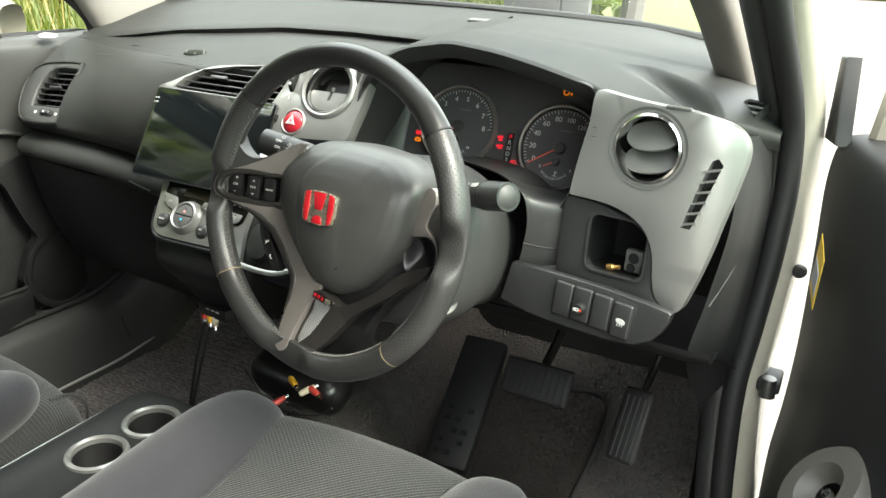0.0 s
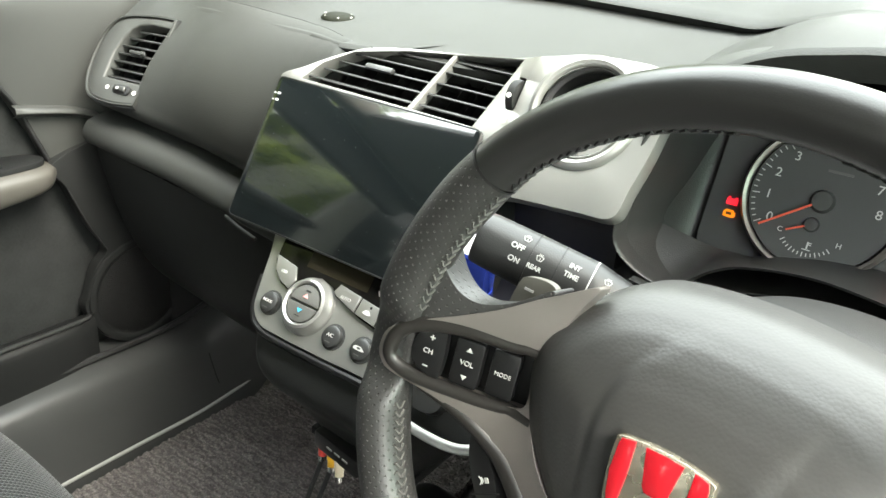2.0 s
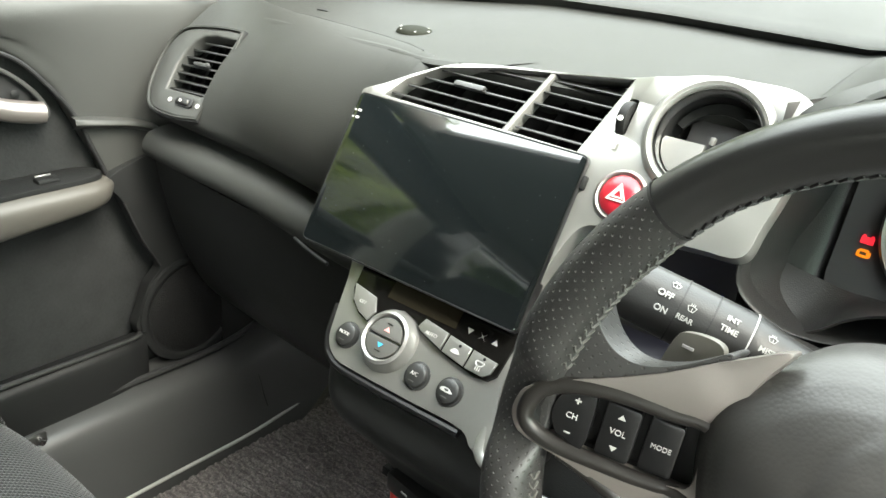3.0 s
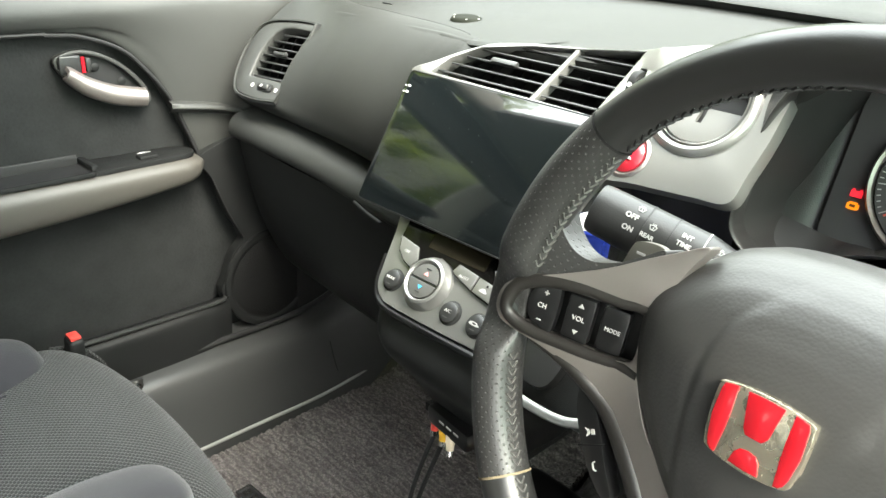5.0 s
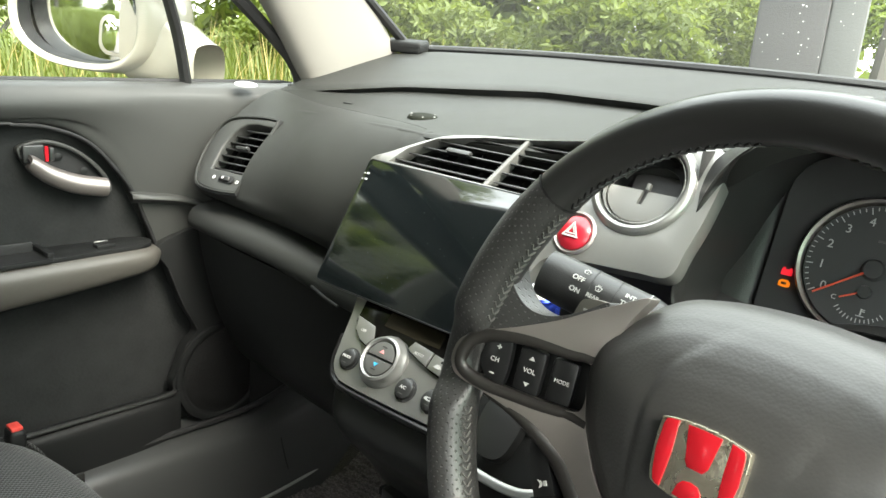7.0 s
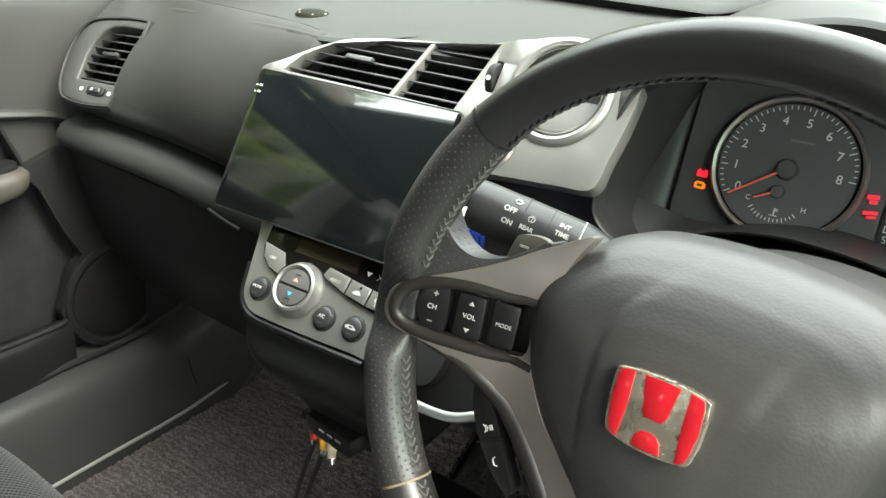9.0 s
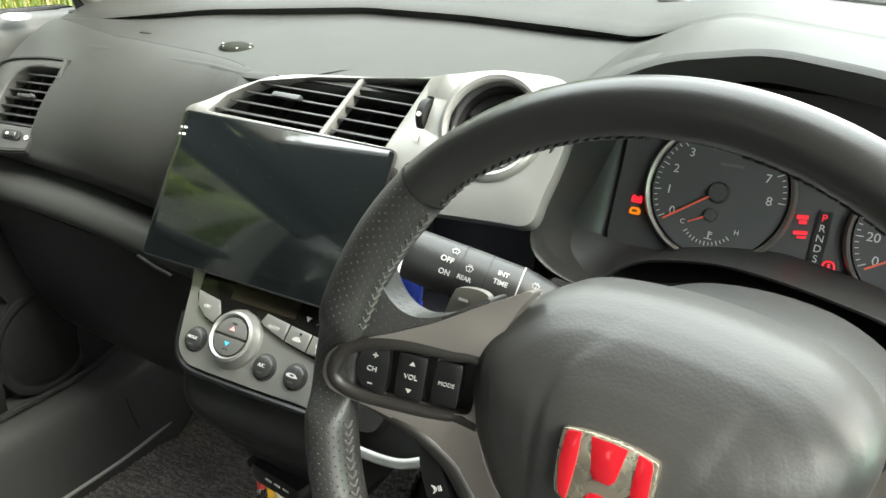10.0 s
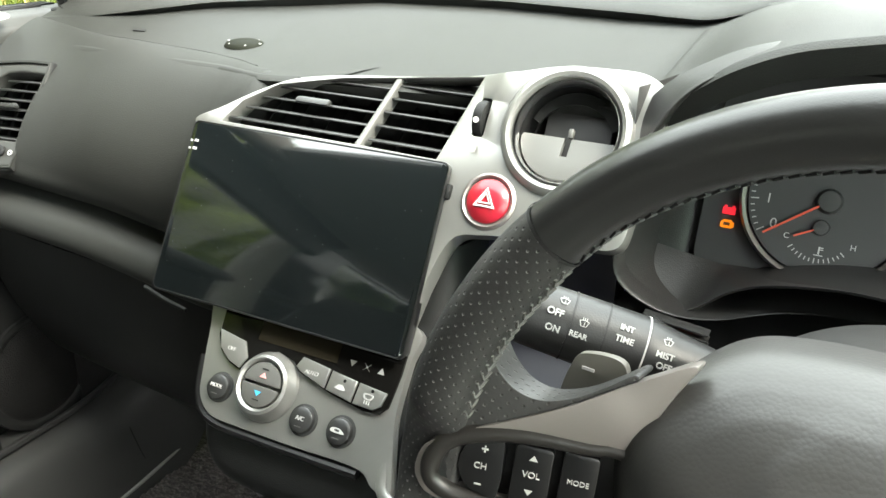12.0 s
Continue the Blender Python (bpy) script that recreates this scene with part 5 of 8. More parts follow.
    k = base("key_fob", fr @ pose(0.0, -0.1605, -0.03), "grey car key fob lying in the dash pocket", "key")
    part("body", box(0.024, 0.03, 0.012, 0.004, at=(-0.004, 0.016, 0)), FLAP, k)
    part("button", lathe([(0, 0.002), (0.006, 0.0015), (0.007, 0)], 20), DARK, k, m=pose(-0.004, 0.02, 0.006))
    part("button", lathe([(0, 0.002), (0.005, 0.0015), (0.006, 0)], 20), DARK, k, m=pose(-0.006, 0.007, 0.006))
    br = base("brass_fitting", fr @ pose(-0.028, -0.157, -0.022, 0, 90, 12), "small brass bulb fitting lying in the dash pocket", "fitting")
    part("barrel", lathe([(0, -0.008), (0.004, -0.008), (0.0045, 0), (0.003, 0.002), (0.003, 0.009), (0, 0.01)], 16), mat("brass", (0.6, 0.36, 0.12), 0.3, metal=0.9, vary=0.1, bump=0), br)
    # switch row
    s = base("switch_panel", face((-0.09, 0.832, 0.868), 8, -8), "black switch panel with a blank, mirror and washer switches", "switch panel")
    part("fascia", plate([[(-0.122, -0.016), (-0.112, 0.036), (-0.109, 0.0385), (-0.05, 0.0390), (0.02, 0.0375), (0.075, 0.0335), (0.104, 0.0300), (0.107, 0.0275), (0.1045, 0.015), (0.098, 0.001), (0.088, -0.011), (0.068, -0.0225), (0.03, -0.0265), (-0.03, -0.0265), (-0.08, -0.024)]], 0.012, 0.003, 3), SATIN, s)
    part("switch_bed", plate([[(-0.0455, -0.0155), (-0.0455, 0.0325), (-0.035, 0.0350), (0.03, 0.0335), (0.0655, 0.0285), (0.0675, -0.0205), (0.03, -0.0195), (-0.02, -0.0150)]], 0.004, 0.0015), RUBBER, s, "dark recess round the switches", pose(0, 0, 0.0008))
    for i, (u, v) in enumerate(((-0.0305, 0.0095), (-0.0045, 0.0090), (0.0222, 0.0072), (0.0495, 0.0040))):
        w = part("switch", box(0.0250, 0.044, 0.008, 0.003, 3, at=(0, 0, 0)), SATIN, s, "dark grey push switch", pose(u, v, 0.001, 0, 0, -2))
        if i == 1:
            kb = part("knob", lathe([(0, 0.009), (0.006, 0.0088), (0.0075, 0.007), (0.008, 0), (0.0105, -0.001)], 32), DARK, w, "round mirror control", pose(0.001, -0.004, 0.004))
            part("marking", plate([rounded(0.008, 0.004, 0.0015, 3, -0.001, 0), rounded(0.003, 0.002, 0.0008, 3, 0.0, 0)], 0.0006), WHITE, w, "", pose(0, -0.004, 0.0135))
            part("marking", box(0.0022, 0.0028, 0.0006), REDP, w, "", pose(0.0045, -0.004, 0.0133))
        if i == 3:
            part("marking", plate([curve2([(-0.006, 0.003), (0, 0.005), (0.006, 0.003), (0.004, -0.001), (-0.004, -0.001)], 20)], 0.0006), WHITE, w, "washer symbol", pose(0, -0.002, 0.0046, 0, 0, -12))
            for j in range(3):
                part("marking", box(0.001, 0.003, 0.0006), WHITE, w, "", pose(-0.003 + 0.003 * j, -0.005, 0.0046))
    # knee panel and its underside
    k = base("knee_panel", pose(0, 0, 0), "dark grey lower dash panel above the pedals", "dash panel")
    secs = [[(x, y0 + 0.05, 0.912), (x, y0 + 0.012, 0.905), (x, y0 + 0.002, 0.89), (x, y0, 0.87), (x, y0 + 0.004, 0.845), (x, y0 + 0.03, 0.828), (x, y0 + 0.12, 0.82), (x, y0 + 0.3, 0.80)] for x, y0 in ((-0.197, 0.864), (-0.16, 0.868), (-0.132, 0.872), (-0.104, 0.876))]
    part("upper_panel", loft(secs, 16, 40), SATIN, k)
    secs = [[(x, 1.06, 0.98), (x, 0.985, 0.95), (x, 0.945, 0.90), (x, 0.935, 0.86), (x, 0.945, 0.835), (x, 0.98, 0.822), (x, 1.16, 0.80)] for x in (-0.50, -0.4, -0.3, -0.19)]
    part("inner_panel", loft(secs, 12, 30), DARK, k, "black panel behind the steering column")
    secs = [[(x, y0 + 0.004, 0.852), (x, y0 + 0.01, 0.838), (x, y0 + 0.05, 0.822), (x, y0 + 0.2, 0.80), (x, y0 + 0.4, 0.76)] for x, y0 in ((-0.13, 0.85), (-0.05, 0.835), (0.03, 0.825), (0.065, 0.83))]
    part("underside", loft(secs, 16, 20), DARK, k)
    secs = [[(x, 0.885, 0.822), (x, 0.95, 0.785), (x, 1.03, 0.735), (x, 1.13, 0.69), (x, 1.26, 0.64)] for x in (-0.50, -0.35, -0.2, -0.05, 0.085)]
    part("under_cover", loft(secs, 20, 24), DARK, k, "black cover under the dash")
    part("panel_seam", tube([(-0.189, 0.8602, 0.931), (-0.175, 0.8662, 0.928), (-0.152, 0.8755, 0.926), (-0.140, 0.8805, 0.930), (-0.134, 0.8825, 0.942)], 0.0013, 6, 40), RUBBER, k)
    # end of the dash and kick panel beside the door opening
    e = base("dash_end", pose(0, 0, 0), "dark grey dash end cover beside the door opening", "dash panel")
    part("cover", loft([[(0.052, 0.888, 1.10), (0.064, 0.96, 1.09), (0.078, 1.08, 1.085), (0.085, 1.35, 1.06)], [(0.058, 0.878, 1.0), (0.068, 0.92, 1.0), (0.084, 1.02, 1.0), (0.092, 1.3, 1.0)], [(0.046, 0.868, 0.90), (0.062, 0.90, 0.90), (0.084, 1.0, 0.90), (0.096, 1.2, 0.90)],
                        [(0.036, 0.86, 0.82), (0.056, 0.90, 0.82), (0.08, 0.98, 0.80), (0.096, 1.08, 0.80)], [(0.05, 0.98, 0.68), (0.06, 1.0, 0.68), (0.078, 1.02, 0.66), (0.094, 1.04, 0.66)], [(0.05, 1.02, 0.5), (0.058, 1.03, 0.5), (0.07, 1.03, 0.5), (0.09, 1.0, 0.5)], [(0.04, 1.02, 0.3), (0.052, 1.0, 0.3), (0.064, 0.98, 0.3), (0.085, 0.94, 0.3)]], 40, 20), SATIN, e)
    part("cover_seam", tube([(0.050, 0.872, 0.895), (0.064, 0.905, 0.93), (0.08, 0.98, 0.975)], 0.001, 6, 20), FLAP, e)
    g = base("demister_vent", face((0.040, 0.985, 1.103), 55, -30), "small black slatted side window demister", "air vent")
    part("bezel", plate([rounded(0.036, 0.062, 0.006, 4), rounded(0.027, 0.052, 0.004, 4)], 0.008, 0.001), DARK, g, m=pose(0, 0, 0.004))
    for i in range(5):
        part("slat", box(0.028, 0.003, 0.006), FLAP, g, m=pose(0, -0.02 + 0.01 * i, 0.001, 20, 0, 0))


driver_panel()


# ---- screen and heater panel ----
def head_unit():
    h = base("touchscreen", face((-0.754, 0.874, 0.987), 29.5), "large black switched-off touchscreen mounted on the dash centre", "touchscreen")
    part("housing", box(0.246, 0.148, 0.016, 0.003, 2, (0, 0, -0.0105)), GLOSSY, h, "black plastic housing")
    part("bezel", plate([rounded(0.252, 0.1525, 0.006, 5), rounded(0.249, 0.1495, 0.005, 5)], 0.005, 0.0008), GLOSSY, h, "thin black edge", pose(0, 0, 0.0012))
    part("glass", plate([rounded(0.2488, 0.1493, 0.005, 5)], 0.003, 0.0006), SCREEN, h, "glossy dusty black glass", pose(0, 0, 0.001))
    for y in (0.058, 0.051):
        part("marking", box(0.004, 0.0022, 0.0005), WHITE, h, m=pose(-0.118, y, 0.0012))
        part("marking", box(0.0022, 0.0016, 0.0005), WHITE, h, m=pose(-0.1235, y - 0.0004, 0.0012))
    part("clip", box(0.006, 0.012, 0.01, 0.002), DARK, h, m=pose(0.1265, 0.055, -0.006))
    rnd = random.Random(8)
    dust = bmesh.new()
    for i in range(45):
        bmesh.ops.create_cube(dust, size=1, matrix=pose(rnd.uniform(-0.12, 0.12), rnd.uniform(-0.07, 0.07), 0.0013, 0, 0, rnd.uniform(0, 90)) @ Matrix.Diagonal((rnd.uniform(0.0003, 0.0009), 0.0004, 0.0002, 1)))
    tagged(part("dust", dust, FLAP, h, "white dust specks"), "white dust specks", kind="stuff")


head_unit()


def climate_panel():
    h = base("climate_control_panel", face((-0.743, 0.817, 0.872), 40), "silver heater control panel with a round knob and black buttons", "control panel")
    outer = curve2([(-0.082, 0.075), (-0.074, 0.03), (-0.067, 0.0), (-0.060, -0.022), (-0.044, -0.0345), (-0.02, -0.0365), (0.04, -0.036), (0.098, -0.035), (0.115, -0.044), (0.131, -0.047), (0.124, -0.02), (0.116, 0.01), (0.114, 0.05), (0.112, 0.078), (0.05, 0.082), (-0.03, 0.082)], 90)
    part("fascia", plate([outer], 0.01, 0.0022), SILVER, h, sharp=30)
    part("lower_edge", tube([(-0.072, 0.01, -0.004), (-0.064, -0.022, -0.005), (-0.046, -0.0385, -0.006), (0.0, -0.041, -0.006), (0.098, -0.0395, -0.006)], 0.004, 8, 40), GLOSSY, h, "black lower edge")
    inset = [(-0.066, 0.078), (-0.061, 0.03), (-0.054, 0.018), (-0.042, 0.010), (-0.028, 0.006), (-0.021, 0.018), (0.0, 0.030), (0.018, 0.026), (0.024, 0.020), (0.06, 0.0105), (0.09, 0.006), (0.103, 0.0075), (0.109, 0.014), (0.111, 0.04), (0.110, 0.078)]
    part("display_strip", plate([inset], 0.004, 0.0008), SMOKE, h, "smoked black display strip", pose(0, 0, 0.0032))
    part("display", box(0.077, 0.017, 0.001), AMBER, h, "unlit amber display", pose(0.017, 0.043, 0.0035))
    buttons = (([(-0.060, 0.034), (-0.0535, 0.0195), (-0.042, 0.0115), (-0.0295, 0.008), (-0.025, 0.018), (-0.032, 0.030)], "OFF", -0.042, 0.021), ([(0.022, 0.0235), (0.026, 0.0205), (0.052, 0.0135), (0.053, 0.029), (0.026, 0.032)], "AUTO", 0.038, 0.0215),
               ([(0.054, 0.013), (0.078, 0.0095), (0.079, 0.026), (0.055, 0.0285)], "", 0, 0), ([(0.080, 0.0092), (0.098, 0.0088), (0.104, 0.0135), (0.106, 0.024), (0.081, 0.0258)], "", 0, 0))
    for pts, t, x, y in buttons:
        b = part("button", plate([pts], 0.004, 0.0008), SILVER, h, "satin silver push button", pose(0, 0, 0.0052))
        if t:
            part("marking", writing(t, 0.0046), WHITE, b, "printed marking", pose(x, y, 0.0003))
    for x, y, s in ((0.0665, 0.0175, 1), (0.092, 0.0165, 2)):
        ic = plate([curve2([(-0.006, -0.001), (-0.004, 0.001), (-0.002, 0.003), (0.002, 0.003), (0.004, 0.001), (0.006, -0.001), (0.003, -0.002), (-0.003, -0.002)], 26)], 0.0006) if s == 1 else plate([curve2([(-0.0055, 0.003), (0, 0.0042), (0.0055, 0.003), (0.004, -0.001), (0, -0.002), (-0.004, -0.001)], 24), curve2([(-0.004, 0.0022), (0, 0.003), (0.004, 0.0022), (0.003, 0.0), (0, -0.0008), (-0.003, 0.0)], 20)], 0.0006)
        part("pictogram", ic, WHITE, h, "white air direction symbol", pose(x, y, 0.0062) @ Matrix.Diagonal((0.8, 0.8, 1, 1)))
        if s == 2:
            for j in range(3):
                part("pictogram", box(0.0008, 0.003, 0.0006), WHITE, h, m=pose(x - 0.002 + 0.002 * j, y - 0.0035, 0.0058))
        part("lamp_dot", lathe([(0, 0.0006), (0.0012, 0.0004), (0.0014, 0)], 10), DARK, h, m=pose(x + 0.002, y + 0.006, 0.0054))
    for i, x in enumerate((0.069, 0.082, 0.095)):
        pts = [(-0.003, 0.0022), (0.003, 0.0022), (0, -0.0025)] if i == 0 else [(-0.003, -0.0022), (0.003, -0.0022), (0, 0.0025)]
        part("pictogram", plate([pts if i != 1 else curve2([(0.003, 0.003), (0.0005, 0.0005), (-0.003, 0.003), (-0.0005, 0), (-0.003, -0.003), (0, -0.0006), (0.003, -0.003), (0.0006, 0)], 30)], 0.0005), WHITE, h, "white fan symbol", pose(x, 0.0385, 0.0038))
    # main knob
    k = part("temperature_knob", lathe([(0.019, 0.004), (0.0195, 0.0095), (0.0215, 0.0115), (0.024, 0.010), (0.0255, 0.006), (0.0275, 0.0035), (0.029, 0.001), (0.029, -0.002)], 64), SILVER, h, "round silver temperature knob", pose(0.0, 0.001, 0))
    half = [(0.0175 * math.cos(radians(a)), 0.0175 * math.sin(radians(a))) for a in range(2, 179, 8)]
    for s, m2 in ((1, PINKP), (-1, BLUEP)):
        b = part("rocker", plate([[(x, s * (y + 0.0006)) for x, y in half]], 0.006, 0.0012), FLAP, k, "dark rocker half", pose(0, 0, 0.010))
        part("marking", plate([[(-0.0032, s * 0.0055), (0.0032, s * 0.0055), (0, s * 0.0095)]], 0.0006), m2, k, "printed arrow", pose(0, 0, 0.0108))
        part("marking", box(0.006, 0.0008, 0.0006), DARK, k, m=pose(0, s * 0.0125, 0.0104))
    for x, y, t in ((-0.043, -0.0115, "MODE"), (0.042, -0.0145, "A/C"), (0.0765, -0.0135, "")):
        b = part("button", lathe([(0, 0.006), (0.008, 0.0058), (0.0100, 0.0045), (0.0106, 0.001), (0.0125, 0.0005), (0.013, -0.001)], 40), SATIN, h, "round dark grey push button", pose(x, y, 0))
        if t:
            part("marking", writing(t, 0.0042 if len(t) > 3 else 0.0048), WHITE, b, "printed marking", pose(0, 0.0006, 0.0063))
        else:
            part("marking", plate([curve2([(-0.006, -0.0012), (-0.005, 0.0015), (0.001, 0.002), (0.004, 0.0005), (0.006, -0.0012), (0, -0.0018)], 26), curve2([(-0.003, 0), (-0.002, 0.001), (0.001, 0.001), (0.002, 0), (0, -0.0008)], 16)], 0.0006), WHITE, b, "recirculation symbol", pose(0, 0, 0.0063))
        part("marking", box(0.006, 0.0008, 0.0006), FLAP, b, m=pose(0, -0.0058, 0.0058))


climate_panel()


def gear_lever():
    g = base("gear_selector", pose(0, 0, 0), "silver-edged gear selector with a blue anodised knob", "gear lever")
    fr = face((-0.743, 0.817, 0.872), 40)
    part("gate", plate([curve2([(0.118, 0.03), (0.135, 0.035), (0.2, 0.03), (0.225, 0.0), (0.222, -0.035), (0.2, -0.045), (0.15, -0.048), (0.128, -0.045), (0.118, -0.01)], 50)], 0.02, 0.004), DARK, g, m=fr @ pose(0, 0, -0.012))
    part("gate_trim", moved(tube([(0.112, 0.012, -0.006), (0.118, -0.02, -0.003), (0.126, -0.046, 0.0), (0.16, -0.052, 0.002), (0.2, -0.05, 0.0), (0.228, -0.035, -0.004)], 0.0045, 10, 50, flat=0.6), fr), SILVER, g, "satin silver curved trim")
    part("grip_plate", moved(plate([curve2([(0.135, 0.012), (0.155, 0.02), (0.175, 0.01), (0.172, -0.03), (0.15, -0.036), (0.136, -0.02)], 30)], 0.012, 0.003), fr @ pose(0, 0, 0.004)), STALK, g)
    part("lever", tube([(-0.565, 0.835, 0.85), (-0.562, 0.818, 0.92), (-0.553, 0.802, 0.970)], 0.008, 10, 16), STEEL, g)
    ax = Matrix.Translation((-0.552, 0.800, 0.980)) @ (Vector((0.10, -0.25, 0.95)).to_track_quat("Z", "Y").to_matrix().to_4x4())
    part("knob", lathe([(0, -0.022), (0.013, -0.022), (0.0145, -0.018), (0.0145, -0.010), (0.0135, -0.009), (0.0135, -0.006), (0.0145, -0.005), (0.0165, 0.02), (0.0165, 0.024), (0.015, 0.0265)], 40), BLUE, g, "blue anodised aluminium knob", ax)
    part("cap", lathe([(0.0152, 0.026), (0.0148, 0.029), (0.0125, 0.0305)], 40), BLUE, g, "blue cap edge", ax)
    part("cap_disc", lathe([(0.0125, 0.0303), (0.0105, 0.0312), (0, 0.0316)], 40), WHITE, g, "white shift pattern disc", ax)


gear_lever()


# ---- steering wheel and column ----
R_OUT = 0.188


def rim_size(a):
    """Radius of the rim's centre line and its half thickness across and along the axis, at a degrees: stouter at the grips."""
    top = max(0.0, min(1.0, (49 - abs((a - 89 + 180) % 360 - 180)) / 14 + 0.5))
    across = 0.0152 - 0.0018 * top
    return R_OUT - across, across, 0.0165 - 0.0015 * top


def rim_arc(a0, a1, n=60, seg=26, grow=0.0):
    """A stretch of the rim from a0 to a1 degrees, with its own lengths as UV."""
    bm = bmesh.new()
    uvl = bm.loops.layers.uv.new("UVMap")
    rows, uvs = [], []
    for i in range(n + 1):
        a = radians(a0 + (a1 - a0) * i / n)
        r_rim, r_rad, r_ax = rim_size(math.degrees(a))
        row, uvr = [], []
        for j in range(seg + 1):
            q = 2 * math.pi * j / seg
            rad = r_rim + (r_rad + grow) * math.cos(q)
            h = (r_ax + grow) * math.sin(q)
            d = min(abs((math.degrees(a) - c0 + 180) % 360 - 180) / w0 for c0, w0 in ((180, 8), (0, 8), (262, 11)))
            if h > 0:
                h *= 1 - 0.8 * math.exp(-d ** 4)
            row.append(bm.verts.new((rad * math.cos(a), rad * math.sin(a), h)))
            uvr.append((a * 0.172, q * 0.0158))
        rows.append(row)
        uvs.append(uvr)
    for i in range(n):
        for j in range(seg):
            ids = ((i, j), (i + 1, j), (i + 1, j + 1), (i, j + 1))
            f = bm.faces.new([rows[a][b] for a, b in ids])
            for lp, (a, b) in zip(f.loops, ids):
                lp[uvl].uv = uvs[a][b]
    bmesh.ops.remove_doubles(bm, verts=bm.verts, dist=1e-6)
    return bm


def rim_stitches(a0, a1, around):
    """Chevrons of lacing thread along the rim's inner seam."""
    def on_rim(a, q):
        q = radians(q)
        r_rim, r_rad, r_ax = rim_size(a)
        rad = r_rim + (r_rad + 0.0002) * math.cos(q)
        a = radians(a)
        return Vector((rad * math.cos(a), rad * math.sin(a), (r_ax + 0.0002) * math.sin(q)))
    out = []
    n = int((a1 - a0) / 1.75)
    for i in range(n):
        a = a0 + (a1 - a0) * (i + 0.5) / n
        for side in (-1, 1):
            out.append(tube([on_rim(a - 0.75, around + side * 11), on_rim(a, around + side * 6), on_rim(a + 0.55, around + side * 1)], 0.00075, 5, 5))
    return merge(*out)


HUB = [(0.0, 0.081), (0.045, 0.078), (0.068, 0.071), (0.085, 0.056), (0.098, 0.040), (0.100, 0.018), (0.093, -0.012), (0.080, -0.033), (0.060, -0.060), (0.034, -0.085), (0.0, -0.097)]


def steering_wheel():
    w = base("steering_wheel", face((-0.340, 0.635, 1.004), 12.2, -6.8), "black leather steering wheel with perforated grips and silver spokes", "steering wheel")
    part("rim_top", rim_arc(39, 138.5, 50), LEATHER, w, "smooth black leather")
    part("rim_grip", rim_arc(139, 216, 50), PERF, w, "perforated black leather")
    part("rim_bottom", rim_arc(216.5, 313, 50), LEATHER, w, "worn smooth black leather")
    part("rim_grip", rim_arc(313.5, 398.5, 50), PERF, w, "perforated black leather")
    for a in (39, 138.7, 216.2, 313.2):
        part("seam", rim_arc(a - 0.25, a + 0.25, 2, 26, 0.0006), TAN if a > 200 else RUBBER, w)
    for a0, a1 in ((190, 215), (217, 258), (319, 350), (274, 312), (140, 170), (12, 38)):
        part("stitching", rim_stitches(a0, a1, 171), THREAD, w, "grey thread stitching")
    for a0, a1 in ((97, 138), (40, 83)):
        part("stitching", rim_stitches(a0, a1, 176), RUBBER, w, "dark laced stitching")
    # airbag cover
    full = [*HUB, *[(-x, y) for x, y in HUB[-2:0:-1]]]
    full[2:7] = [(0.069, 0.0725), (0.089, 0.0610), (0.0985, 0.0450), (0.0960, 0.0200), (0.0895, -0.0110)]
    out = curve2(full, 144)
    prof = ((0.0, 0.0028), (0.08, 0.0026), (0.22, 0.002), (0.38, 0.0005), (0.52, -0.002), (0.66, -0.006), (0.78, -0.0105), (0.88, -0.0165), (0.95, -0.023), (0.985, -0.029), (1.0, -0.036))

    def crease(u, v):
        """The middle panel stands a little proud between two soft creases."""
        if u < 0:
            e = max(-0.0445 - u, -0.052 + 0.26 * v + 0.5 * max(0.0, v - 0.045) - u, -0.045 - u - 1.4 * (-0.035 - v) if v < -0.035 else -1)
            t, g = max(0.0, min(1.0, e / 0.007 + 0.5)), 0.0007
        else:
            e = u - 0.0265 - 0.28 * max(-0.03, v)
            t, g = max(0.0, min(1.0, e / 0.010 + 0.5)) * 0.7, 0.0
        return -0.0013 * t * t * (3 - 2 * t) - g * math.exp(-(e / 0.0028) ** 2)
    rows = [[(x, y, -0.060 - (6.0 * max(0.0, y - 0.012) ** 2 + 0.7 * min(0.0, y) ** 2)) for x, y in out]]
    for i in range(56):
        k = 1.0 - i / 56.5
        z = float(np.interp(k, [p[0] for p in prof], [p[1] for p in prof]))
        row = []
        for x, y in out:
            u, v = x * k, y * k
            row.append((u, v, z - 6.0 * max(0.0, v - 0.012) ** 2 - 0.7 * min(0.0, v) ** 2 + crease(u, v) * min(1, (1 - k) * 7)))
        rows.append(row)
    bm = sheet(rows, True)
    bm.verts.ensure_lookup_table()
    bm.faces.new(bm.verts[-144:])
    part("airbag_cover", bm, AIRBAG, w, "grained dark grey airbag cover", sharp=60)
    part("warning_print", plate([rounded(0.018, 0.011, 0.002, 3)], 0.0004), DARK, w, "faint moulded mark", pose(0.012, -0.055, -0.0085, 7, 0, 0))
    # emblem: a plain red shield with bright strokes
    e = part("emblem", plate([curve2([(-0.0218, 0.0182), (0, 0.0205), (0.0218, 0.0182), (0.0245, 0.0140), (0.0246, 0.0), (0.0232, -0.0125), (0.0192, -0.0180), (0, -0.0205), (-0.0192, -0.0180), (-0.0232, -0.0125), (-0.0246, 0.0), (-0.0245, 0.0140)], 60)], 0.0045, 0.0012, 3), BADGE, w, "red and bright metal badge", pose(-0.0045, 0.0062, 0.0062, -3, 0, 1) @ Matrix.Diagonal((0.95, 0.93, 1, 1)))
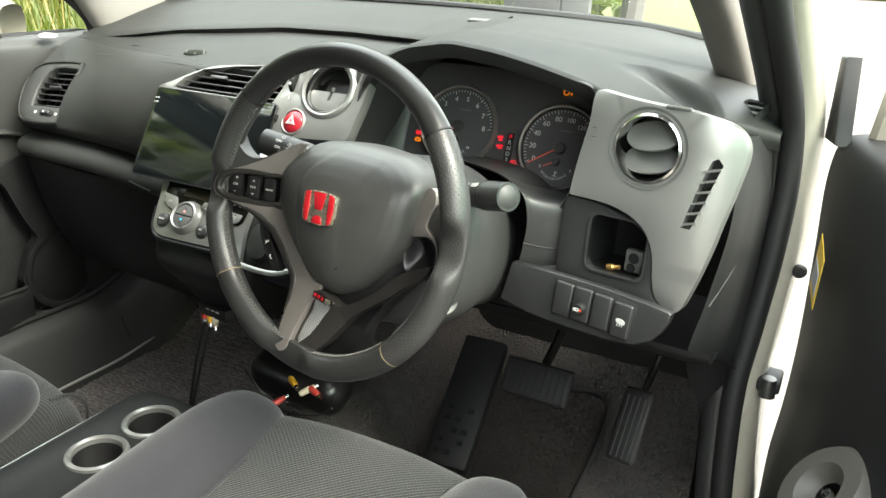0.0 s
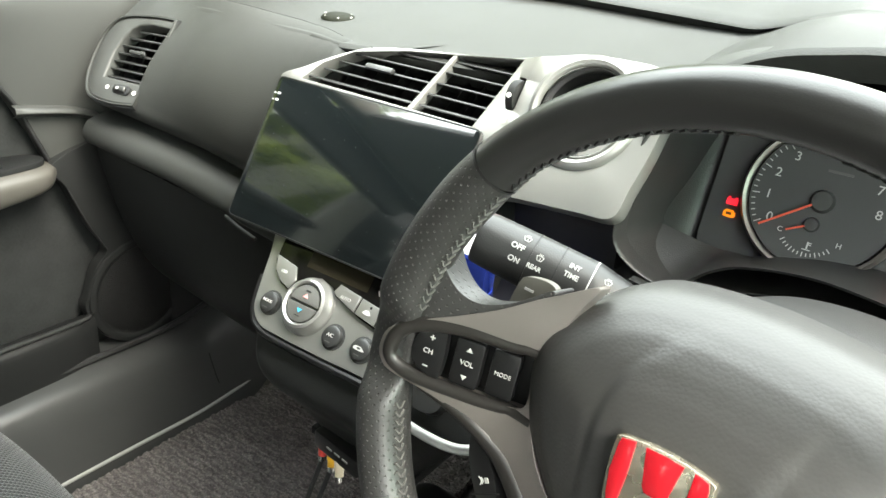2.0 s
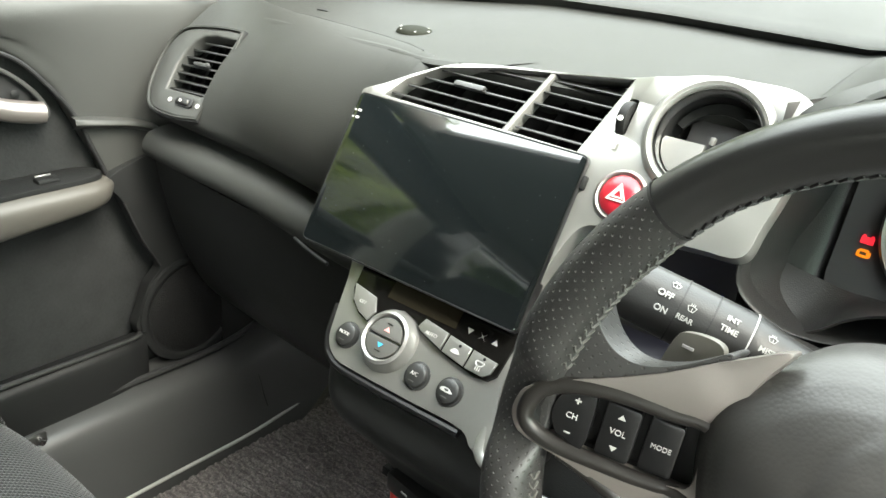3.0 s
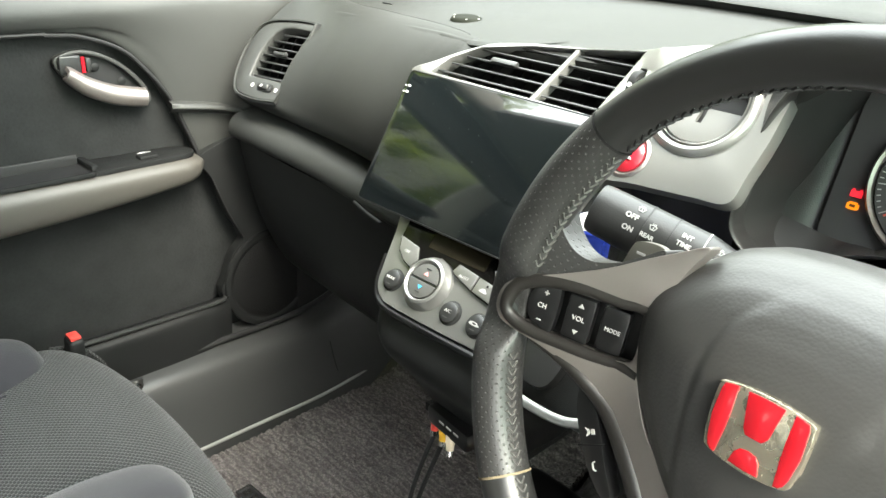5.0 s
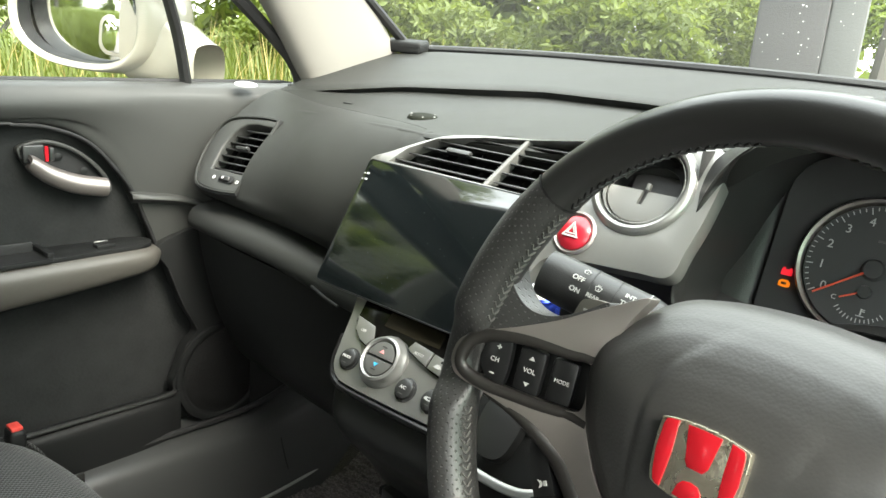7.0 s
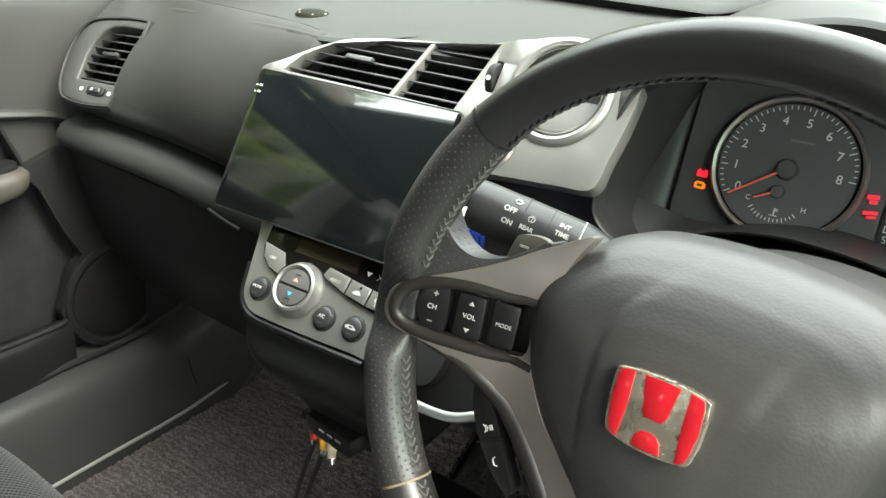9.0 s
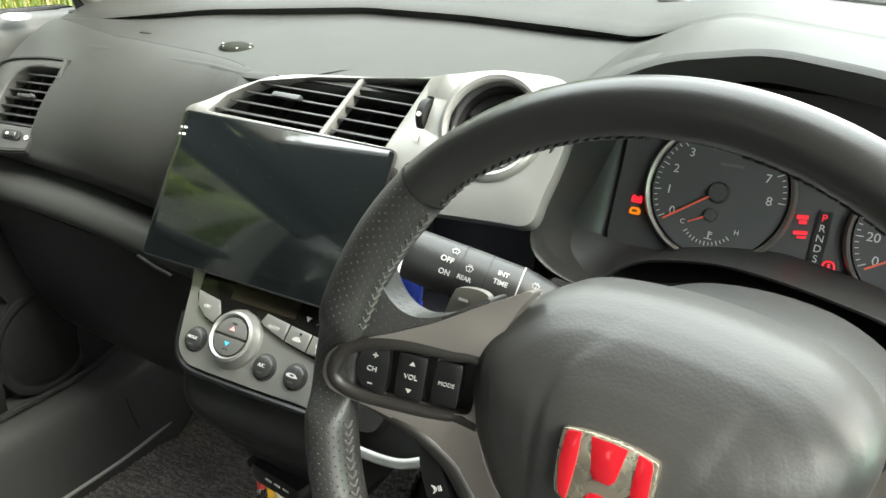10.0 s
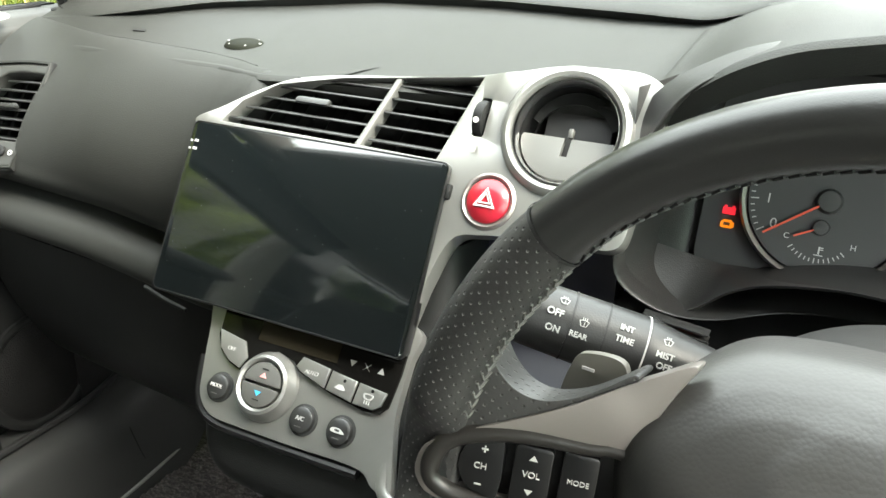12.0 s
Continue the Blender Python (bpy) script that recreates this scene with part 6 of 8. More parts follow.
    for s in (-1, 1):
        part("enamel", plate([[(s * x, y) for x, y in ((0.0146, 0.0186), (0.0180, 0.0182), (0.0216, 0.0172), (0.0226, 0.0140), (0.0231, 0.0), (0.0214, -0.0120), (0.0200, -0.0160), (0.0180, -0.0176), (0.0158, -0.0180), (0.0146, -0.004), (0.0144, 0.004))]], 0.001, 0.0003), RED, e, "red enamel", pose(0, 0, 0.0006))
    part("enamel", plate([[(-0.0094, 0.0186), (0.0, 0.0190), (0.0094, 0.0186), (0.0066, 0.0010), (0.0042, -0.0022), (-0.0042, -0.0022), (-0.0062, 0.0010)]], 0.001, 0.0003), RED, e, "red enamel", pose(0, 0, 0.0006))
    part("enamel", plate([[(-0.0078, -0.0184), (0.0, -0.0190), (0.0078, -0.0184), (0.0064, -0.0122), (0.0042, -0.0096), (0.0, -0.0088), (-0.0042, -0.0096), (-0.0064, -0.0122)]], 0.001, 0.0003), RED, e, "red enamel", pose(0, 0, 0.0006))
    # spokes: a dark core with silver trims
    core = curve2([(-0.165, 0.022), (-0.12, 0.03), (-0.06, 0.04), (0.06, 0.04), (0.10, 0.03), (0.128, 0.016), (0.138, -0.010), (0.132, -0.034), (0.10, -0.052), (0.07, -0.09), (0.05, -0.13), (0.045, -0.168), (-0.045, -0.168), (-0.05, -0.13), (-0.07, -0.09), (-0.10, -0.05), (-0.13, -0.025), (-0.166, -0.018)], 90)
    part("spoke_core", warp(plate([core], 0.022, 0.004), lambda c: Vector((c.x, c.y, c.z - 0.036 * max(0.0, min(1.0, (c.x - 0.02) / 0.07)) ** 2))), GLOSSY, w, "black spoke moulding", pose(0, 0, -0.03))
    trim = [(-0.174, 0.001), (-0.171, 0.011), (-0.162, 0.0185), (-0.150, 0.0250), (-0.1365, 0.0315), (-0.1174, 0.0420), (-0.1002, 0.0540), (-0.090, 0.0603), (-0.0760, 0.0692), (-0.0735, 0.0676), (-0.0785, 0.058), (-0.084, 0.044), (-0.087, 0.030), (-0.090, 0.010), (-0.086, -0.012), (-0.074, -0.034), (-0.060, -0.048), (-0.046, -0.062), (-0.034, -0.076), (-0.021, -0.086), (-0.010, -0.088),
            (-0.018, -0.110), (-0.024, -0.133), (-0.027, -0.152), (-0.028, -0.164), (-0.035, -0.170), (-0.044, -0.166), (-0.048, -0.150), (-0.049, -0.128), (-0.049, -0.106), (-0.054, -0.088), (-0.066, -0.072), (-0.080, -0.056), (-0.100, -0.037), (-0.119, -0.025), (-0.141, -0.017), (-0.163, -0.012), (-0.172, -0.006)]
    hole = curve2([(-0.166, 0.003), (-0.162, 0.013), (-0.150, 0.019), (-0.132, 0.022), (-0.110, 0.022), (-0.094, 0.022), (-0.092, 0.008), (-0.094, -0.006), (-0.112, -0.009), (-0.132, -0.009), (-0.152, -0.008), (-0.163, -0.004)], 48)

    def dish(c):
        k = max(0.0, min(1.0, (abs(c.x) - 0.098) / 0.07)) if c.y > -0.06 else 0.0
        q = max(0.0, min(1.0, (-c.y - 0.09) / 0.085))
        return Vector((c.x, c.y, c.z - 0.022 + 0.031 * k + 0.031 * q - 0.35 * max(0.0, 0.098 - abs(c.x)) * (1 if c.y > 0.02 else 0)))
    part("spoke_trim", warp(plate([curve2(trim, 140), hole], 0.010, 0.0035, 3), dish), GUN, w, "satin silver spoke trim", sharp=30)
    flank = [(-0.150, -0.0155), (-0.134, -0.0195), (-0.118, -0.0265), (-0.101, -0.038), (-0.0825, -0.0550), (-0.068, -0.0715), (-0.0555, -0.0885), (-0.0505, -0.107), (-0.0500, -0.130)]
    # The silver trim's flank turning from the light, its shade painted as a dark bar.
    part("spoke_edge", tube([(x, y, dish(Vector((x, y, 0))).z - 0.0040) for x, y in flank], [0.0020, 0.0038, 0.0050, 0.0060, 0.0066, 0.0066, 0.0062, 0.0052, 0.0030], 16, 80), BRONZE_SHADE, w, "rounded spoke trim edge, its shade painted dark")
    left = [p for p in hole if p[0] < -0.100]
    edge = sorted([p for p in left if p[1] > 0.004], key=lambda p: -p[0]) + sorted([p for p in left if p[1] <= 0.004], key=lambda p: p[0])
    edge = [(-0.130 + (x + 0.130) * 1.05, 0.0065 + (y - 0.0065) * 1.16) for x, y in edge]
    edge = [(-0.085, 0.0242), *edge, (-0.087, -0.0116)]
    loop = [(x, y, dish(Vector((x, y, 0))).z - 0.0026) for x, y in edge]
    # Curved metal mirroring the dark cabin; that darkness is put into the colour.
    part("capsule_rim", tube(loop, [0.0034, 0.0040, 0.0045, 0.0045, 0.0040, 0.0034], 14, 120), BRONZE_SHADE, w, "rounded rim round the buttons, dark reflection painted in")
    part("button_bed", warp(plate([hole], 0.004), lambda c: dish(c) - Vector((0, 0, 0.0150 - 0.0140 * max(0.0, min(1.0, (-0.1555 - c.x) / 0.005))))), GLOSSY, w, "black button bed")
    rt = [(0.0895, -0.006), (0.0871, 0.0045), (0.0931, 0.0216), (0.0983, 0.0356), (0.1035, 0.0482), (0.1086, 0.0490), (0.1135, 0.0449), (0.1160, 0.0357), (0.1136, 0.0264), (0.1095, 0.0161), (0.1090, 0.0062), (0.1155, 0.0002), (0.1239, -0.0071), (0.1286, -0.0181), (0.1285, -0.0309), (0.1247, -0.0425), (0.1157, -0.0498), (0.1043, -0.0523),
          (0.1042, -0.0495), (0.1143, -0.0470), (0.1225, -0.0407), (0.1258, -0.0303), (0.1258, -0.0187), (0.1215, -0.0095), (0.1130, -0.0040), (0.1040, -0.0045), (0.0970, -0.0060)]
    part("spoke_trim", warp(plate([curve2(rt, 150)], 0.010, 0.0011, 2), lambda c: Vector((c.x, c.y, c.z - 0.043 - 2.0 * max(0.0, c.y - 0.02) ** 2))), GUN, w, "satin silver spoke trim", sharp=45)
    # Concave lower half of the silver moulding, its shade painted as black.
    bowl = curve2([(0.087, 0.003), (0.098, -0.0005), (0.109, -0.001), (0.1200, -0.006), (0.1270, -0.018), (0.1270, -0.031), (0.1235, -0.0415), (0.1150, -0.0485), (0.104, -0.0515), (0.094, -0.051), (0.086, -0.044), (0.083, -0.028), (0.084, -0.010)], 72)
    hollow = sheet([[(0.101 + (x - 0.101) * k, -0.025 + (y + 0.025) * k, -0.0455 - 0.016 * (1 - k * k) ** 1.3) for x, y in bowl] for k in (1.0, 0.93, 0.84, 0.72, 0.58, 0.42, 0.26, 0.12, 0.02)], True)
    part("spoke_hollow", hollow, GLOSSY, w, "smooth spoke hollow, painted black for its shade", sharp=60)
    low = curve2([(-0.012, -0.093), (0.02, -0.104), (0.045, -0.092), (0.070, -0.074), (0.10, -0.046), (0.135, -0.030), (0.128, -0.046), (0.108, -0.059), (0.092, -0.073), (0.072, -0.088), (0.052, -0.103), (0.038, -0.116), (0.028, -0.131), (0.018, -0.147), (0.004, -0.162), (-0.012, -0.172), (-0.032, -0.178), (-0.045, -0.172), (-0.050, -0.160), (-0.046, -0.150), (-0.030, -0.155), (-0.026, -0.140), (-0.020, -0.115)], 110)
    part("lower_spoke", warp(plate([low], 0.016, 0.005, 4), lambda c: Vector((c.x, c.y, c.z - 0.020 + 0.36 * max(0, -0.12 - c.y)))), BRONZE_SHADE, w, "dark bronze-black lower spoke moulding", sharp=40)
    ins = plate([[(-0.012, -0.101), (0.004, -0.100), (0.014, -0.102), (0.002, -0.124), (-0.007, -0.144), (-0.019, -0.157), (-0.022, -0.152), (-0.020, -0.137), (-0.015, -0.118)]], 0.004, 0.0006)
    uvl = ins.loops.layers.uv.verify()
    for f in ins.faces:
        for lp in f.loops:
            lp[uvl].uv = (lp.vert.co.x, lp.vert.co.y)
    part("insert", warp(ins, lambda c: Vector((c.x, c.y, c.z + 0.36 * max(0, -0.12 - c.y)))), CARBON, w, "chequered dark insert", pose(0, 0, -0.0185))
    bd = part("grade_badge", box(0.031, 0.0085, 0.002, 0.0006), GLOSSY, w, "small red and silver badge", pose(0.0035, -0.0985, -0.0125, 0, 0, -9))
    for i in range(3):
        part("marking", plate([[(-0.0014, -0.0020), (0.0016, -0.0020), (0.0022, 0.0020), (-0.0008, 0.0020)]], 0.0008), RED, bd, m=pose(-0.012 + 0.0058 * i, 0, 0.0016))
    part("marking", plate([[(-0.004, -0.0032), (0.004, -0.0032), (0.005, 0.0032), (-0.003, 0.0032)]], 0.0008), BADGE, bd, m=pose(0.008, 0, 0.0016))
    # leather webs between rim and spokes
    for k in (-1, 1):
        web = [(-0.156, 0.074), (-0.152, 0.061), (-0.146, 0.0505), (-0.138, 0.0435), (-0.128, 0.0415), (-0.116, 0.0455), (-0.105, 0.0530), (-0.0965, 0.0598), (-0.0950, 0.0570), (-0.106, 0.0460), (-0.123, 0.0340), (-0.137, 0.0265), (-0.150, 0.0205), (-0.163, 0.0165), (-0.170, 0.03), (-0.169, 0.05), (-0.163, 0.068)]
        if k > 0:
            web = [(-0.117, 0.032), (-0.1115, 0.018), (-0.1105, 0.007), (-0.1165, 0.0010), (-0.1250, -0.0065), (-0.1298, -0.018), (-0.1298, -0.031), (-0.126, -0.043), (-0.130, -0.056), (-0.143, -0.066), (-0.160, -0.050), (-0.170, -0.020), (-0.172, 0.010), (-0.166, 0.034), (-0.156, 0.024), (-0.144, 0.016), (-0.134, 0.017), (-0.126, 0.024), (-0.121, 0.033)]
        bm = plate([curve2([(-k * x if k > 0 else x, y) for x, y in web][::-1 if k > 0 else 1], 80)], 0.018, 0.0085, 6)
        uvl = bm.loops.layers.uv.verify()
        for f in bm.faces:
            for lp in f.loops:
                lp[uvl].uv = (lp.vert.co.x, lp.vert.co.y - lp.vert.co.z)
        if k < 0:
            warp(bm, lambda c: Vector((c.x, c.y, c.z - 0.024 + 0.031 * max(0.0, min(1.0, (-c.x - 0.098) / 0.07)) - 0.3 * max(0.0, 0.098 + c.x))))
        else:
            warp(bm, lambda c: Vector((c.x, c.y, c.z + 0.003 - 0.048 * max(0.0, min(1.0, (0.160 - c.x) / 0.032)) ** 0.75)))
        part("thumb_rest", bm, PERF, w, "perforated leather thumb rest", sharp=60)
    # buttons
    for u, v, t, wd in ((-0.1475, 0.0065, "CH", 0.0205), (-0.1280, 0.0058, "VOL", 0.0185), (-0.1100, 0.0055, "MODE", 0.0175)):
        z = -0.0085 - 0.36 * (0.146 + u) + (0.0065 if t == "CH" else 0.003 if t == "VOL" else 0.0)
        pts = rounded(wd - 0.002, 0.027, 0.002, 3) if t != "CH" else curve2([(0.0085, 0.0135), (0.0, 0.0135), (-0.006, 0.0105), (-0.0098, 0.0), (-0.006, -0.0095), (0.0, -0.0125), (0.0085, -0.0135)], 36)
        b = part("button", plate([pts], 0.006, 0.0012), GLOSSY, w, "black rocker button", pose(u, v, z, 0, 20, 0))
        part("marking", writing(t, 0.0041 if t != "MODE" else 0.0034), WHITE, b, "printed marking", pose(0, 0.0002, 0.0004))
        if t == "CH":
            part("marking", merge(box(0.003, 0.0007, 0.0004), box(0.0007, 0.003, 0.0004)), WHITE, b, "", pose(0.001, 0.0085, 0.0003))
            part("marking", box(0.003, 0.0007, 0.0004), WHITE, b, "", pose(0, -0.0085, 0.0003))
        if t == "VOL":
            for s in (-1, 1):
                part("marking", plate([[(-0.0018, s * 0.007), (0.0018, s * 0.007), (0, s * 0.0095)]], 0.0004), WHITE, b, "", pose(0, 0, 0.0004))
    vp = part("call_switch", warp(plate([curve2([(-0.120, -0.030), (-0.112, -0.034), (-0.100, -0.05), (-0.090, -0.068), (-0.080, -0.084), (-0.084, -0.089), (-0.097, -0.080), (-0.110, -0.064), (-0.119, -0.046)], 50)], 0.01, 0.002), lambda c: Vector((c.x, c.y, c.z - 0.022))), GLOSSY, w, "black call buttons behind the spoke")
    part("marking", merge(tube([(-0.003, 0.003, 0), (-0.001, 0, 0), (-0.003, -0.003, 0)], 0.0005, 5, 8), tube([(-0.0055, 0.004, 0), (-0.003, 0, 0), (-0.0055, -0.004, 0)], 0.0005, 5, 8), box(0.004, 0.005, 0.0006, at=(0.003, 0, 0))), WHITE, vp, "talk symbol", pose(-0.104, -0.056, -0.0213, 0, 0, 30) @ Matrix.Diagonal((0.6, 0.6, 1, 1)))
    part("marking", tube([(-0.004, 0, 0), (-0.003, 0.0025, 0), (0, 0.003, 0), (0.003, 0.0025, 0), (0.004, 0, 0)], 0.0007, 5, 14), WHITE, vp, "call symbol", pose(-0.094, -0.073, -0.0213, 0, 0, 120) @ Matrix.Diagonal((0.65, 0.65, 1, 1)))
    part("divider", box(0.02, 0.0008, 0.001), DARK, vp, m=pose(-0.101, -0.063, -0.0218, 0, 0, 30))
    # paddles
    for s in (-1, 1):
        dy = 0.0 if s < 0 else -0.018
        shape = [(0.1256, 0.054), (0.131, 0.057), (0.140, 0.048), (0.143, 0.018), (0.130, 0.008), (0.122, 0.028)]
        pd = part("shift_paddle", plate([curve2(shape, 40)] if s > 0 else [curve2([(s * 0.136, 0.026), (s * 0.132, 0.048), (s * 0.126, 0.054), (s * 0.110, 0.055), (s * 0.104, 0.045), (s * 0.090, 0.01), (s * 0.130, 0.008)], 40)], 0.005, 0.0018), PADDLE, w, "grey-brown metal shift paddle", pose(0, dy, -0.048))
        part("marking", box(0.006, 0.0014, 0.0006), WHITE, pd, m=pose(s * 0.124, 0.047, 0.0004))


steering_wheel()


def steering_column():
    c = base("steering_column", face((-0.318, 0.70, 0.960), 12.2, -4), "dark grey steering column shroud with two stalks", "steering column")

    def sec(z, rx, ry, cy, p=0.82):
        return [(0.008 + rx * math.copysign(abs(math.cos(a)) ** p, math.cos(a)), cy + ry * math.copysign(abs(math.sin(a)) ** p, math.sin(a)), z) for a in [2 * math.pi * i / 24 for i in range(24)]]
    part("shroud", loft([sec(-0.002, 0.090, 0.080, -0.006), sec(-0.01, 0.103, 0.093, -0.004), sec(-0.04, 0.114, 0.103, -0.003), sec(-0.08, 0.114, 0.105, -0.003), sec(-0.14, 0.097, 0.099, -0.004), sec(-0.24, 0.070, 0.080, -0.03)], 30, 72, True, caps=True), COLUMN, c, "grained dark grey plastic")
    part("split_line", tube([(-0.106, -0.03, -0.03), (-0.110, -0.03, -0.1), (-0.097, -0.035, -0.2)], 0.001, 6, 16), RUBBER, c)
    part("boss", lathe([(0, 0.012), (0.06, 0.010), (0.066, 0.0), (0.066, -0.02)], 40), DARK, c, m=pose(-0.02, 0.02, 0.012))
    part("badge_plate", plate([rounded(0.018, 0.014, 0.002, 3), rounded(0.013, 0.009, 0.001, 3)], 0.0005), SATIN, c, "small moulded mark", pose(0.055, 0.0905, -0.06, -84, 0, -18))
    ig = part("ignition_barrel", lathe([(0, 0.004), (0.011, 0.004), (0.014, 0.006), (0.017, 0.004), (0.018, -0.012)], 36), FLAP, c, "ignition key barrel", pose(0.098, -0.055, -0.02, 0, 60, 0))
    part("key_slot", box(0.002, 0.012, 0.002), RUBBER, ig, m=pose(0, 0, 0.005))
    # wiper stalk, frame along the stalk: x outwards
    for side, root, tip, name in ((-1, (-0.398, 0.768, 1.014), (-0.513, 0.740, 1.044), "wiper_stalk"), (1, (-0.225, 0.745, 1.020), (-0.150, 0.703, 1.040), "light_stalk")):
        a, b = Vector(root), Vector(tip)
        d = (b - a).normalized()
        up = (Vector((0, -0.72, 0.69)) - d * d.dot(Vector((0, -0.72, 0.69)))).normalized()
        xa = -d if side < 0 else d
        # y axis so that the frame is right-handed: z out of the printed side
        yv = up.cross(xa)
        m = Matrix(((xa.x, yv.x, up.x, b.x), (xa.y, yv.y, up.y, b.y), (xa.z, yv.z, up.z, b.z), (0, 0, 0, 1)))
        inv = c.matrix_basis.inverted()
        ln = (b - a).length
        k = -1 if side > 0 else 1
        if side < 0:
            body = tube([(0.0, 0, 0), (0.004, 0, 0), (0.04, 0, 0), (0.075, 0, 0), (0.10, 0, 0), (ln + 0.03, 0, 0)], [0.0150, 0.0172, 0.0180, 0.0182, 0.0145, 0.009], 28, 60, flat=0.88)
            s = part(name, body, STALK, c, "dark grey wiper stalk with white print", inv @ m)
            for x in (0.0345, 0.052, 0.0735):
                part("ring", tube([(x, 0, 0), (x + 0.0009, 0, 0)], 0.01835, 28, 2, flat=0.88), RUBBER, s)
            part("bar", tube([(0.0728, 0, 0), (0.0736, 0, 0)], 0.0184, 28, 2, flat=0.88), WHITE, s)
            for t, x, y, sz, tr in (("OFF", 0.026, 0.0005, 0.0056, 0), ("ON", 0.027, -0.0075, 0.0054, 0), ("REAR", 0.040, -0.0068, 0.0044, 0), ("INT", 0.062, 0.0045, 0.0050, 0), ("TIME", 0.062, -0.0015, 0.0050, 0), ("MIST", 0.083, -0.002, 0.0050, 0), ("OFF", 0.084, -0.0072, 0.0050, 0)):
                zz = 0.0159 * math.sqrt(max(0.05, 1 - (y / 0.0182) ** 2)) * (1.0 if x < 0.08 else 0.93) + 0.0004
                part("marking", writing(t, sz * 0.88, 0.0003, 0.0001), WHITE, s, "printed marking", pose(x, y, zz, -math.degrees(math.asin(max(-1, min(1, y / 0.0186)))), 0, 0))
            for x, y in ((0.029, 0.0075), (0.041, -0.0005), (0.083, 0.005)):
                zz = 0.0159 * math.sqrt(max(0.05, 1 - (y / 0.0182) ** 2)) * (1.0 if x < 0.08 else 0.94) + 0.0004
                fan = [(-0.0042, 0.0022), (0, 0.0034), (0.0042, 0.0022), (0.0022, -0.0024), (-0.0022, -0.0024)]
                icon = merge(plate([fan, [(u * 0.82, w * 0.82) for u, w in fan]], 0.0004), *[box(0.0005, 0.0022, 0.0004, at=(0.0016 * q, 0.0038, -0.0002)) for q in (-1, 0, 1)], box(0.0005, 0.0036, 0.0004, at=(0.0004, -0.0004, -0.0002)))
                part("pictogram", icon, WHITE, s, "wiper symbol", pose(x, y, zz, -math.degrees(math.asin(y / 0.0186)), 0, 0) @ Matrix.Diagonal((0.62, 0.62, 1, 1)))
        else:
            body = tube([(0.0, 0, 0), (-0.001, 0, 0), (-0.03, 0, 0), (-0.034, 0, 0), (-0.05, 0, 0), (-ln - 0.03, 0, 0)], [0.0150, 0.0160, 0.0165, 0.0168, 0.0150, 0.009], 24, 60)
            s = part(name, body, STALK, c, "dark grey light stalk", inv @ m)
            part("knob_cap", moved(lathe([(0, 0.005), (0.009, 0.004), (0.0136, 0.001), (0.0154, -0.005), (0.0164, -0.022)], 36), pose(0, 0, 0, 0, 90, 0)), COLUMN, s, "grey end cap")
            part("ring", tube([(-0.037, 0, 0), (-0.0382, 0, 0)], 0.0168, 24, 2), RUBBER, s)
            part("marking", writing("OFF", 0.0068, 0.0003, 0.0001), WHITE, s, "printed marking", pose(-0.045, 0.002, 0.0166))
            for dx, dy, rr in ((-0.062, 0.003, 0), (-0.062, -0.005, 180)):
                part("marking", plate([[(-0.002, -0.0025), (0.002, -0.0025), (0.002, 0.0005), (0.0038, 0.0005), (0, 0.004), (-0.0038, 0.0005), (-0.002, 0.0005)]], 0.0005), WHITE, s, "indicator arrow", pose(dx, dy, 0.0152, 0, 6, rr) @ Matrix.Diagonal((0.85, 0.85, 1, 1)))


steering_column()


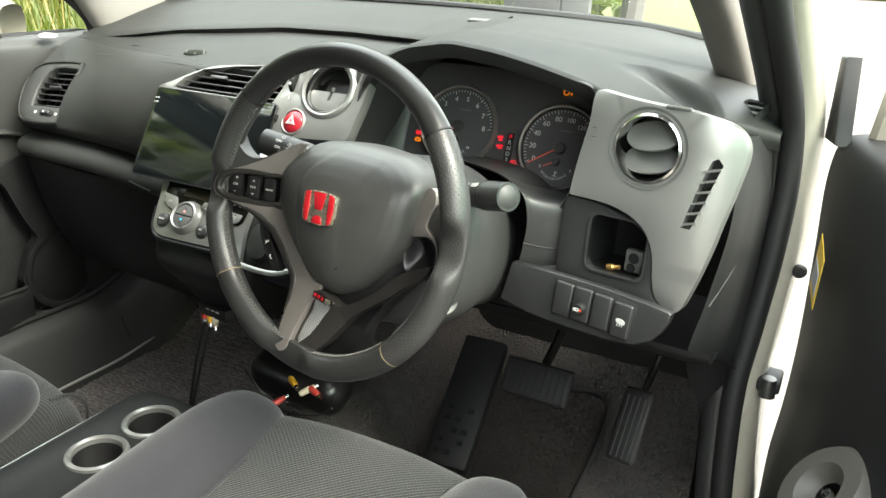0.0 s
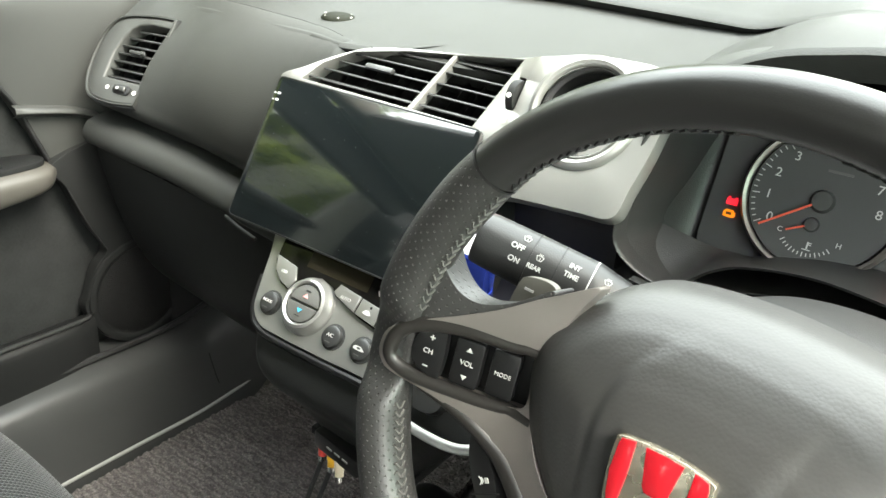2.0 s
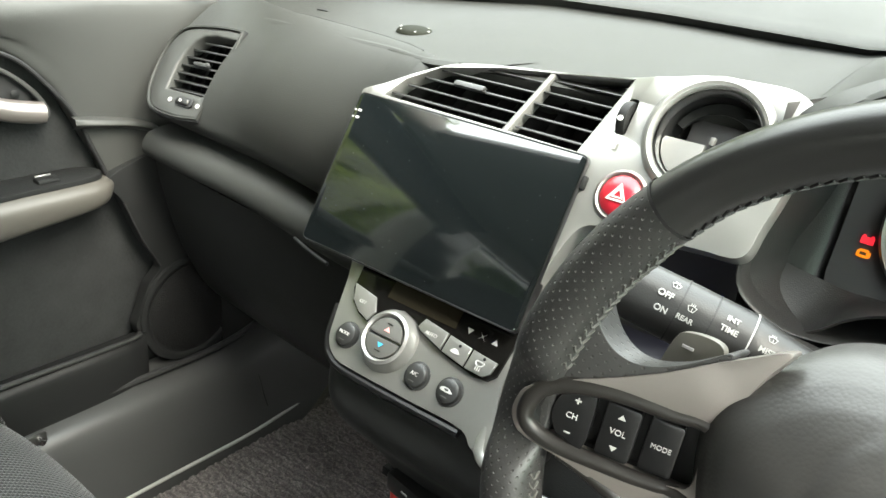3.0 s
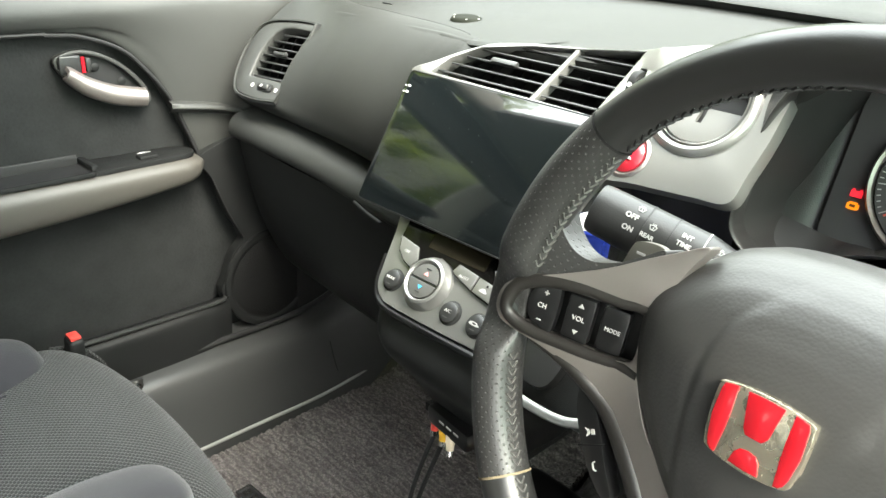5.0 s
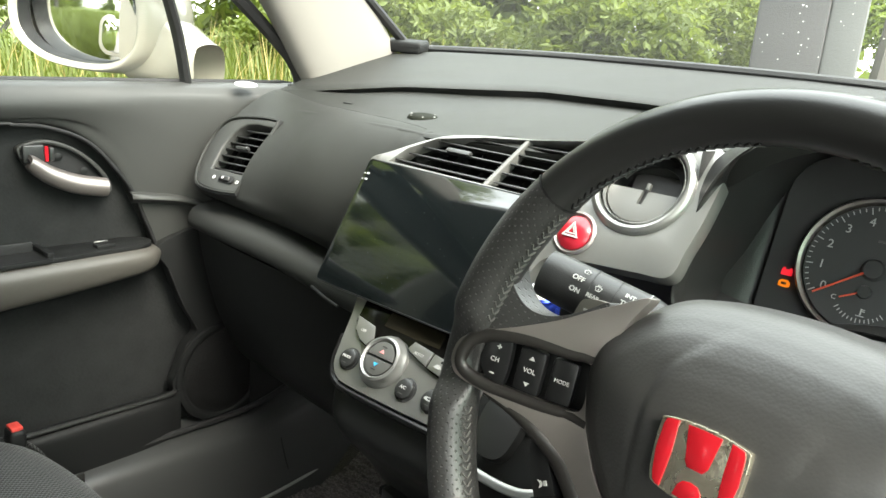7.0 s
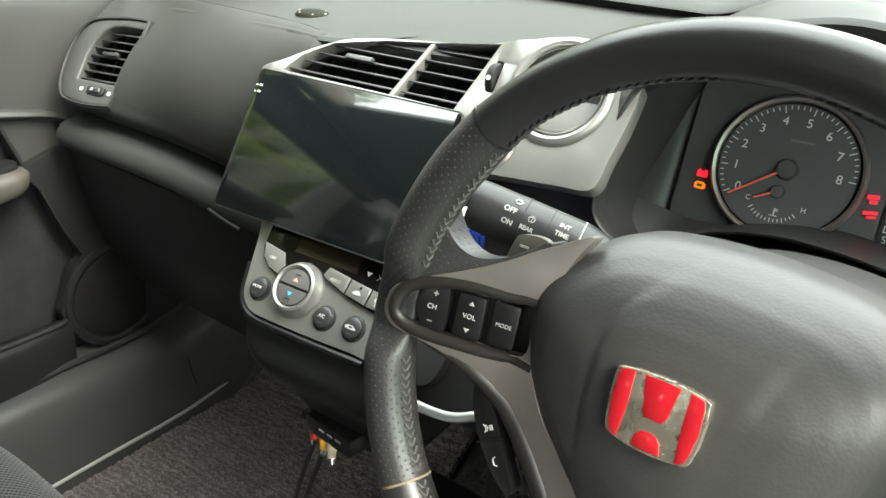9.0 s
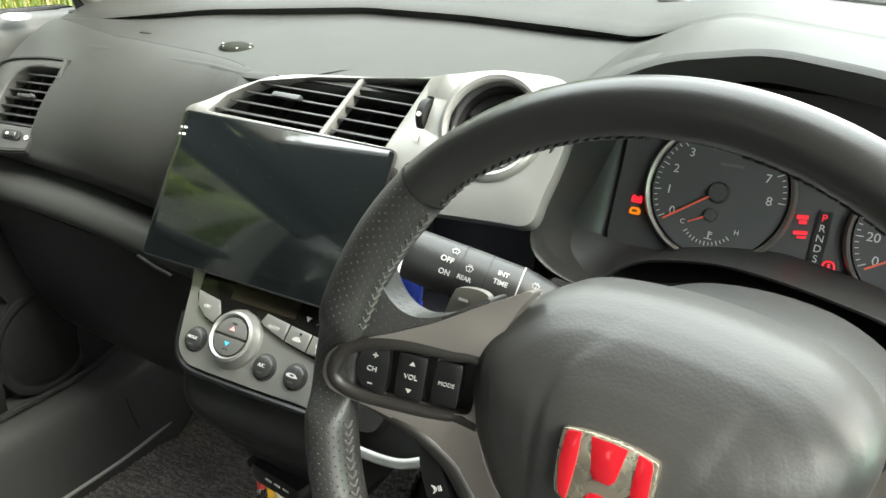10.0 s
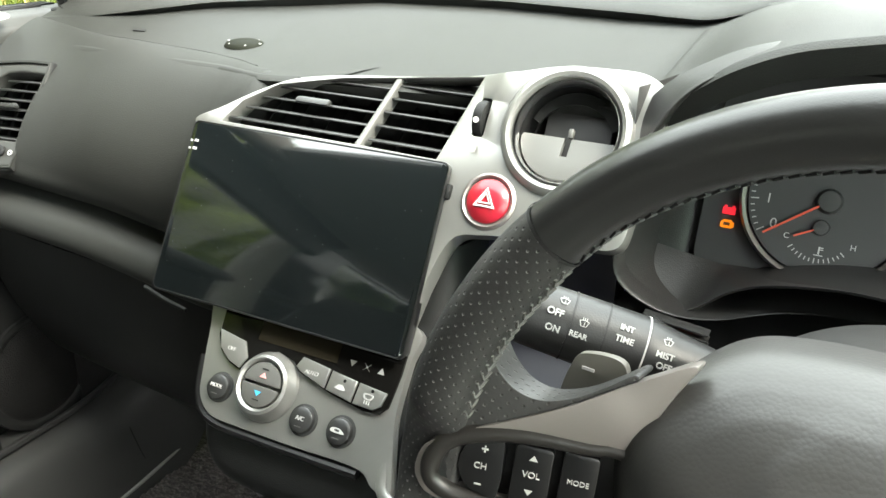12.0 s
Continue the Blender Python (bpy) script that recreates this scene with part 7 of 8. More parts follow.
# ---- pedals ----
def pedals():
    b = base("brake_pedal", face((-0.245, 1.125, 0.575), 38, 0), "worn black rubber brake pedal", "pedal")
    part("pad", box(0.125, 0.068, 0.016, 0.007, 3), RUBBER, b)
    for i in range(9):
        part("rib", box(0.0025, 0.056, 0.004), RUBBER, b, m=pose(-0.052 + 0.013 * i, 0, 0.0085))
    part("arm", tube([(0, 0.02, -0.01), (0.0, 0.12, -0.06), (-0.01, 0.3, -0.06)], 0.009, 8, 14), STEEL, b)
    a = base("accelerator_pedal", face((-0.078, 1.15, 0.527), 34, -6), "worn black ribbed accelerator pedal", "pedal")
    part("pad", box(0.05, 0.13, 0.014, 0.005, 3), RUBBER, a)
    for i in range(4):
        part("rib", box(0.0022, 0.11, 0.003), STEEL, a, m=pose(-0.015 + 0.01 * i, -0.004, 0.0075))
    part("arm", tube([(0, 0.05, -0.01), (0.0, 0.13, -0.05), (0, 0.26, -0.06)], 0.007, 8, 14), STEEL, a)
    f = base("footrest", face((-0.40, 1.17, 0.46), 50, 4), "black ribbed plastic footrest beside the pedals", "footrest")
    part("plate", box(0.09, 0.27, 0.03, 0.008, 2), RUBBER, f)
    for i in range(10):
        part("rib", box(0.012, 0.010, 0.004), DARK, f, m=pose(-0.02 + 0.02 * (i % 3), -0.11 + 0.022 * (i // 2), 0.0165))
    m = base("floor_mat", pose(0, 0, 0), "dark brown ribbed floor mat below the pedals", "floor mat")
    def h(x, s):
        y = 0.35 + s * 1.02
        return x, y, 0.318 + 0.9 * max(0, y - 1.22) ** 1.15 + 0.002 * noise.noise((x * 25, y * 25, 4))
    part("mat", grid_sheet(np.linspace(-0.47, -0.17, 40), h, 60, 0.008), MATTE, m)
    part("edge", tube([h(-0.17, 0.02), h(-0.165, 0.5), h(-0.17, 0.99), h(-0.32, 1.0), h(-0.47, 0.99)], 0.006, 8, 50), RUBBER, m)
    rb = bmesh.new()
    for i in range(34):
        y = 0.88 + 0.013 * i
        p = h(0, (y - 0.35) / 1.02)
        bmesh.ops.create_cube(rb, size=1, matrix=pose(-0.30 + 0.01 * math.sin(i * 2.3), y, p[2] + 0.003) @ Matrix.Diagonal((0.22, 0.004, 0.005, 1)))
    part("mat_ribbing", rb, MATTE, m)


pedals()


# ---- seats and console ----
def seat(name, cx, front, rise, label, nose=0.0, inner=0.0):
    s = base(name, pose(cx, front, rise), label, "car seat")
    # cushion profile runs from the floor edge over the front roll to the back
    prof = [(0.0, 0.40), (0.012, 0.47), (0.005, 0.54), (-0.03, 0.59), (-0.10, 0.603), (-0.22, 0.59), (-0.42, 0.572), (-0.68, 0.57)]

    def rib(x, lift, pull, crown=0.0):
        return [(x, y + pull * (1 if i < 4 else 0.2), z + lift * (1 if 2 < i else 0.3) + crown) for i, (y, z) in enumerate(prof)]
    part("centre_panel", loft([rib(-0.252, -0.14, -0.06), rib(-0.250, -0.05, -0.048), rib(-0.236, -0.012, -0.032), rib(-0.19, 0.002, -0.012), rib(-0.10, 0.010, 0.0), rib(0.0, 0.012, 0.004), rib(0.10, 0.010, 0.0), rib(0.19, 0.002, -0.012), rib(0.236, -0.012, -0.032), rib(0.250, -0.05, -0.048), rib(0.252, -0.14, -0.06)], 70, 70), FABRIC, s, "dark grey ribbed mesh fabric", sharp=80)
    for k in (-1, 1):
        lobe = []
        for y, q, z in ((-0.088, 0.10, 0.585), (-0.094, 0.42, 0.588), (-0.112, 0.70, 0.590), (-0.15, 0.90, 0.588), (-0.22, 1.0, 0.585), (-0.42, 1.0, 0.575), (-0.68, 1.0, 0.575)):
            y += nose + 0.6 * inner * (k > 0)
            z += inner * (k > 0)
            lobe.append([(k * (0.192 + 0.068 * q * math.copysign(abs(math.cos(a)) ** 0.8, math.cos(a))), y, z + 0.055 * q * math.copysign(abs(math.sin(a)) ** 0.85, math.sin(a)) + 0.012 * q * math.cos(a)) for a in [2 * math.pi * i / 18 for i in range(18)]])
        part("bolster", loft(lobe, 50, 48, True, caps=True), VELOUR, s, "soft blue-grey velour side bolster", sharp=80)
        part("piping", tube([(k * 0.1255, -0.16, 0.606), (k * 0.124, -0.24, 0.600), (k * 0.124, -0.45, 0.588), (k * 0.124, -0.66, 0.584)], 0.0024, 6, 40), VELOUR, s)
        part("corner_tuck", tube([(k * 0.205, 0.004, 0.50), (k * 0.215, 0.0, 0.545), (k * 0.222, -0.03, 0.582), (k * 0.226, -0.07, 0.594)], 0.003, 6, 24), FABRIC, s)
    part("base", box(0.44, 0.60, 0.16, 0.02, 2, (0, -0.35, 0.42)), DARK, s)
    back = [(-0.66, 0.56), (-0.72, 0.62), (-0.80, 0.78), (-0.90, 0.95), (-1.0, 1.10), (-1.05, 1.14)]
    part("backrest", loft([[(x, y + 0.5 * x * x * (1 if abs(x) > 0.12 else 0.4), z) for y, z in back] for x in (-0.25, -0.18, -0.1, 0, 0.1, 0.18, 0.25)], 30, 30, thick=-0.09), FABRIC, s)
    part("headrest", box(0.24, 0.09, 0.16, 0.035, 4, (0, -1.10, 1.24)), VELOUR, s)
    for k in (-1, 1):
        part("rail", tube([(k * 0.19, -0.02, 0.325), (k * 0.19, -0.5, 0.325)], 0.014, 8, 6), STEEL, s)


seat("seat", -0.345, 0.785, 0.03, "charcoal driver's seat with mesh fabric centre and velour bolsters", 0.06)
seat("seat", -1.105, 0.70, 0.0, "charcoal passenger seat with mesh fabric centre and velour bolsters", 0.0, 0.022)


def buckle(at, label):
    b = base("seat_belt_buckle", pose(*at), label, "belt buckle")
    part("housing", box(0.03, 0.022, 0.05, 0.006, 3), DARK, b)
    part("release", box(0.022, 0.016, 0.006, 0.002, 2, (0, 0, 0.027)), RPLUG, b, "red release button")


buckle((-1.315, 0.66, 0.585), "seat belt buckle with a red button beside the passenger seat")
buckle((-0.80, 0.39, 0.57), "seat belt buckle with a red button beside the console")


def console():
    c = base("centre_console", pose(0, 0, 0), "black centre console tray with two silver-ringed cup holders", "console")
    secs = [[(-0.80, y, 0.44), (-0.797, y, 0.55), (-0.785, y, 0.588), (-0.77, y, 0.592), (-0.70, y, 0.592), (-0.63, y, 0.592), (-0.615, y, 0.588), (-0.605, y, 0.55), (-0.60, y, 0.44)] for y in (0.10, 0.3, 0.5, 0.66, 0.74)]
    part("side", loft([[(-0.80, y, 0.42), (-0.798, y, 0.52), (-0.788, y, 0.580), (-0.776, y, 0.588)] for y in (0.10, 0.4, 0.74)], 10, 16), DARK, c)
    part("side", loft([[(-0.60, y, 0.42), (-0.602, y, 0.52), (-0.612, y, 0.580), (-0.624, y, 0.588)] for y in (0.10, 0.4, 0.74)], 10, 16), DARK, c)
    holes = [ring_pts(-0.700, 0.672, 0.037, 40), ring_pts(-0.704, 0.575, 0.037, 40)]
    part("top", plate([rounded(0.18, 0.66, 0.03, 6, -0.70, 0.41), *holes], 0.012, 0.004), DARK, c, m=pose(0, 0, 0.590))
    part("front", loft([[(x, 0.735, 0.588), (x, 0.755, 0.57), (x, 0.76, 0.5), (x, 0.76, 0.42)] for x in (-0.795, -0.75, -0.70, -0.65, -0.605)], 14, 12), DARK, c)
    part("side_trim", tube([(-0.790, 0.12, 0.585), (-0.790, 0.4, 0.586), (-0.788, 0.66, 0.586), (-0.775, 0.73, 0.584)], 0.004, 8, 40), SILVER, c, "thin grey trim strip")
    for x, y in ((-0.700, 0.672), (-0.704, 0.575)):
        h = part("cup_holder", lathe([(0.0345, -0.004), (0.0355, 0.003), (0.039, 0.006), (0.0435, 0.004), (0.0445, 0.0)], 56), SILVER, c, "silver cup holder ring", pose(x, y, 0.590))
        part("well", lathe([(0.036, 0.0), (0.035, -0.05), (0.03, -0.06), (0, -0.06)], 40), RUBBER, h)
    b = base("mat_badge", pose(-1.10, 0.835, 0.328, 0, 0, 2), "black and silver badge plate on the passenger floor mat", "badge")
    part("plate", plate([rounded(0.125, 0.030, 0.004, 4)], 0.004, 0.0008), RUBBER, b, m=pose(0, 0, 0.003))
    part("frame", plate([rounded(0.125, 0.030, 0.004, 4), rounded(0.119, 0.024, 0.003, 4)], 0.002), CHROME, b, m=pose(0, 0, 0.0045))
    for i in range(6):
        part("marking", box(0.012, 0.013, 0.001), CHROME, b, m=pose(-0.047 + 0.0185 * i, 0, 0.0042))


console()


# ---- passenger door ----
def door_frame(x):
    """Frame in the door plane: x forward, y up, z into the cabin."""
    return Matrix(((0, 0, 1, x), (1, 0, 0, 0), (0, 1, 0, 0), (0, 0, 0, 1)))


def passenger_door():
    d = base("door_left", pose(0, 0, 0), "closed passenger door with dark cloth trim and a grey armrest", "door", kind="structure")
    part("shell", plate([[(-0.3, 0.36), (1.10, 0.36), (1.20, 0.6), (1.22, 1.06), (1.2, 1.09), (-0.3, 1.09)]], 0.03), SUEDE, d, "black cloth door trim", door_frame(-1.412))
    # soft upper trim with its front apron
    secs = []
    for y, drop, out in ((-0.3, 0.062, 0.0), (0.3, 0.058, 0.0), (0.6, 0.055, 0.0), (0.7, 0.057, 0.0), (0.76, 0.062, 0.0), (0.80, 0.077, 0.001), (0.83, 0.101, 0.003), (0.86, 0.136, 0.004), (0.90, 0.216, 0.004), (0.93, 0.272, 0.005), (1.0, 0.28, 0.010), (1.10, 0.28, 0.018), (1.22, 0.28, 0.02)):
        zt = 1.086
        secs.append([(-1.420, y, zt + 0.002), (-1.398 + out * 0.6, y, zt + 0.001), (-1.384 + out * 0.8, y, zt - 0.008), (-1.378 + out, y, zt - 0.03), (-1.384 + out, y, zt - 0.3 * drop - 0.03), (-1.388 + out, y, zt - 0.7 * drop - 0.005), (-1.392 + out, y, zt - drop + 0.004), (-1.402 + out, y, zt - drop), (-1.42, y, zt - drop + 0.002)])
    part("upper_trim", loft(secs, 90, 40), TRIM, d, "dark grey moulded upper trim")
    part("trim_seam", tube([(-1.392, -0.3, 1.025), (-1.392, 0.6, 1.030), (-1.391, 0.71, 1.028), (-1.391, 0.76, 1.022), (-1.390, 0.811, 1.001), (-1.389, 0.847, 0.965), (-1.388, 0.878, 0.921), (-1.387, 0.901, 0.866), (-1.386, 0.918, 0.822)], 0.003, 8, 80), RUBBER, d)
    # apron running down to the speaker
    part("front_apron", plate([curve2([(0.915, 0.83), (0.93, 0.785), (0.955, 0.72), (0.982, 0.668), (0.96, 0.64), (0.945, 0.60), (0.935, 0.572), (0.96, 0.52), (1.02, 0.48), (1.12, 0.46), (1.2, 0.5), (1.22, 0.70), (1.22, 0.84), (1.05, 0.86)], 90)], 0.02, 0.011, 5), DARK, d, "black plastic front apron", door_frame(-1.372))
    part("ledge", loft([[(-1.385, y, z + 0.004), (-1.374, y, z + 0.002), (-1.3690 + o, y, z - 0.002), (-1.3695 + o, y, z - 0.007), (-1.385, y, z - 0.014)] for y, z, o in ((0.872, 0.9155, -0.004), (0.90, 0.9125, 0.0), (0.95, 0.905, 0.002), (0.985, 0.894, 0.003), (0.995, 0.888, 0.0))], 24, 16), TRIM, d, "soft ledge in line with the dash lip")
    part("panel_line", tube([(-1.3705, 0.93, 0.785), (-1.3705, 0.955, 0.72), (-1.3705, 0.982, 0.668)], 0.0015, 6, 20), RUBBER, d)
    part("speaker_ring", lathe([(0.080, 0.0), (0.082, 0.002), (0.088, 0.0035), (0.094, 0.002), (0.096, -0.004)], 60), DARK, d, "round speaker surround", door_frame(-1.370) @ pose(1.035, 0.575, 0))
    part("speaker_grille", lathe([(0, 0.006), (0.04, 0.005), (0.07, 0.003), (0.082, -0.002)], 60), cells(mat("speaker_mesh", (0.006, 0.006, 0.006), 0.75, bump=0.1, spec=0.2), 600, 0.8, 0.001), d, "black speaker grille", door_frame(-1.372) @ pose(1.035, 0.575, 0))
    part("map_pocket", loft([[(-1.36, y, 0.40), (-1.345 + o, y, 0.45), (-1.343 + o, y, 0.54), (-1.350 + o, y, 0.562), (-1.365, y, 0.566), (-1.40, y, 0.55)] for y, o in ((-0.3, 0.0), (0.3, 0.0), (0.7, 0.0), (0.88, -0.004), (0.945, -0.02))], 40, 24), DARK, d, "black door pocket")
    part("pocket_lip", tube([(-1.350, -0.3, 0.578), (-1.350, 0.5, 0.574), (-1.350, 0.75, 0.571), (-1.356, 0.91, 0.566), (-1.366, 0.935, 0.566)], 0.0040, 8, 60), SATIN, d, "grey pocket edge")
    # armrest
    secs = []
    for y, w, h, z in ((-0.3, 0.07, 0.085, 0.80), (0.2, 0.07, 0.080, 0.80), (0.5, 0.07, 0.075, 0.802), (0.7, 0.070, 0.064, 0.806), (0.85, 0.068, 0.048, 0.812), (0.895, 0.060, 0.038, 0.814), (0.918, 0.036, 0.022, 0.815)):
        secs.append([(-1.41, y, z + h * 0.42), (-1.41 + w * 0.7, y, z + h * 0.46), (-1.41 + w, y, z + h * 0.28), (-1.41 + w * 1.03, y, z - h * 0.1), (-1.41 + w * 0.9, y, z - h * 0.42), (-1.41 + w * 0.5, y, z - h * 0.55), (-1.41, y, z - h * 0.5)])
    part("armrest", loft(secs, 60, 30), ARM, d, "grey-beige armrest moulding")
    top = Matrix(((0, 1, 0, -1.41), (1, 0, 0, 0), (0, 0, 1, 0.840), (0, 0, 0, 1)))
    part("switch_plate", plate([curve2([(0.735, 0.0), (0.80, 0.0), (0.87, 0.0), (0.895, 0.012), (0.902, 0.034), (0.888, 0.050), (0.85, 0.056), (0.79, 0.058), (0.735, 0.058), (0.733, 0.03)], 60)], 0.007, 0.002), DARK, d, "black switch plate", top)
    part("window_switch", box(0.018, 0.030, 0.007, 0.0025, 2), DARK, d, "window switch", pose(-1.374, 0.825, 0.842))
    part("switch_edge", box(0.002, 0.022, 0.004, 0.0008, 1), SILVER, d, m=pose(-1.385, 0.825, 0.8445))
    # No recess here: a flat black plate paints the well's shaded depth.
    part("grab_well", plate([rounded(0.62, 0.052, 0.008, 4, 0.42, 0.03)], 0.004), RUBBER, d, "flat black plate for the shade in the grab well", top @ pose(0, 0, 0.0005))
    part("well_wall", box(0.004, 0.62, 0.016, 0.002, 2), SATIN, d, "grey wall of the grab well", pose(-1.400, 0.42, 0.847))
    part("well_end", box(0.056, 0.010, 0.012, 0.003, 2), DARK, d, m=pose(-1.380, 0.737, 0.843))
    part("well_edge", plate([rounded(0.64, 0.066, 0.010, 4, 0.42, 0.031), rounded(0.62, 0.052, 0.008, 4, 0.42, 0.03)], 0.006, 0.001), DARK, d, m=top @ pose(0, 0, 0.001))
    # door handle
    part("handle_bezel", plate([curve2([(0.722, 0.998), (0.758, 1.004), (0.80, 0.988), (0.835, 0.958), (0.852, 0.928), (0.842, 0.914), (0.806, 0.920), (0.765, 0.936), (0.733, 0.962), (0.717, 0.985)], 70), curve2([(0.726, 0.993), (0.757, 0.998), (0.797, 0.983), (0.829, 0.955), (0.845, 0.928), (0.838, 0.920), (0.806, 0.927), (0.769, 0.942), (0.738, 0.966), (0.722, 0.984)], 70)], 0.010, 0.002), TRIM, d, "dark grey handle surround", door_frame(-1.398))
    part("handle_edge", tube([(-1.3965, 0.722, 0.980), (-1.3965, 0.737, 0.9635), (-1.3965, 0.768, 0.939), (-1.3965, 0.806, 0.9235), (-1.3965, 0.838, 0.9170), (-1.3965, 0.8465, 0.9225)], 0.0017, 8, 50), GUN, d, "thin bright lower edge")
    part("handle_cup", plate([curve2([(0.726, 0.993), (0.757, 0.998), (0.797, 0.983), (0.829, 0.955), (0.845, 0.928), (0.838, 0.920), (0.806, 0.927), (0.769, 0.942), (0.738, 0.966), (0.722, 0.984)], 70)], 0.004), RUBBER, d, "dark handle recess", door_frame(-1.409))
    part("handle_lever", loft([[(-1.390, y, z + h), (-1.385, y, z + h * 0.75), (-1.382, y, z), (-1.385, y, z - h * 0.75), (-1.390, y, z - h)] for y, z, h in ((0.727, 0.976, 0.004), (0.734, 0.970, 0.0075), (0.756, 0.954, 0.0088), (0.790, 0.939, 0.0094), (0.826, 0.931, 0.0092), (0.838, 0.9295, 0.0084))], 40, 20, thick=-0.006), GUN, d, "satin silver door lever", sharp=60)
    part("lock_plate", box(0.006, 0.030, 0.026, 0.003, 3), SATIN, d, "grey lock slider", pose(-1.394, 0.736, 0.986))
    part("lock_mark", box(0.002, 0.0045, 0.022), RED, d, "red lock mark", pose(-1.3925, 0.754, 0.985))
    part("lock_slider", box(0.008, 0.007, 0.020, 0.002), SATIN, d, m=pose(-1.394, 0.761, 0.984))
    for y, z in ((0.775, 0.977), (0.812, 0.953)):
        part("cup_screw", lathe([(0, 0.001), (0.004, 0.001), (0.006, 0.0)], 14), DARK, d, m=pose(-1.4045, y, z, 0, 90, 0))
    # window frame
    part("window_frame", loft([[(-1.375, y, z), (-1.352, y, z + 0.002), (-1.340, y, z + 0.03), (-1.322, y, z + 0.075), (-1.28, y, z + 0.115)] for y, z in ((-0.02, 1.385), (0.12, 1.392), (0.30, 1.400), (0.50, 1.395), (0.66, 1.372), (0.74, 1.350))], 30, 12, thick=0.012), TRIM, d, "dark grey upper window frame")
    pane = part("pane", loft([[(-1.416, y, 1.08), (-1.40, y - 0.02, 1.25), (-1.33, y - 0.06, 1.5)] for y in (-0.3, 0.4, 0.8, 1.2)], 8, 10), PANE, d, "clear side window")
    pane.visible_shadow = False
    part("quarter_bar", tube([(-1.405, 0.985, 1.075), (-1.397, 0.965, 1.16), (-1.385, 0.93, 1.26), (-1.35, 0.87, 1.45)], 0.013, 8, 20, flat=0.6), RUBBER, d, "black window divider bar")
    part("belt_seal", tube([(-1.414, -0.3, 1.0885), (-1.414, 0.5, 1.0885), (-1.412, 1.0, 1.0885), (-1.405, 1.17, 1.0895)], 0.004, 6, 30), RUBBER, d)


passenger_door()
tagged(part("sticker", lathe([(0, 0.001), (0.016, 0.001), (0.017, 0)], 32), WHITE, m=pose(-1.352, 1.062, 1.0900, 0, 16, 0) @ Matrix.Diagonal((0.75, 1.25, 1, 1))), "round white sticker on the door's window sill", "sticker")


def wing_mirror():
    w = base("wing_mirror", pose(-1.592, 0.905, 1.180, 0, 0, 27), "pearl white wing mirror on the passenger door", "wing mirror")

    def oval(kx, kz, y, dx=0.0, n=20):
        return [(dx + 0.130 * kx * math.copysign(abs(math.cos(a)) ** 0.8, math.cos(a)), y, 0.090 * kz * math.copysign(abs(math.sin(a)) ** 0.8, math.sin(a)) * (1 + 0.12 * math.cos(a))) for a in [2 * math.pi * i / n for i in range(n)]]
    part("shell", loft([oval(0.90, 0.86, -0.020), oval(0.97, 0.95, -0.030), oval(1.02, 1.0, -0.020, 0.01), oval(1.10, 1.03, 0.02, 0.02), oval(1.0, 0.95, 0.07, 0.03), oval(0.7, 0.7, 0.11, 0.04), oval(0.1, 0.1, 0.125, 0.04)], 30, 60, True), CREAM, w, "pearl white housing", sharp=70)
    part("inner_rim", loft([oval(0.90, 0.86, -0.020), oval(0.88, 0.84, -0.012), oval(0.86, 0.82, 0.004)], 8, 60, True), RUBBER, w)
    part("glass", plate([[(x, z) for x, y, z in oval(0.87, 0.83, 0, 0, 48)]], 0.004, 0.001), MIRROR, w, "mirror glass", pose(0, -0.006, 0, 92.5, 0, -6))
    part("blind_spot_mirror", plate([rounded(0.058, 0.066, 0.020, 6)], 0.008, 0.002), CREAM, w, "stick-on white-rimmed small mirror", pose(0.068, -0.0135, -0.030, 90, 6, 3))
    part("blind_spot_glass", plate([rounded(0.047, 0.054, 0.017, 6)], 0.003, 0.001), MIRROR, w, "small convex mirror", pose(0.068, -0.0150, -0.030, 91, 6, 0))
    part("foot", loft([[(0.08, -0.012, -0.085), (0.08, 0.09, -0.085), (0.09, 0.09, 0.06), (0.09, -0.012, 0.06)], [(0.14, 0.0, -0.095), (0.14, 0.10, -0.095), (0.14, 0.10, 0.0), (0.14, 0.0, 0.02)], [(0.20, 0.02, -0.10), (0.20, 0.10, -0.10), (0.20, 0.10, -0.04), (0.20, 0.02, -0.04)]], 14, 30, True), CREAM, w, "pearl white mirror foot", sharp=70)


wing_mirror()


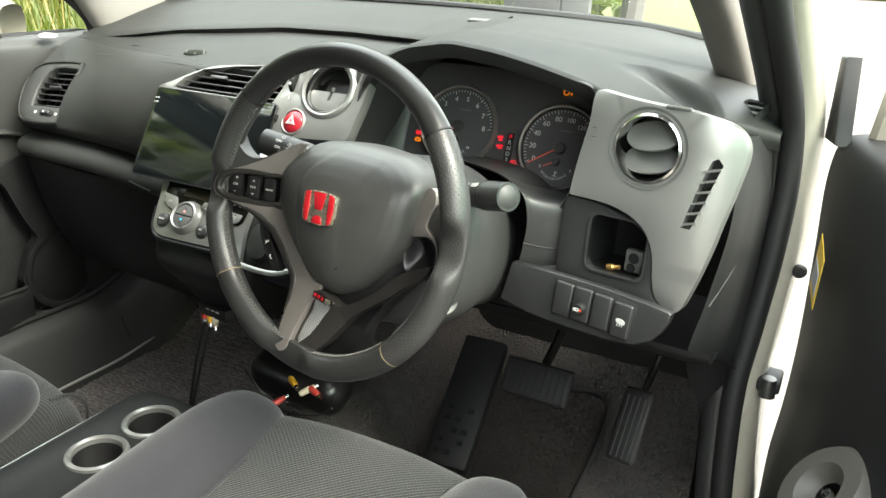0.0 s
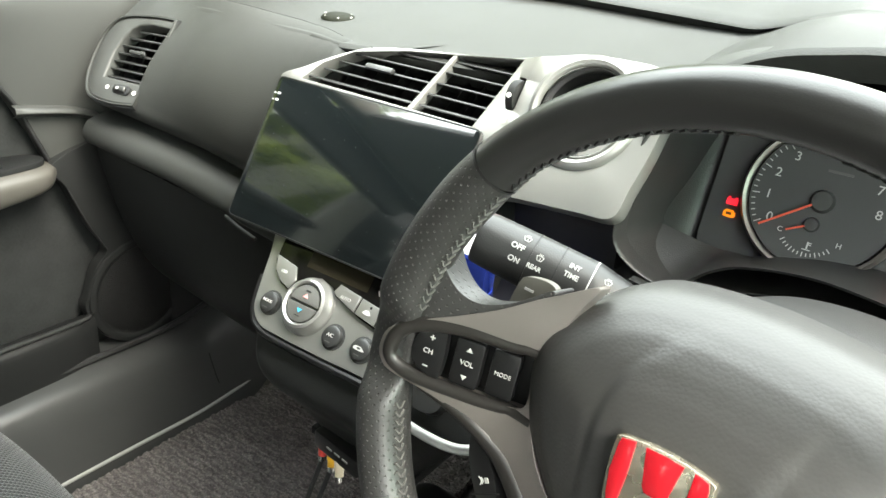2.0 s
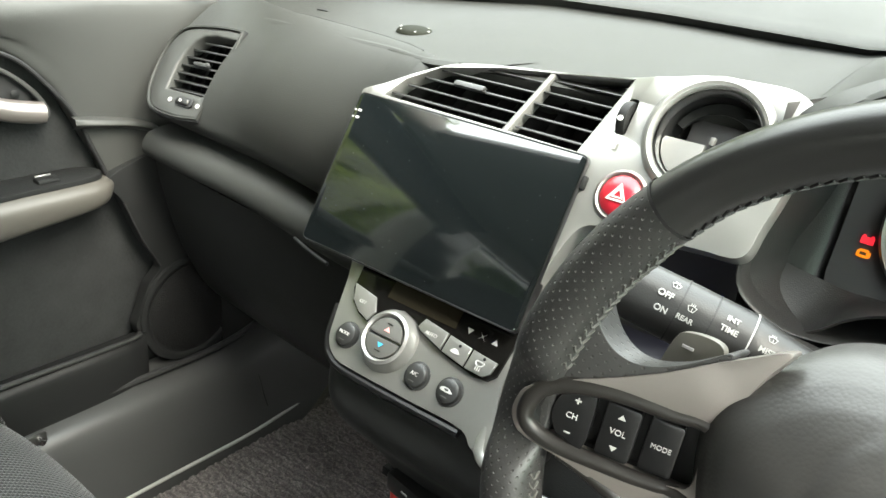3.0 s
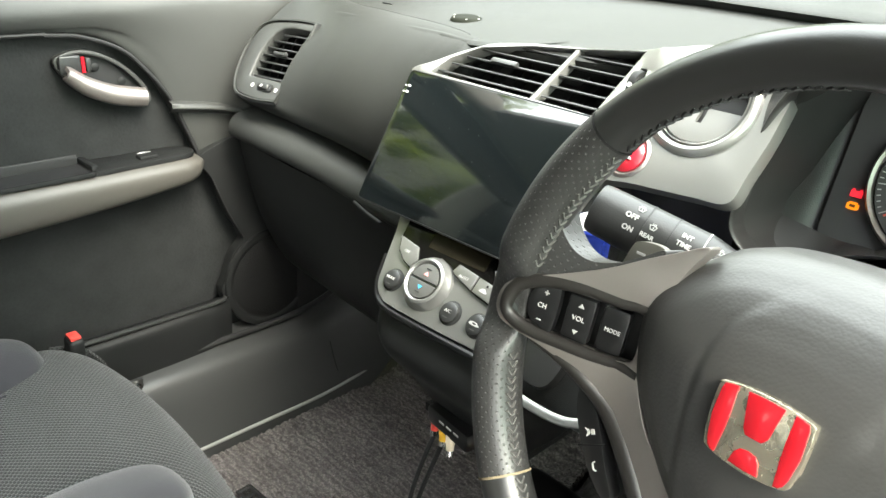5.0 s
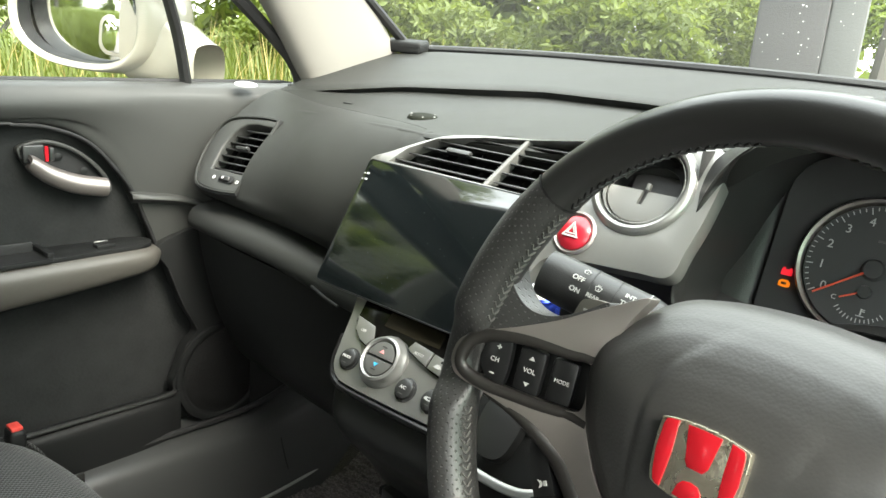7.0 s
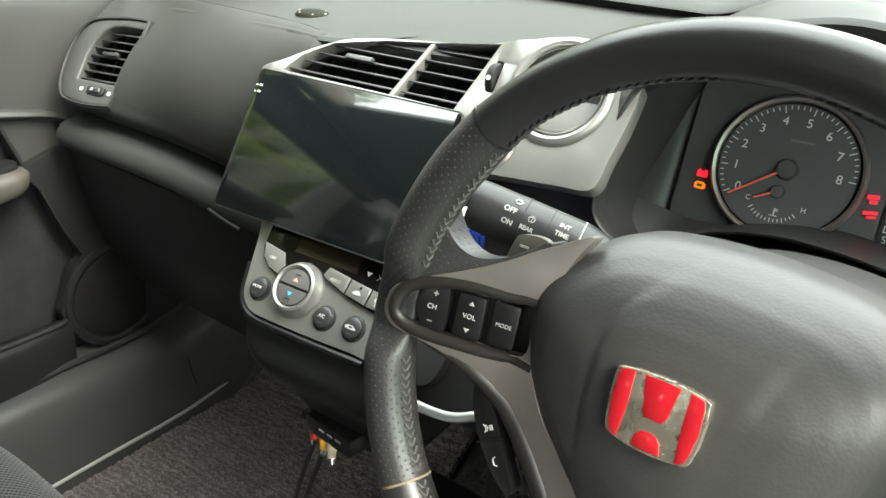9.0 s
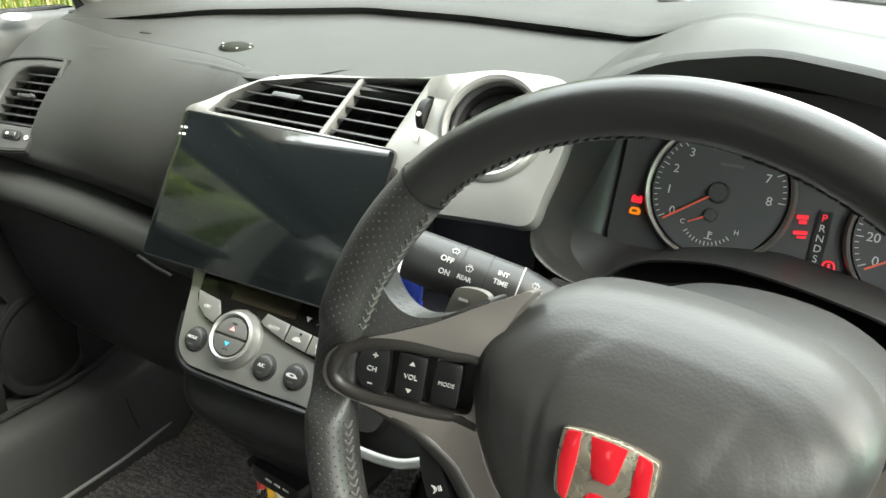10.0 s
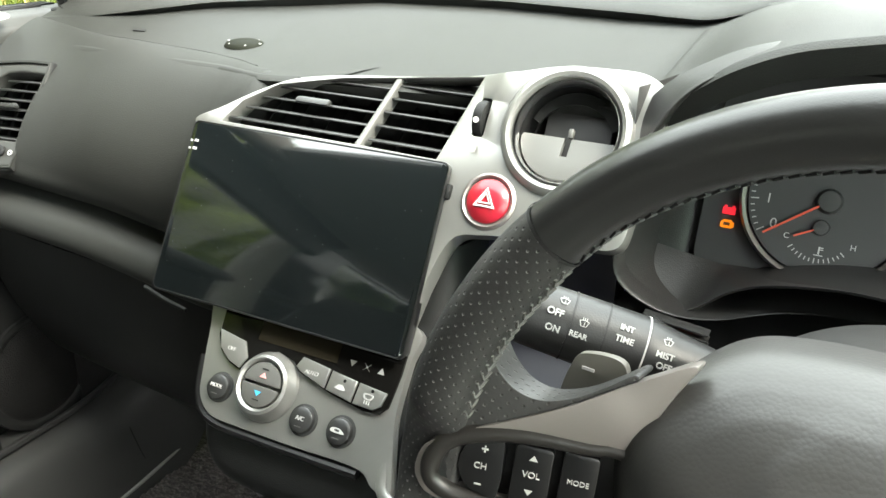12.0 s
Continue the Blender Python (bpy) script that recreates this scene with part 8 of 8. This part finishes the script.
# ---- sill on the passenger side ----
def sill():
    s = base("trim_sill_left", pose(0, 0, 0), "dark grey plastic sill cover along the passenger footwell", "sill cover", kind="structure")
    secs = [[(-1.40, y, z + 0.005), (-1.345 + o, y, z), (-1.318 + o, y, z - 0.012), (-1.306 + o, y, z - 0.04), (-1.296 + o, y, z - 0.10), (-1.288 + o, y, z - 0.135), (-1.28 + o, y, z - 0.19)] for y, z, o in ((-0.4, 0.485, 0), (0.3, 0.485, 0), (0.8, 0.485, 0), (1.0, 0.482, 0.0), (1.12, 0.486, 0.005), (1.2, 0.52, 0.014), (1.27, 0.60, 0.022), (1.35, 0.72, 0.03))]
    part("cover", loft(secs, 70, 30), SILL, s)
    part("edge_strip", tube([(-1.286, -0.4, 0.338), (-1.286, 0.5, 0.338), (-1.286, 0.9, 0.337), (-1.284, 1.08, 0.338), (-1.275, 1.2, 0.36)], 0.0035, 8, 50), PALE, s, "thin grey edge strip")
    part("door_seal", tube([(-1.352, -0.4, 0.492), (-1.352, 0.8, 0.492), (-1.350, 1.08, 0.495), (-1.34, 1.2, 0.54)], 0.006, 8, 40), RUBBER, s, "rubber door seal")
    part("joint", tube([(-1.30, 1.115, 0.44), (-1.292, 1.12, 0.40), (-1.288, 1.125, 0.375)], 0.0012, 6, 16), RUBBER, s)
    st = base("seat_latch", pose(-1.305, 0.735, 0.50), "small bright steel latch bolt on the sill", "latch")
    part("plate", box(0.006, 0.03, 0.018, 0.002), STEEL, st)
    part("bolt", lathe([(0, 0.012), (0.005, 0.011), (0.006, 0)], 14), CHROME, st, m=pose(0.002, 0.004, 0, 0, 90, 0))


sill()


# ---- driver's door, open, and its opening ----
def driver_door():
    b = base("door_opening_right", pose(0, 0, 0), "pearl white body edge and black seals of the driver's door opening", "door opening", kind="structure")
    line = [(0.035, 0.62, 1.42), (0.066, 0.88, 1.24), (0.090, 1.00, 1.12), (0.100, 1.03, 1.03), (0.100, 1.02, 0.93), (0.094, 1.00, 0.83), (0.088, 0.98, 0.74), (0.094, 0.965, 0.63), (0.104, 0.95, 0.52), (0.11, 0.94, 0.36)]
    part("door_seal", tube(line, 0.015, 10, 90), RUBBER, b, "thick black rubber door seal")
    part("seal_lip", tube([(x - 0.02, y + 0.02, z) for x, y, z in line], 0.02, 10, 90), SATIN, b)
    part("body_edge", loft([[(x + 0.006, y + 0.012, z), (x + 0.018, y + 0.016, z), (x + 0.030, y + 0.03, z), (x + 0.036, y + 0.06, z), (x + 0.04, y + 0.14, z)] for x, y, z in line], 60, 16), CREAM, b, "pearl white painted body edge")
    part("check_strap", box(0.03, 0.05, 0.018, 0.004), RUBBER, b, "door check strap", pose(0.128, 1.02, 0.745))
    part("strap_pin", lathe([(0, 0.008), (0.009, 0.007), (0.011, 0), (0.011, -0.02)], 20), STEEL, b, m=pose(0.128, 1.0, 0.75))
    part("bumper", lathe([(0, 0.008), (0.008, 0.006), (0.010, 0)], 16), RUBBER, b, m=pose(0.135, 1.045, 0.9, 90, 0, 0))
    # the door stands open
    m = Matrix.Translation((0.140, 1.05, 0.0)) @ pose(0, 0, 0, 0, 0, -72)
    d = base("door_right", m, "open driver's door with black inner trim and pearl white frame", "door", kind="structure")
    up = Matrix(((1, 0, 0, 0), (0, 0, -1, 0.0), (0, 1, 0, 0), (0, 0, 0, 1)))
    part("shell", box(1.05, 0.05, 0.74, 0.02, 2, (0.55, 0.075, 0.70)), CREAM, d, "pearl white door skin")
    part("inner_trim", loft([[(x, 0.03, 0.36), (x, 0.010 - o, 0.43), (x, 0.004 - o, 0.60), (x, 0.010 - o, 0.70), (x, 0.012 - o * 0.5, 0.80), (x, 0.008 - o * 0.3, 0.93), (x, 0.004, 1.03), (x, 0.014, 1.08), (x, 0.05, 1.09)] for x, o in ((0.0, 0.0), (0.03, 0.002), (0.12, 0.010), (0.25, 0.03), (0.45, 0.04), (0.8, 0.04), (1.05, 0.03))], 50, 50), DOORIN, d, "black moulded inner trim", sharp=70)
    part("front_edge", plate([[(0.0, 0.36), (0.06, 0.36), (0.06, 1.08), (0.01, 1.08)]], 0.004), DOORIN, d, m=Matrix(((0, 0, 1, -0.001), (1, 0, 0, 0.012), (0, 1, 0, 0), (0, 0, 0, 1))))
    part("sail", plate([[(-0.022, 1.075), (0.024, 1.075), (0.010, 1.13), (-0.002, 1.18), (-0.022, 1.18)]], 0.02, 0.005), RUBBER, d, "black mirror corner trim", up @ pose(0, 0, 0.004))
    part("window_frame", tube([(0.02, 0.05, 1.08), (0.10, 0.045, 1.25), (0.28, 0.03, 1.42), (0.6, 0.01, 1.53), (1.0, 0.01, 1.54)], 0.016, 8, 50), CREAM, d, "pearl white window frame")
    p = part("pane", plate([[(0.1, 1.07), (1.03, 1.07), (1.0, 1.5), (0.6, 1.5), (0.3, 1.41), (0.14, 1.24)]], 0.004), TINTED, d, "greenish side window", up @ pose(0, 0, -0.05))
    p.visible_shadow = False
    part("pull_cup", lathe([(0.016, -0.004), (0.020, 0.004), (0.03, 0.012), (0.05, 0.012), (0.058, 0.002), (0.06, -0.02)], 40), ARM, d, "grey-beige pull cup", pose(0.315, -0.03, 0.775, 50, 0, 0))
    part("pull_screw", lathe([(0, 0.006), (0.006, 0.005), (0.008, 0)], 16), CHROME, d, m=pose(0.315, -0.026, 0.772, 50, 0, 0))
    part("pull_slot", box(0.012, 0.002, 0.002), RUBBER, d, m=pose(0.315, -0.031, 0.776, 50, 0, 20))
    lb = part("warning_label", plate([[(0.0, -0.045), (0.030, -0.068), (0.034, 0.0), (0.006, 0.026)]], 0.001), YELLOW, d, "yellow and white warning label", up @ pose(0.046, 0.945, 0.004))
    part("marking", plate([[(0.005, -0.036), (0.027, -0.052), (0.029, -0.022), (0.007, -0.004)]], 0.001), WHITE, lb, "unreadable white print panel", pose(0, 0, 0.0012))


driver_door()


# ---- small loose things ----
def plug(at, turn, material, label, pitch=60):
    p = base("av_plug", pose(*at, pitch, 0, turn), label, "cable plug", "audio plugs")
    part("grip", lathe([(0, -0.016), (0.004, -0.016), (0.0055, -0.012), (0.0055, 0.004), (0.0045, 0.006), (0.0045, 0.012)], 16), material, p)
    part("sleeve", lathe([(0.0042, 0.010), (0.0042, 0.018), (0.003, 0.018), (0.003, 0.012)], 14), CHROME, p)
    return p


plug((-0.735, 0.832, 0.706), 20, RPLUG, "red audio plug hanging below the stack", 170)
plug((-0.718, 0.828, 0.704), 30, YPLUG, "yellow video plug hanging below the stack", 165)
plug((-0.704, 0.824, 0.702), 40, WPLUG, "white audio plug hanging below the stack", 160)
plug((-0.575, 0.860, 0.604), 60, YPLUG, "yellow video plug on the loose cable bundle", 95)
plug((-0.545, 0.860, 0.600), 140, WPLUG, "white audio plug on the loose cable bundle", 70)
plug((-0.530, 0.858, 0.601), 70, RPLUG, "red audio plug on the loose cable bundle", 95)
plug((-0.600, 0.850, 0.566), 150, RPLUG, "red audio plug on the loose cable bundle", 70)
adapter = base("adapter_box", pose(-0.600, 0.915, 0.580, 14, 8, 6), "glossy black adapter box hanging under the dash", "adapter")
part("case", box(0.18, 0.09, 0.075, 0.028, 5), GLOSSY, adapter)
part("rim", tube([(-0.085, -0.046, 0.02), (-0.05, -0.047, -0.022), (0.0, -0.048, -0.030), (0.05, -0.047, -0.025), (0.086, -0.046, 0.01)], 0.0022, 8, 40), SATIN, adapter)
part("bracket", box(0.02, 0.012, 0.20, 0.003), DARK, adapter, m=pose(0.03, 0.02, 0.11))
cup = base("passenger_floor_mat", pose(0, 0, 0), "brown-grey ribbed floor mat in the passenger footwell", "floor mat")


def rug(x, s):
    y = 0.40 + s * 0.98
    return x, y, 0.314 + 0.9 * max(0, y - 1.24) ** 1.2 + 0.003 * noise.noise((x * 7, y * 7, 8)) + 0.0022 * math.sin(y * 420 + 6 * noise.noise((x * 9, y * 9, 1))) + 0.0022 * noise.noise((x * 90, y * 170, 5)) + 0.10 * math.exp(-((x + 0.66) / 0.12) ** 4)


part("mat", grid_sheet(np.linspace(-1.275, -0.80, 130), rug, 420, 0.008), RUG, cup)


def cable(name, pts, r, label):
    tagged(part(name, tube(pts, r, 7, len(pts) * 10), RUBBER), label, "cable")


cable("cable", [(-0.735, 0.832, 0.69), (-0.755, 0.82, 0.60), (-0.76, 0.80, 0.48), (-0.735, 0.80, 0.375), (-0.68, 0.83, 0.345), (-0.62, 0.86, 0.36)], 0.0028, "thin black audio cable hanging to the floor")
cable("cable", [(-0.718, 0.828, 0.69), (-0.74, 0.815, 0.60), (-0.752, 0.80, 0.50), (-0.73, 0.80, 0.40), (-0.67, 0.82, 0.372), (-0.6, 0.84, 0.40)], 0.0028, "thin black video cable hanging to the floor")
cable("cable", [(-0.60, 0.85, 0.47), (-0.64, 0.83, 0.42), (-0.70, 0.81, 0.44), (-0.72, 0.83, 0.50), (-0.68, 0.86, 0.55), (-0.60, 0.88, 0.53)], 0.0035, "looped black cable under the dash")
cable("cable", [(-0.66, 0.80, 0.46), (-0.70, 0.80, 0.40), (-0.72, 0.83, 0.36), (-0.66, 0.86, 0.35), (-0.56, 0.84, 0.36)], 0.0025, "black cable lying in the footwell")


def dash_items():
    b = base("sun_sensor", pose(-0.98, 1.10, pad_z(-0.98, 1.10) - 0.0005, 6, 0, 0), "flat dark oval sensor button on the dash top", "sensor")
    part("base", moved(lathe([(0, 0.005), (0.016, 0.0048), (0.021, 0.003), (0.0235, 0.0)], 36), Matrix.Diagonal((1.08, 0.8, 1, 1))), mat("sensor_olive", (0.008, 0.009, 0.006), 0.65, bump=0.05, spec=0.08), b)
    for i in range(6):
        a = i * math.pi / 3
        part("stud", lathe([(0, 0.001), (0.0012, 0.0008), (0.0016, 0)], 8), PALE, b, m=pose(0.022 * math.cos(a), 0.0135 * math.sin(a), 0.0034))
    t = base("toll_box", pose(-1.325, 1.40, 1.158, 6, 0, 22), "small dark grey box on the dash beside the pillar", "electronic box")
    part("case", box(0.085, 0.05, 0.022, 0.005, 3, (0, 0, 0.011)), DARK, t)
    part("lid_line", box(0.086, 0.051, 0.0012, at=(0, 0, 0.013)), DARK, t)
    p = base("parking_ticket_clip", pose(-0.50, 1.36, 1.163, 6, 0, 5), "small pale clip on the dash top near the windscreen", "clip")
    part("clip", box(0.05, 0.02, 0.004, 0.001), FLAP, p)
    part("fin", plate([[(0.025, 0.0), (0.05, 0.0), (0.05, 0.012)]], 0.002), DARK, p, m=pose(0.012, 0, 0.0, 90, 0, 0))
    s = base("left_demister", pose(-1.325, 1.195, 1.083, 4, 10, -26), "narrow black demister slot at the dash corner", "air vent")
    part("slot", plate([rounded(0.014, 0.11, 0.005, 4)], 0.004, 0.001), DARK, s, m=pose(0, 0, 0.012))
    for i in range(7):
        part("slat", box(0.012, 0.0016, 0.003), RUBBER, s, m=pose(0, -0.042 + 0.014 * i, 0.013))
    part("pad_mark", box(0.02, 0.006, 0.001), DARK, dash, "faint moulded mark", pose(-1.16, 1.12, pad_z(-1.16, 1.12) + 0.0002, 8, 0, 0))


dash_items()
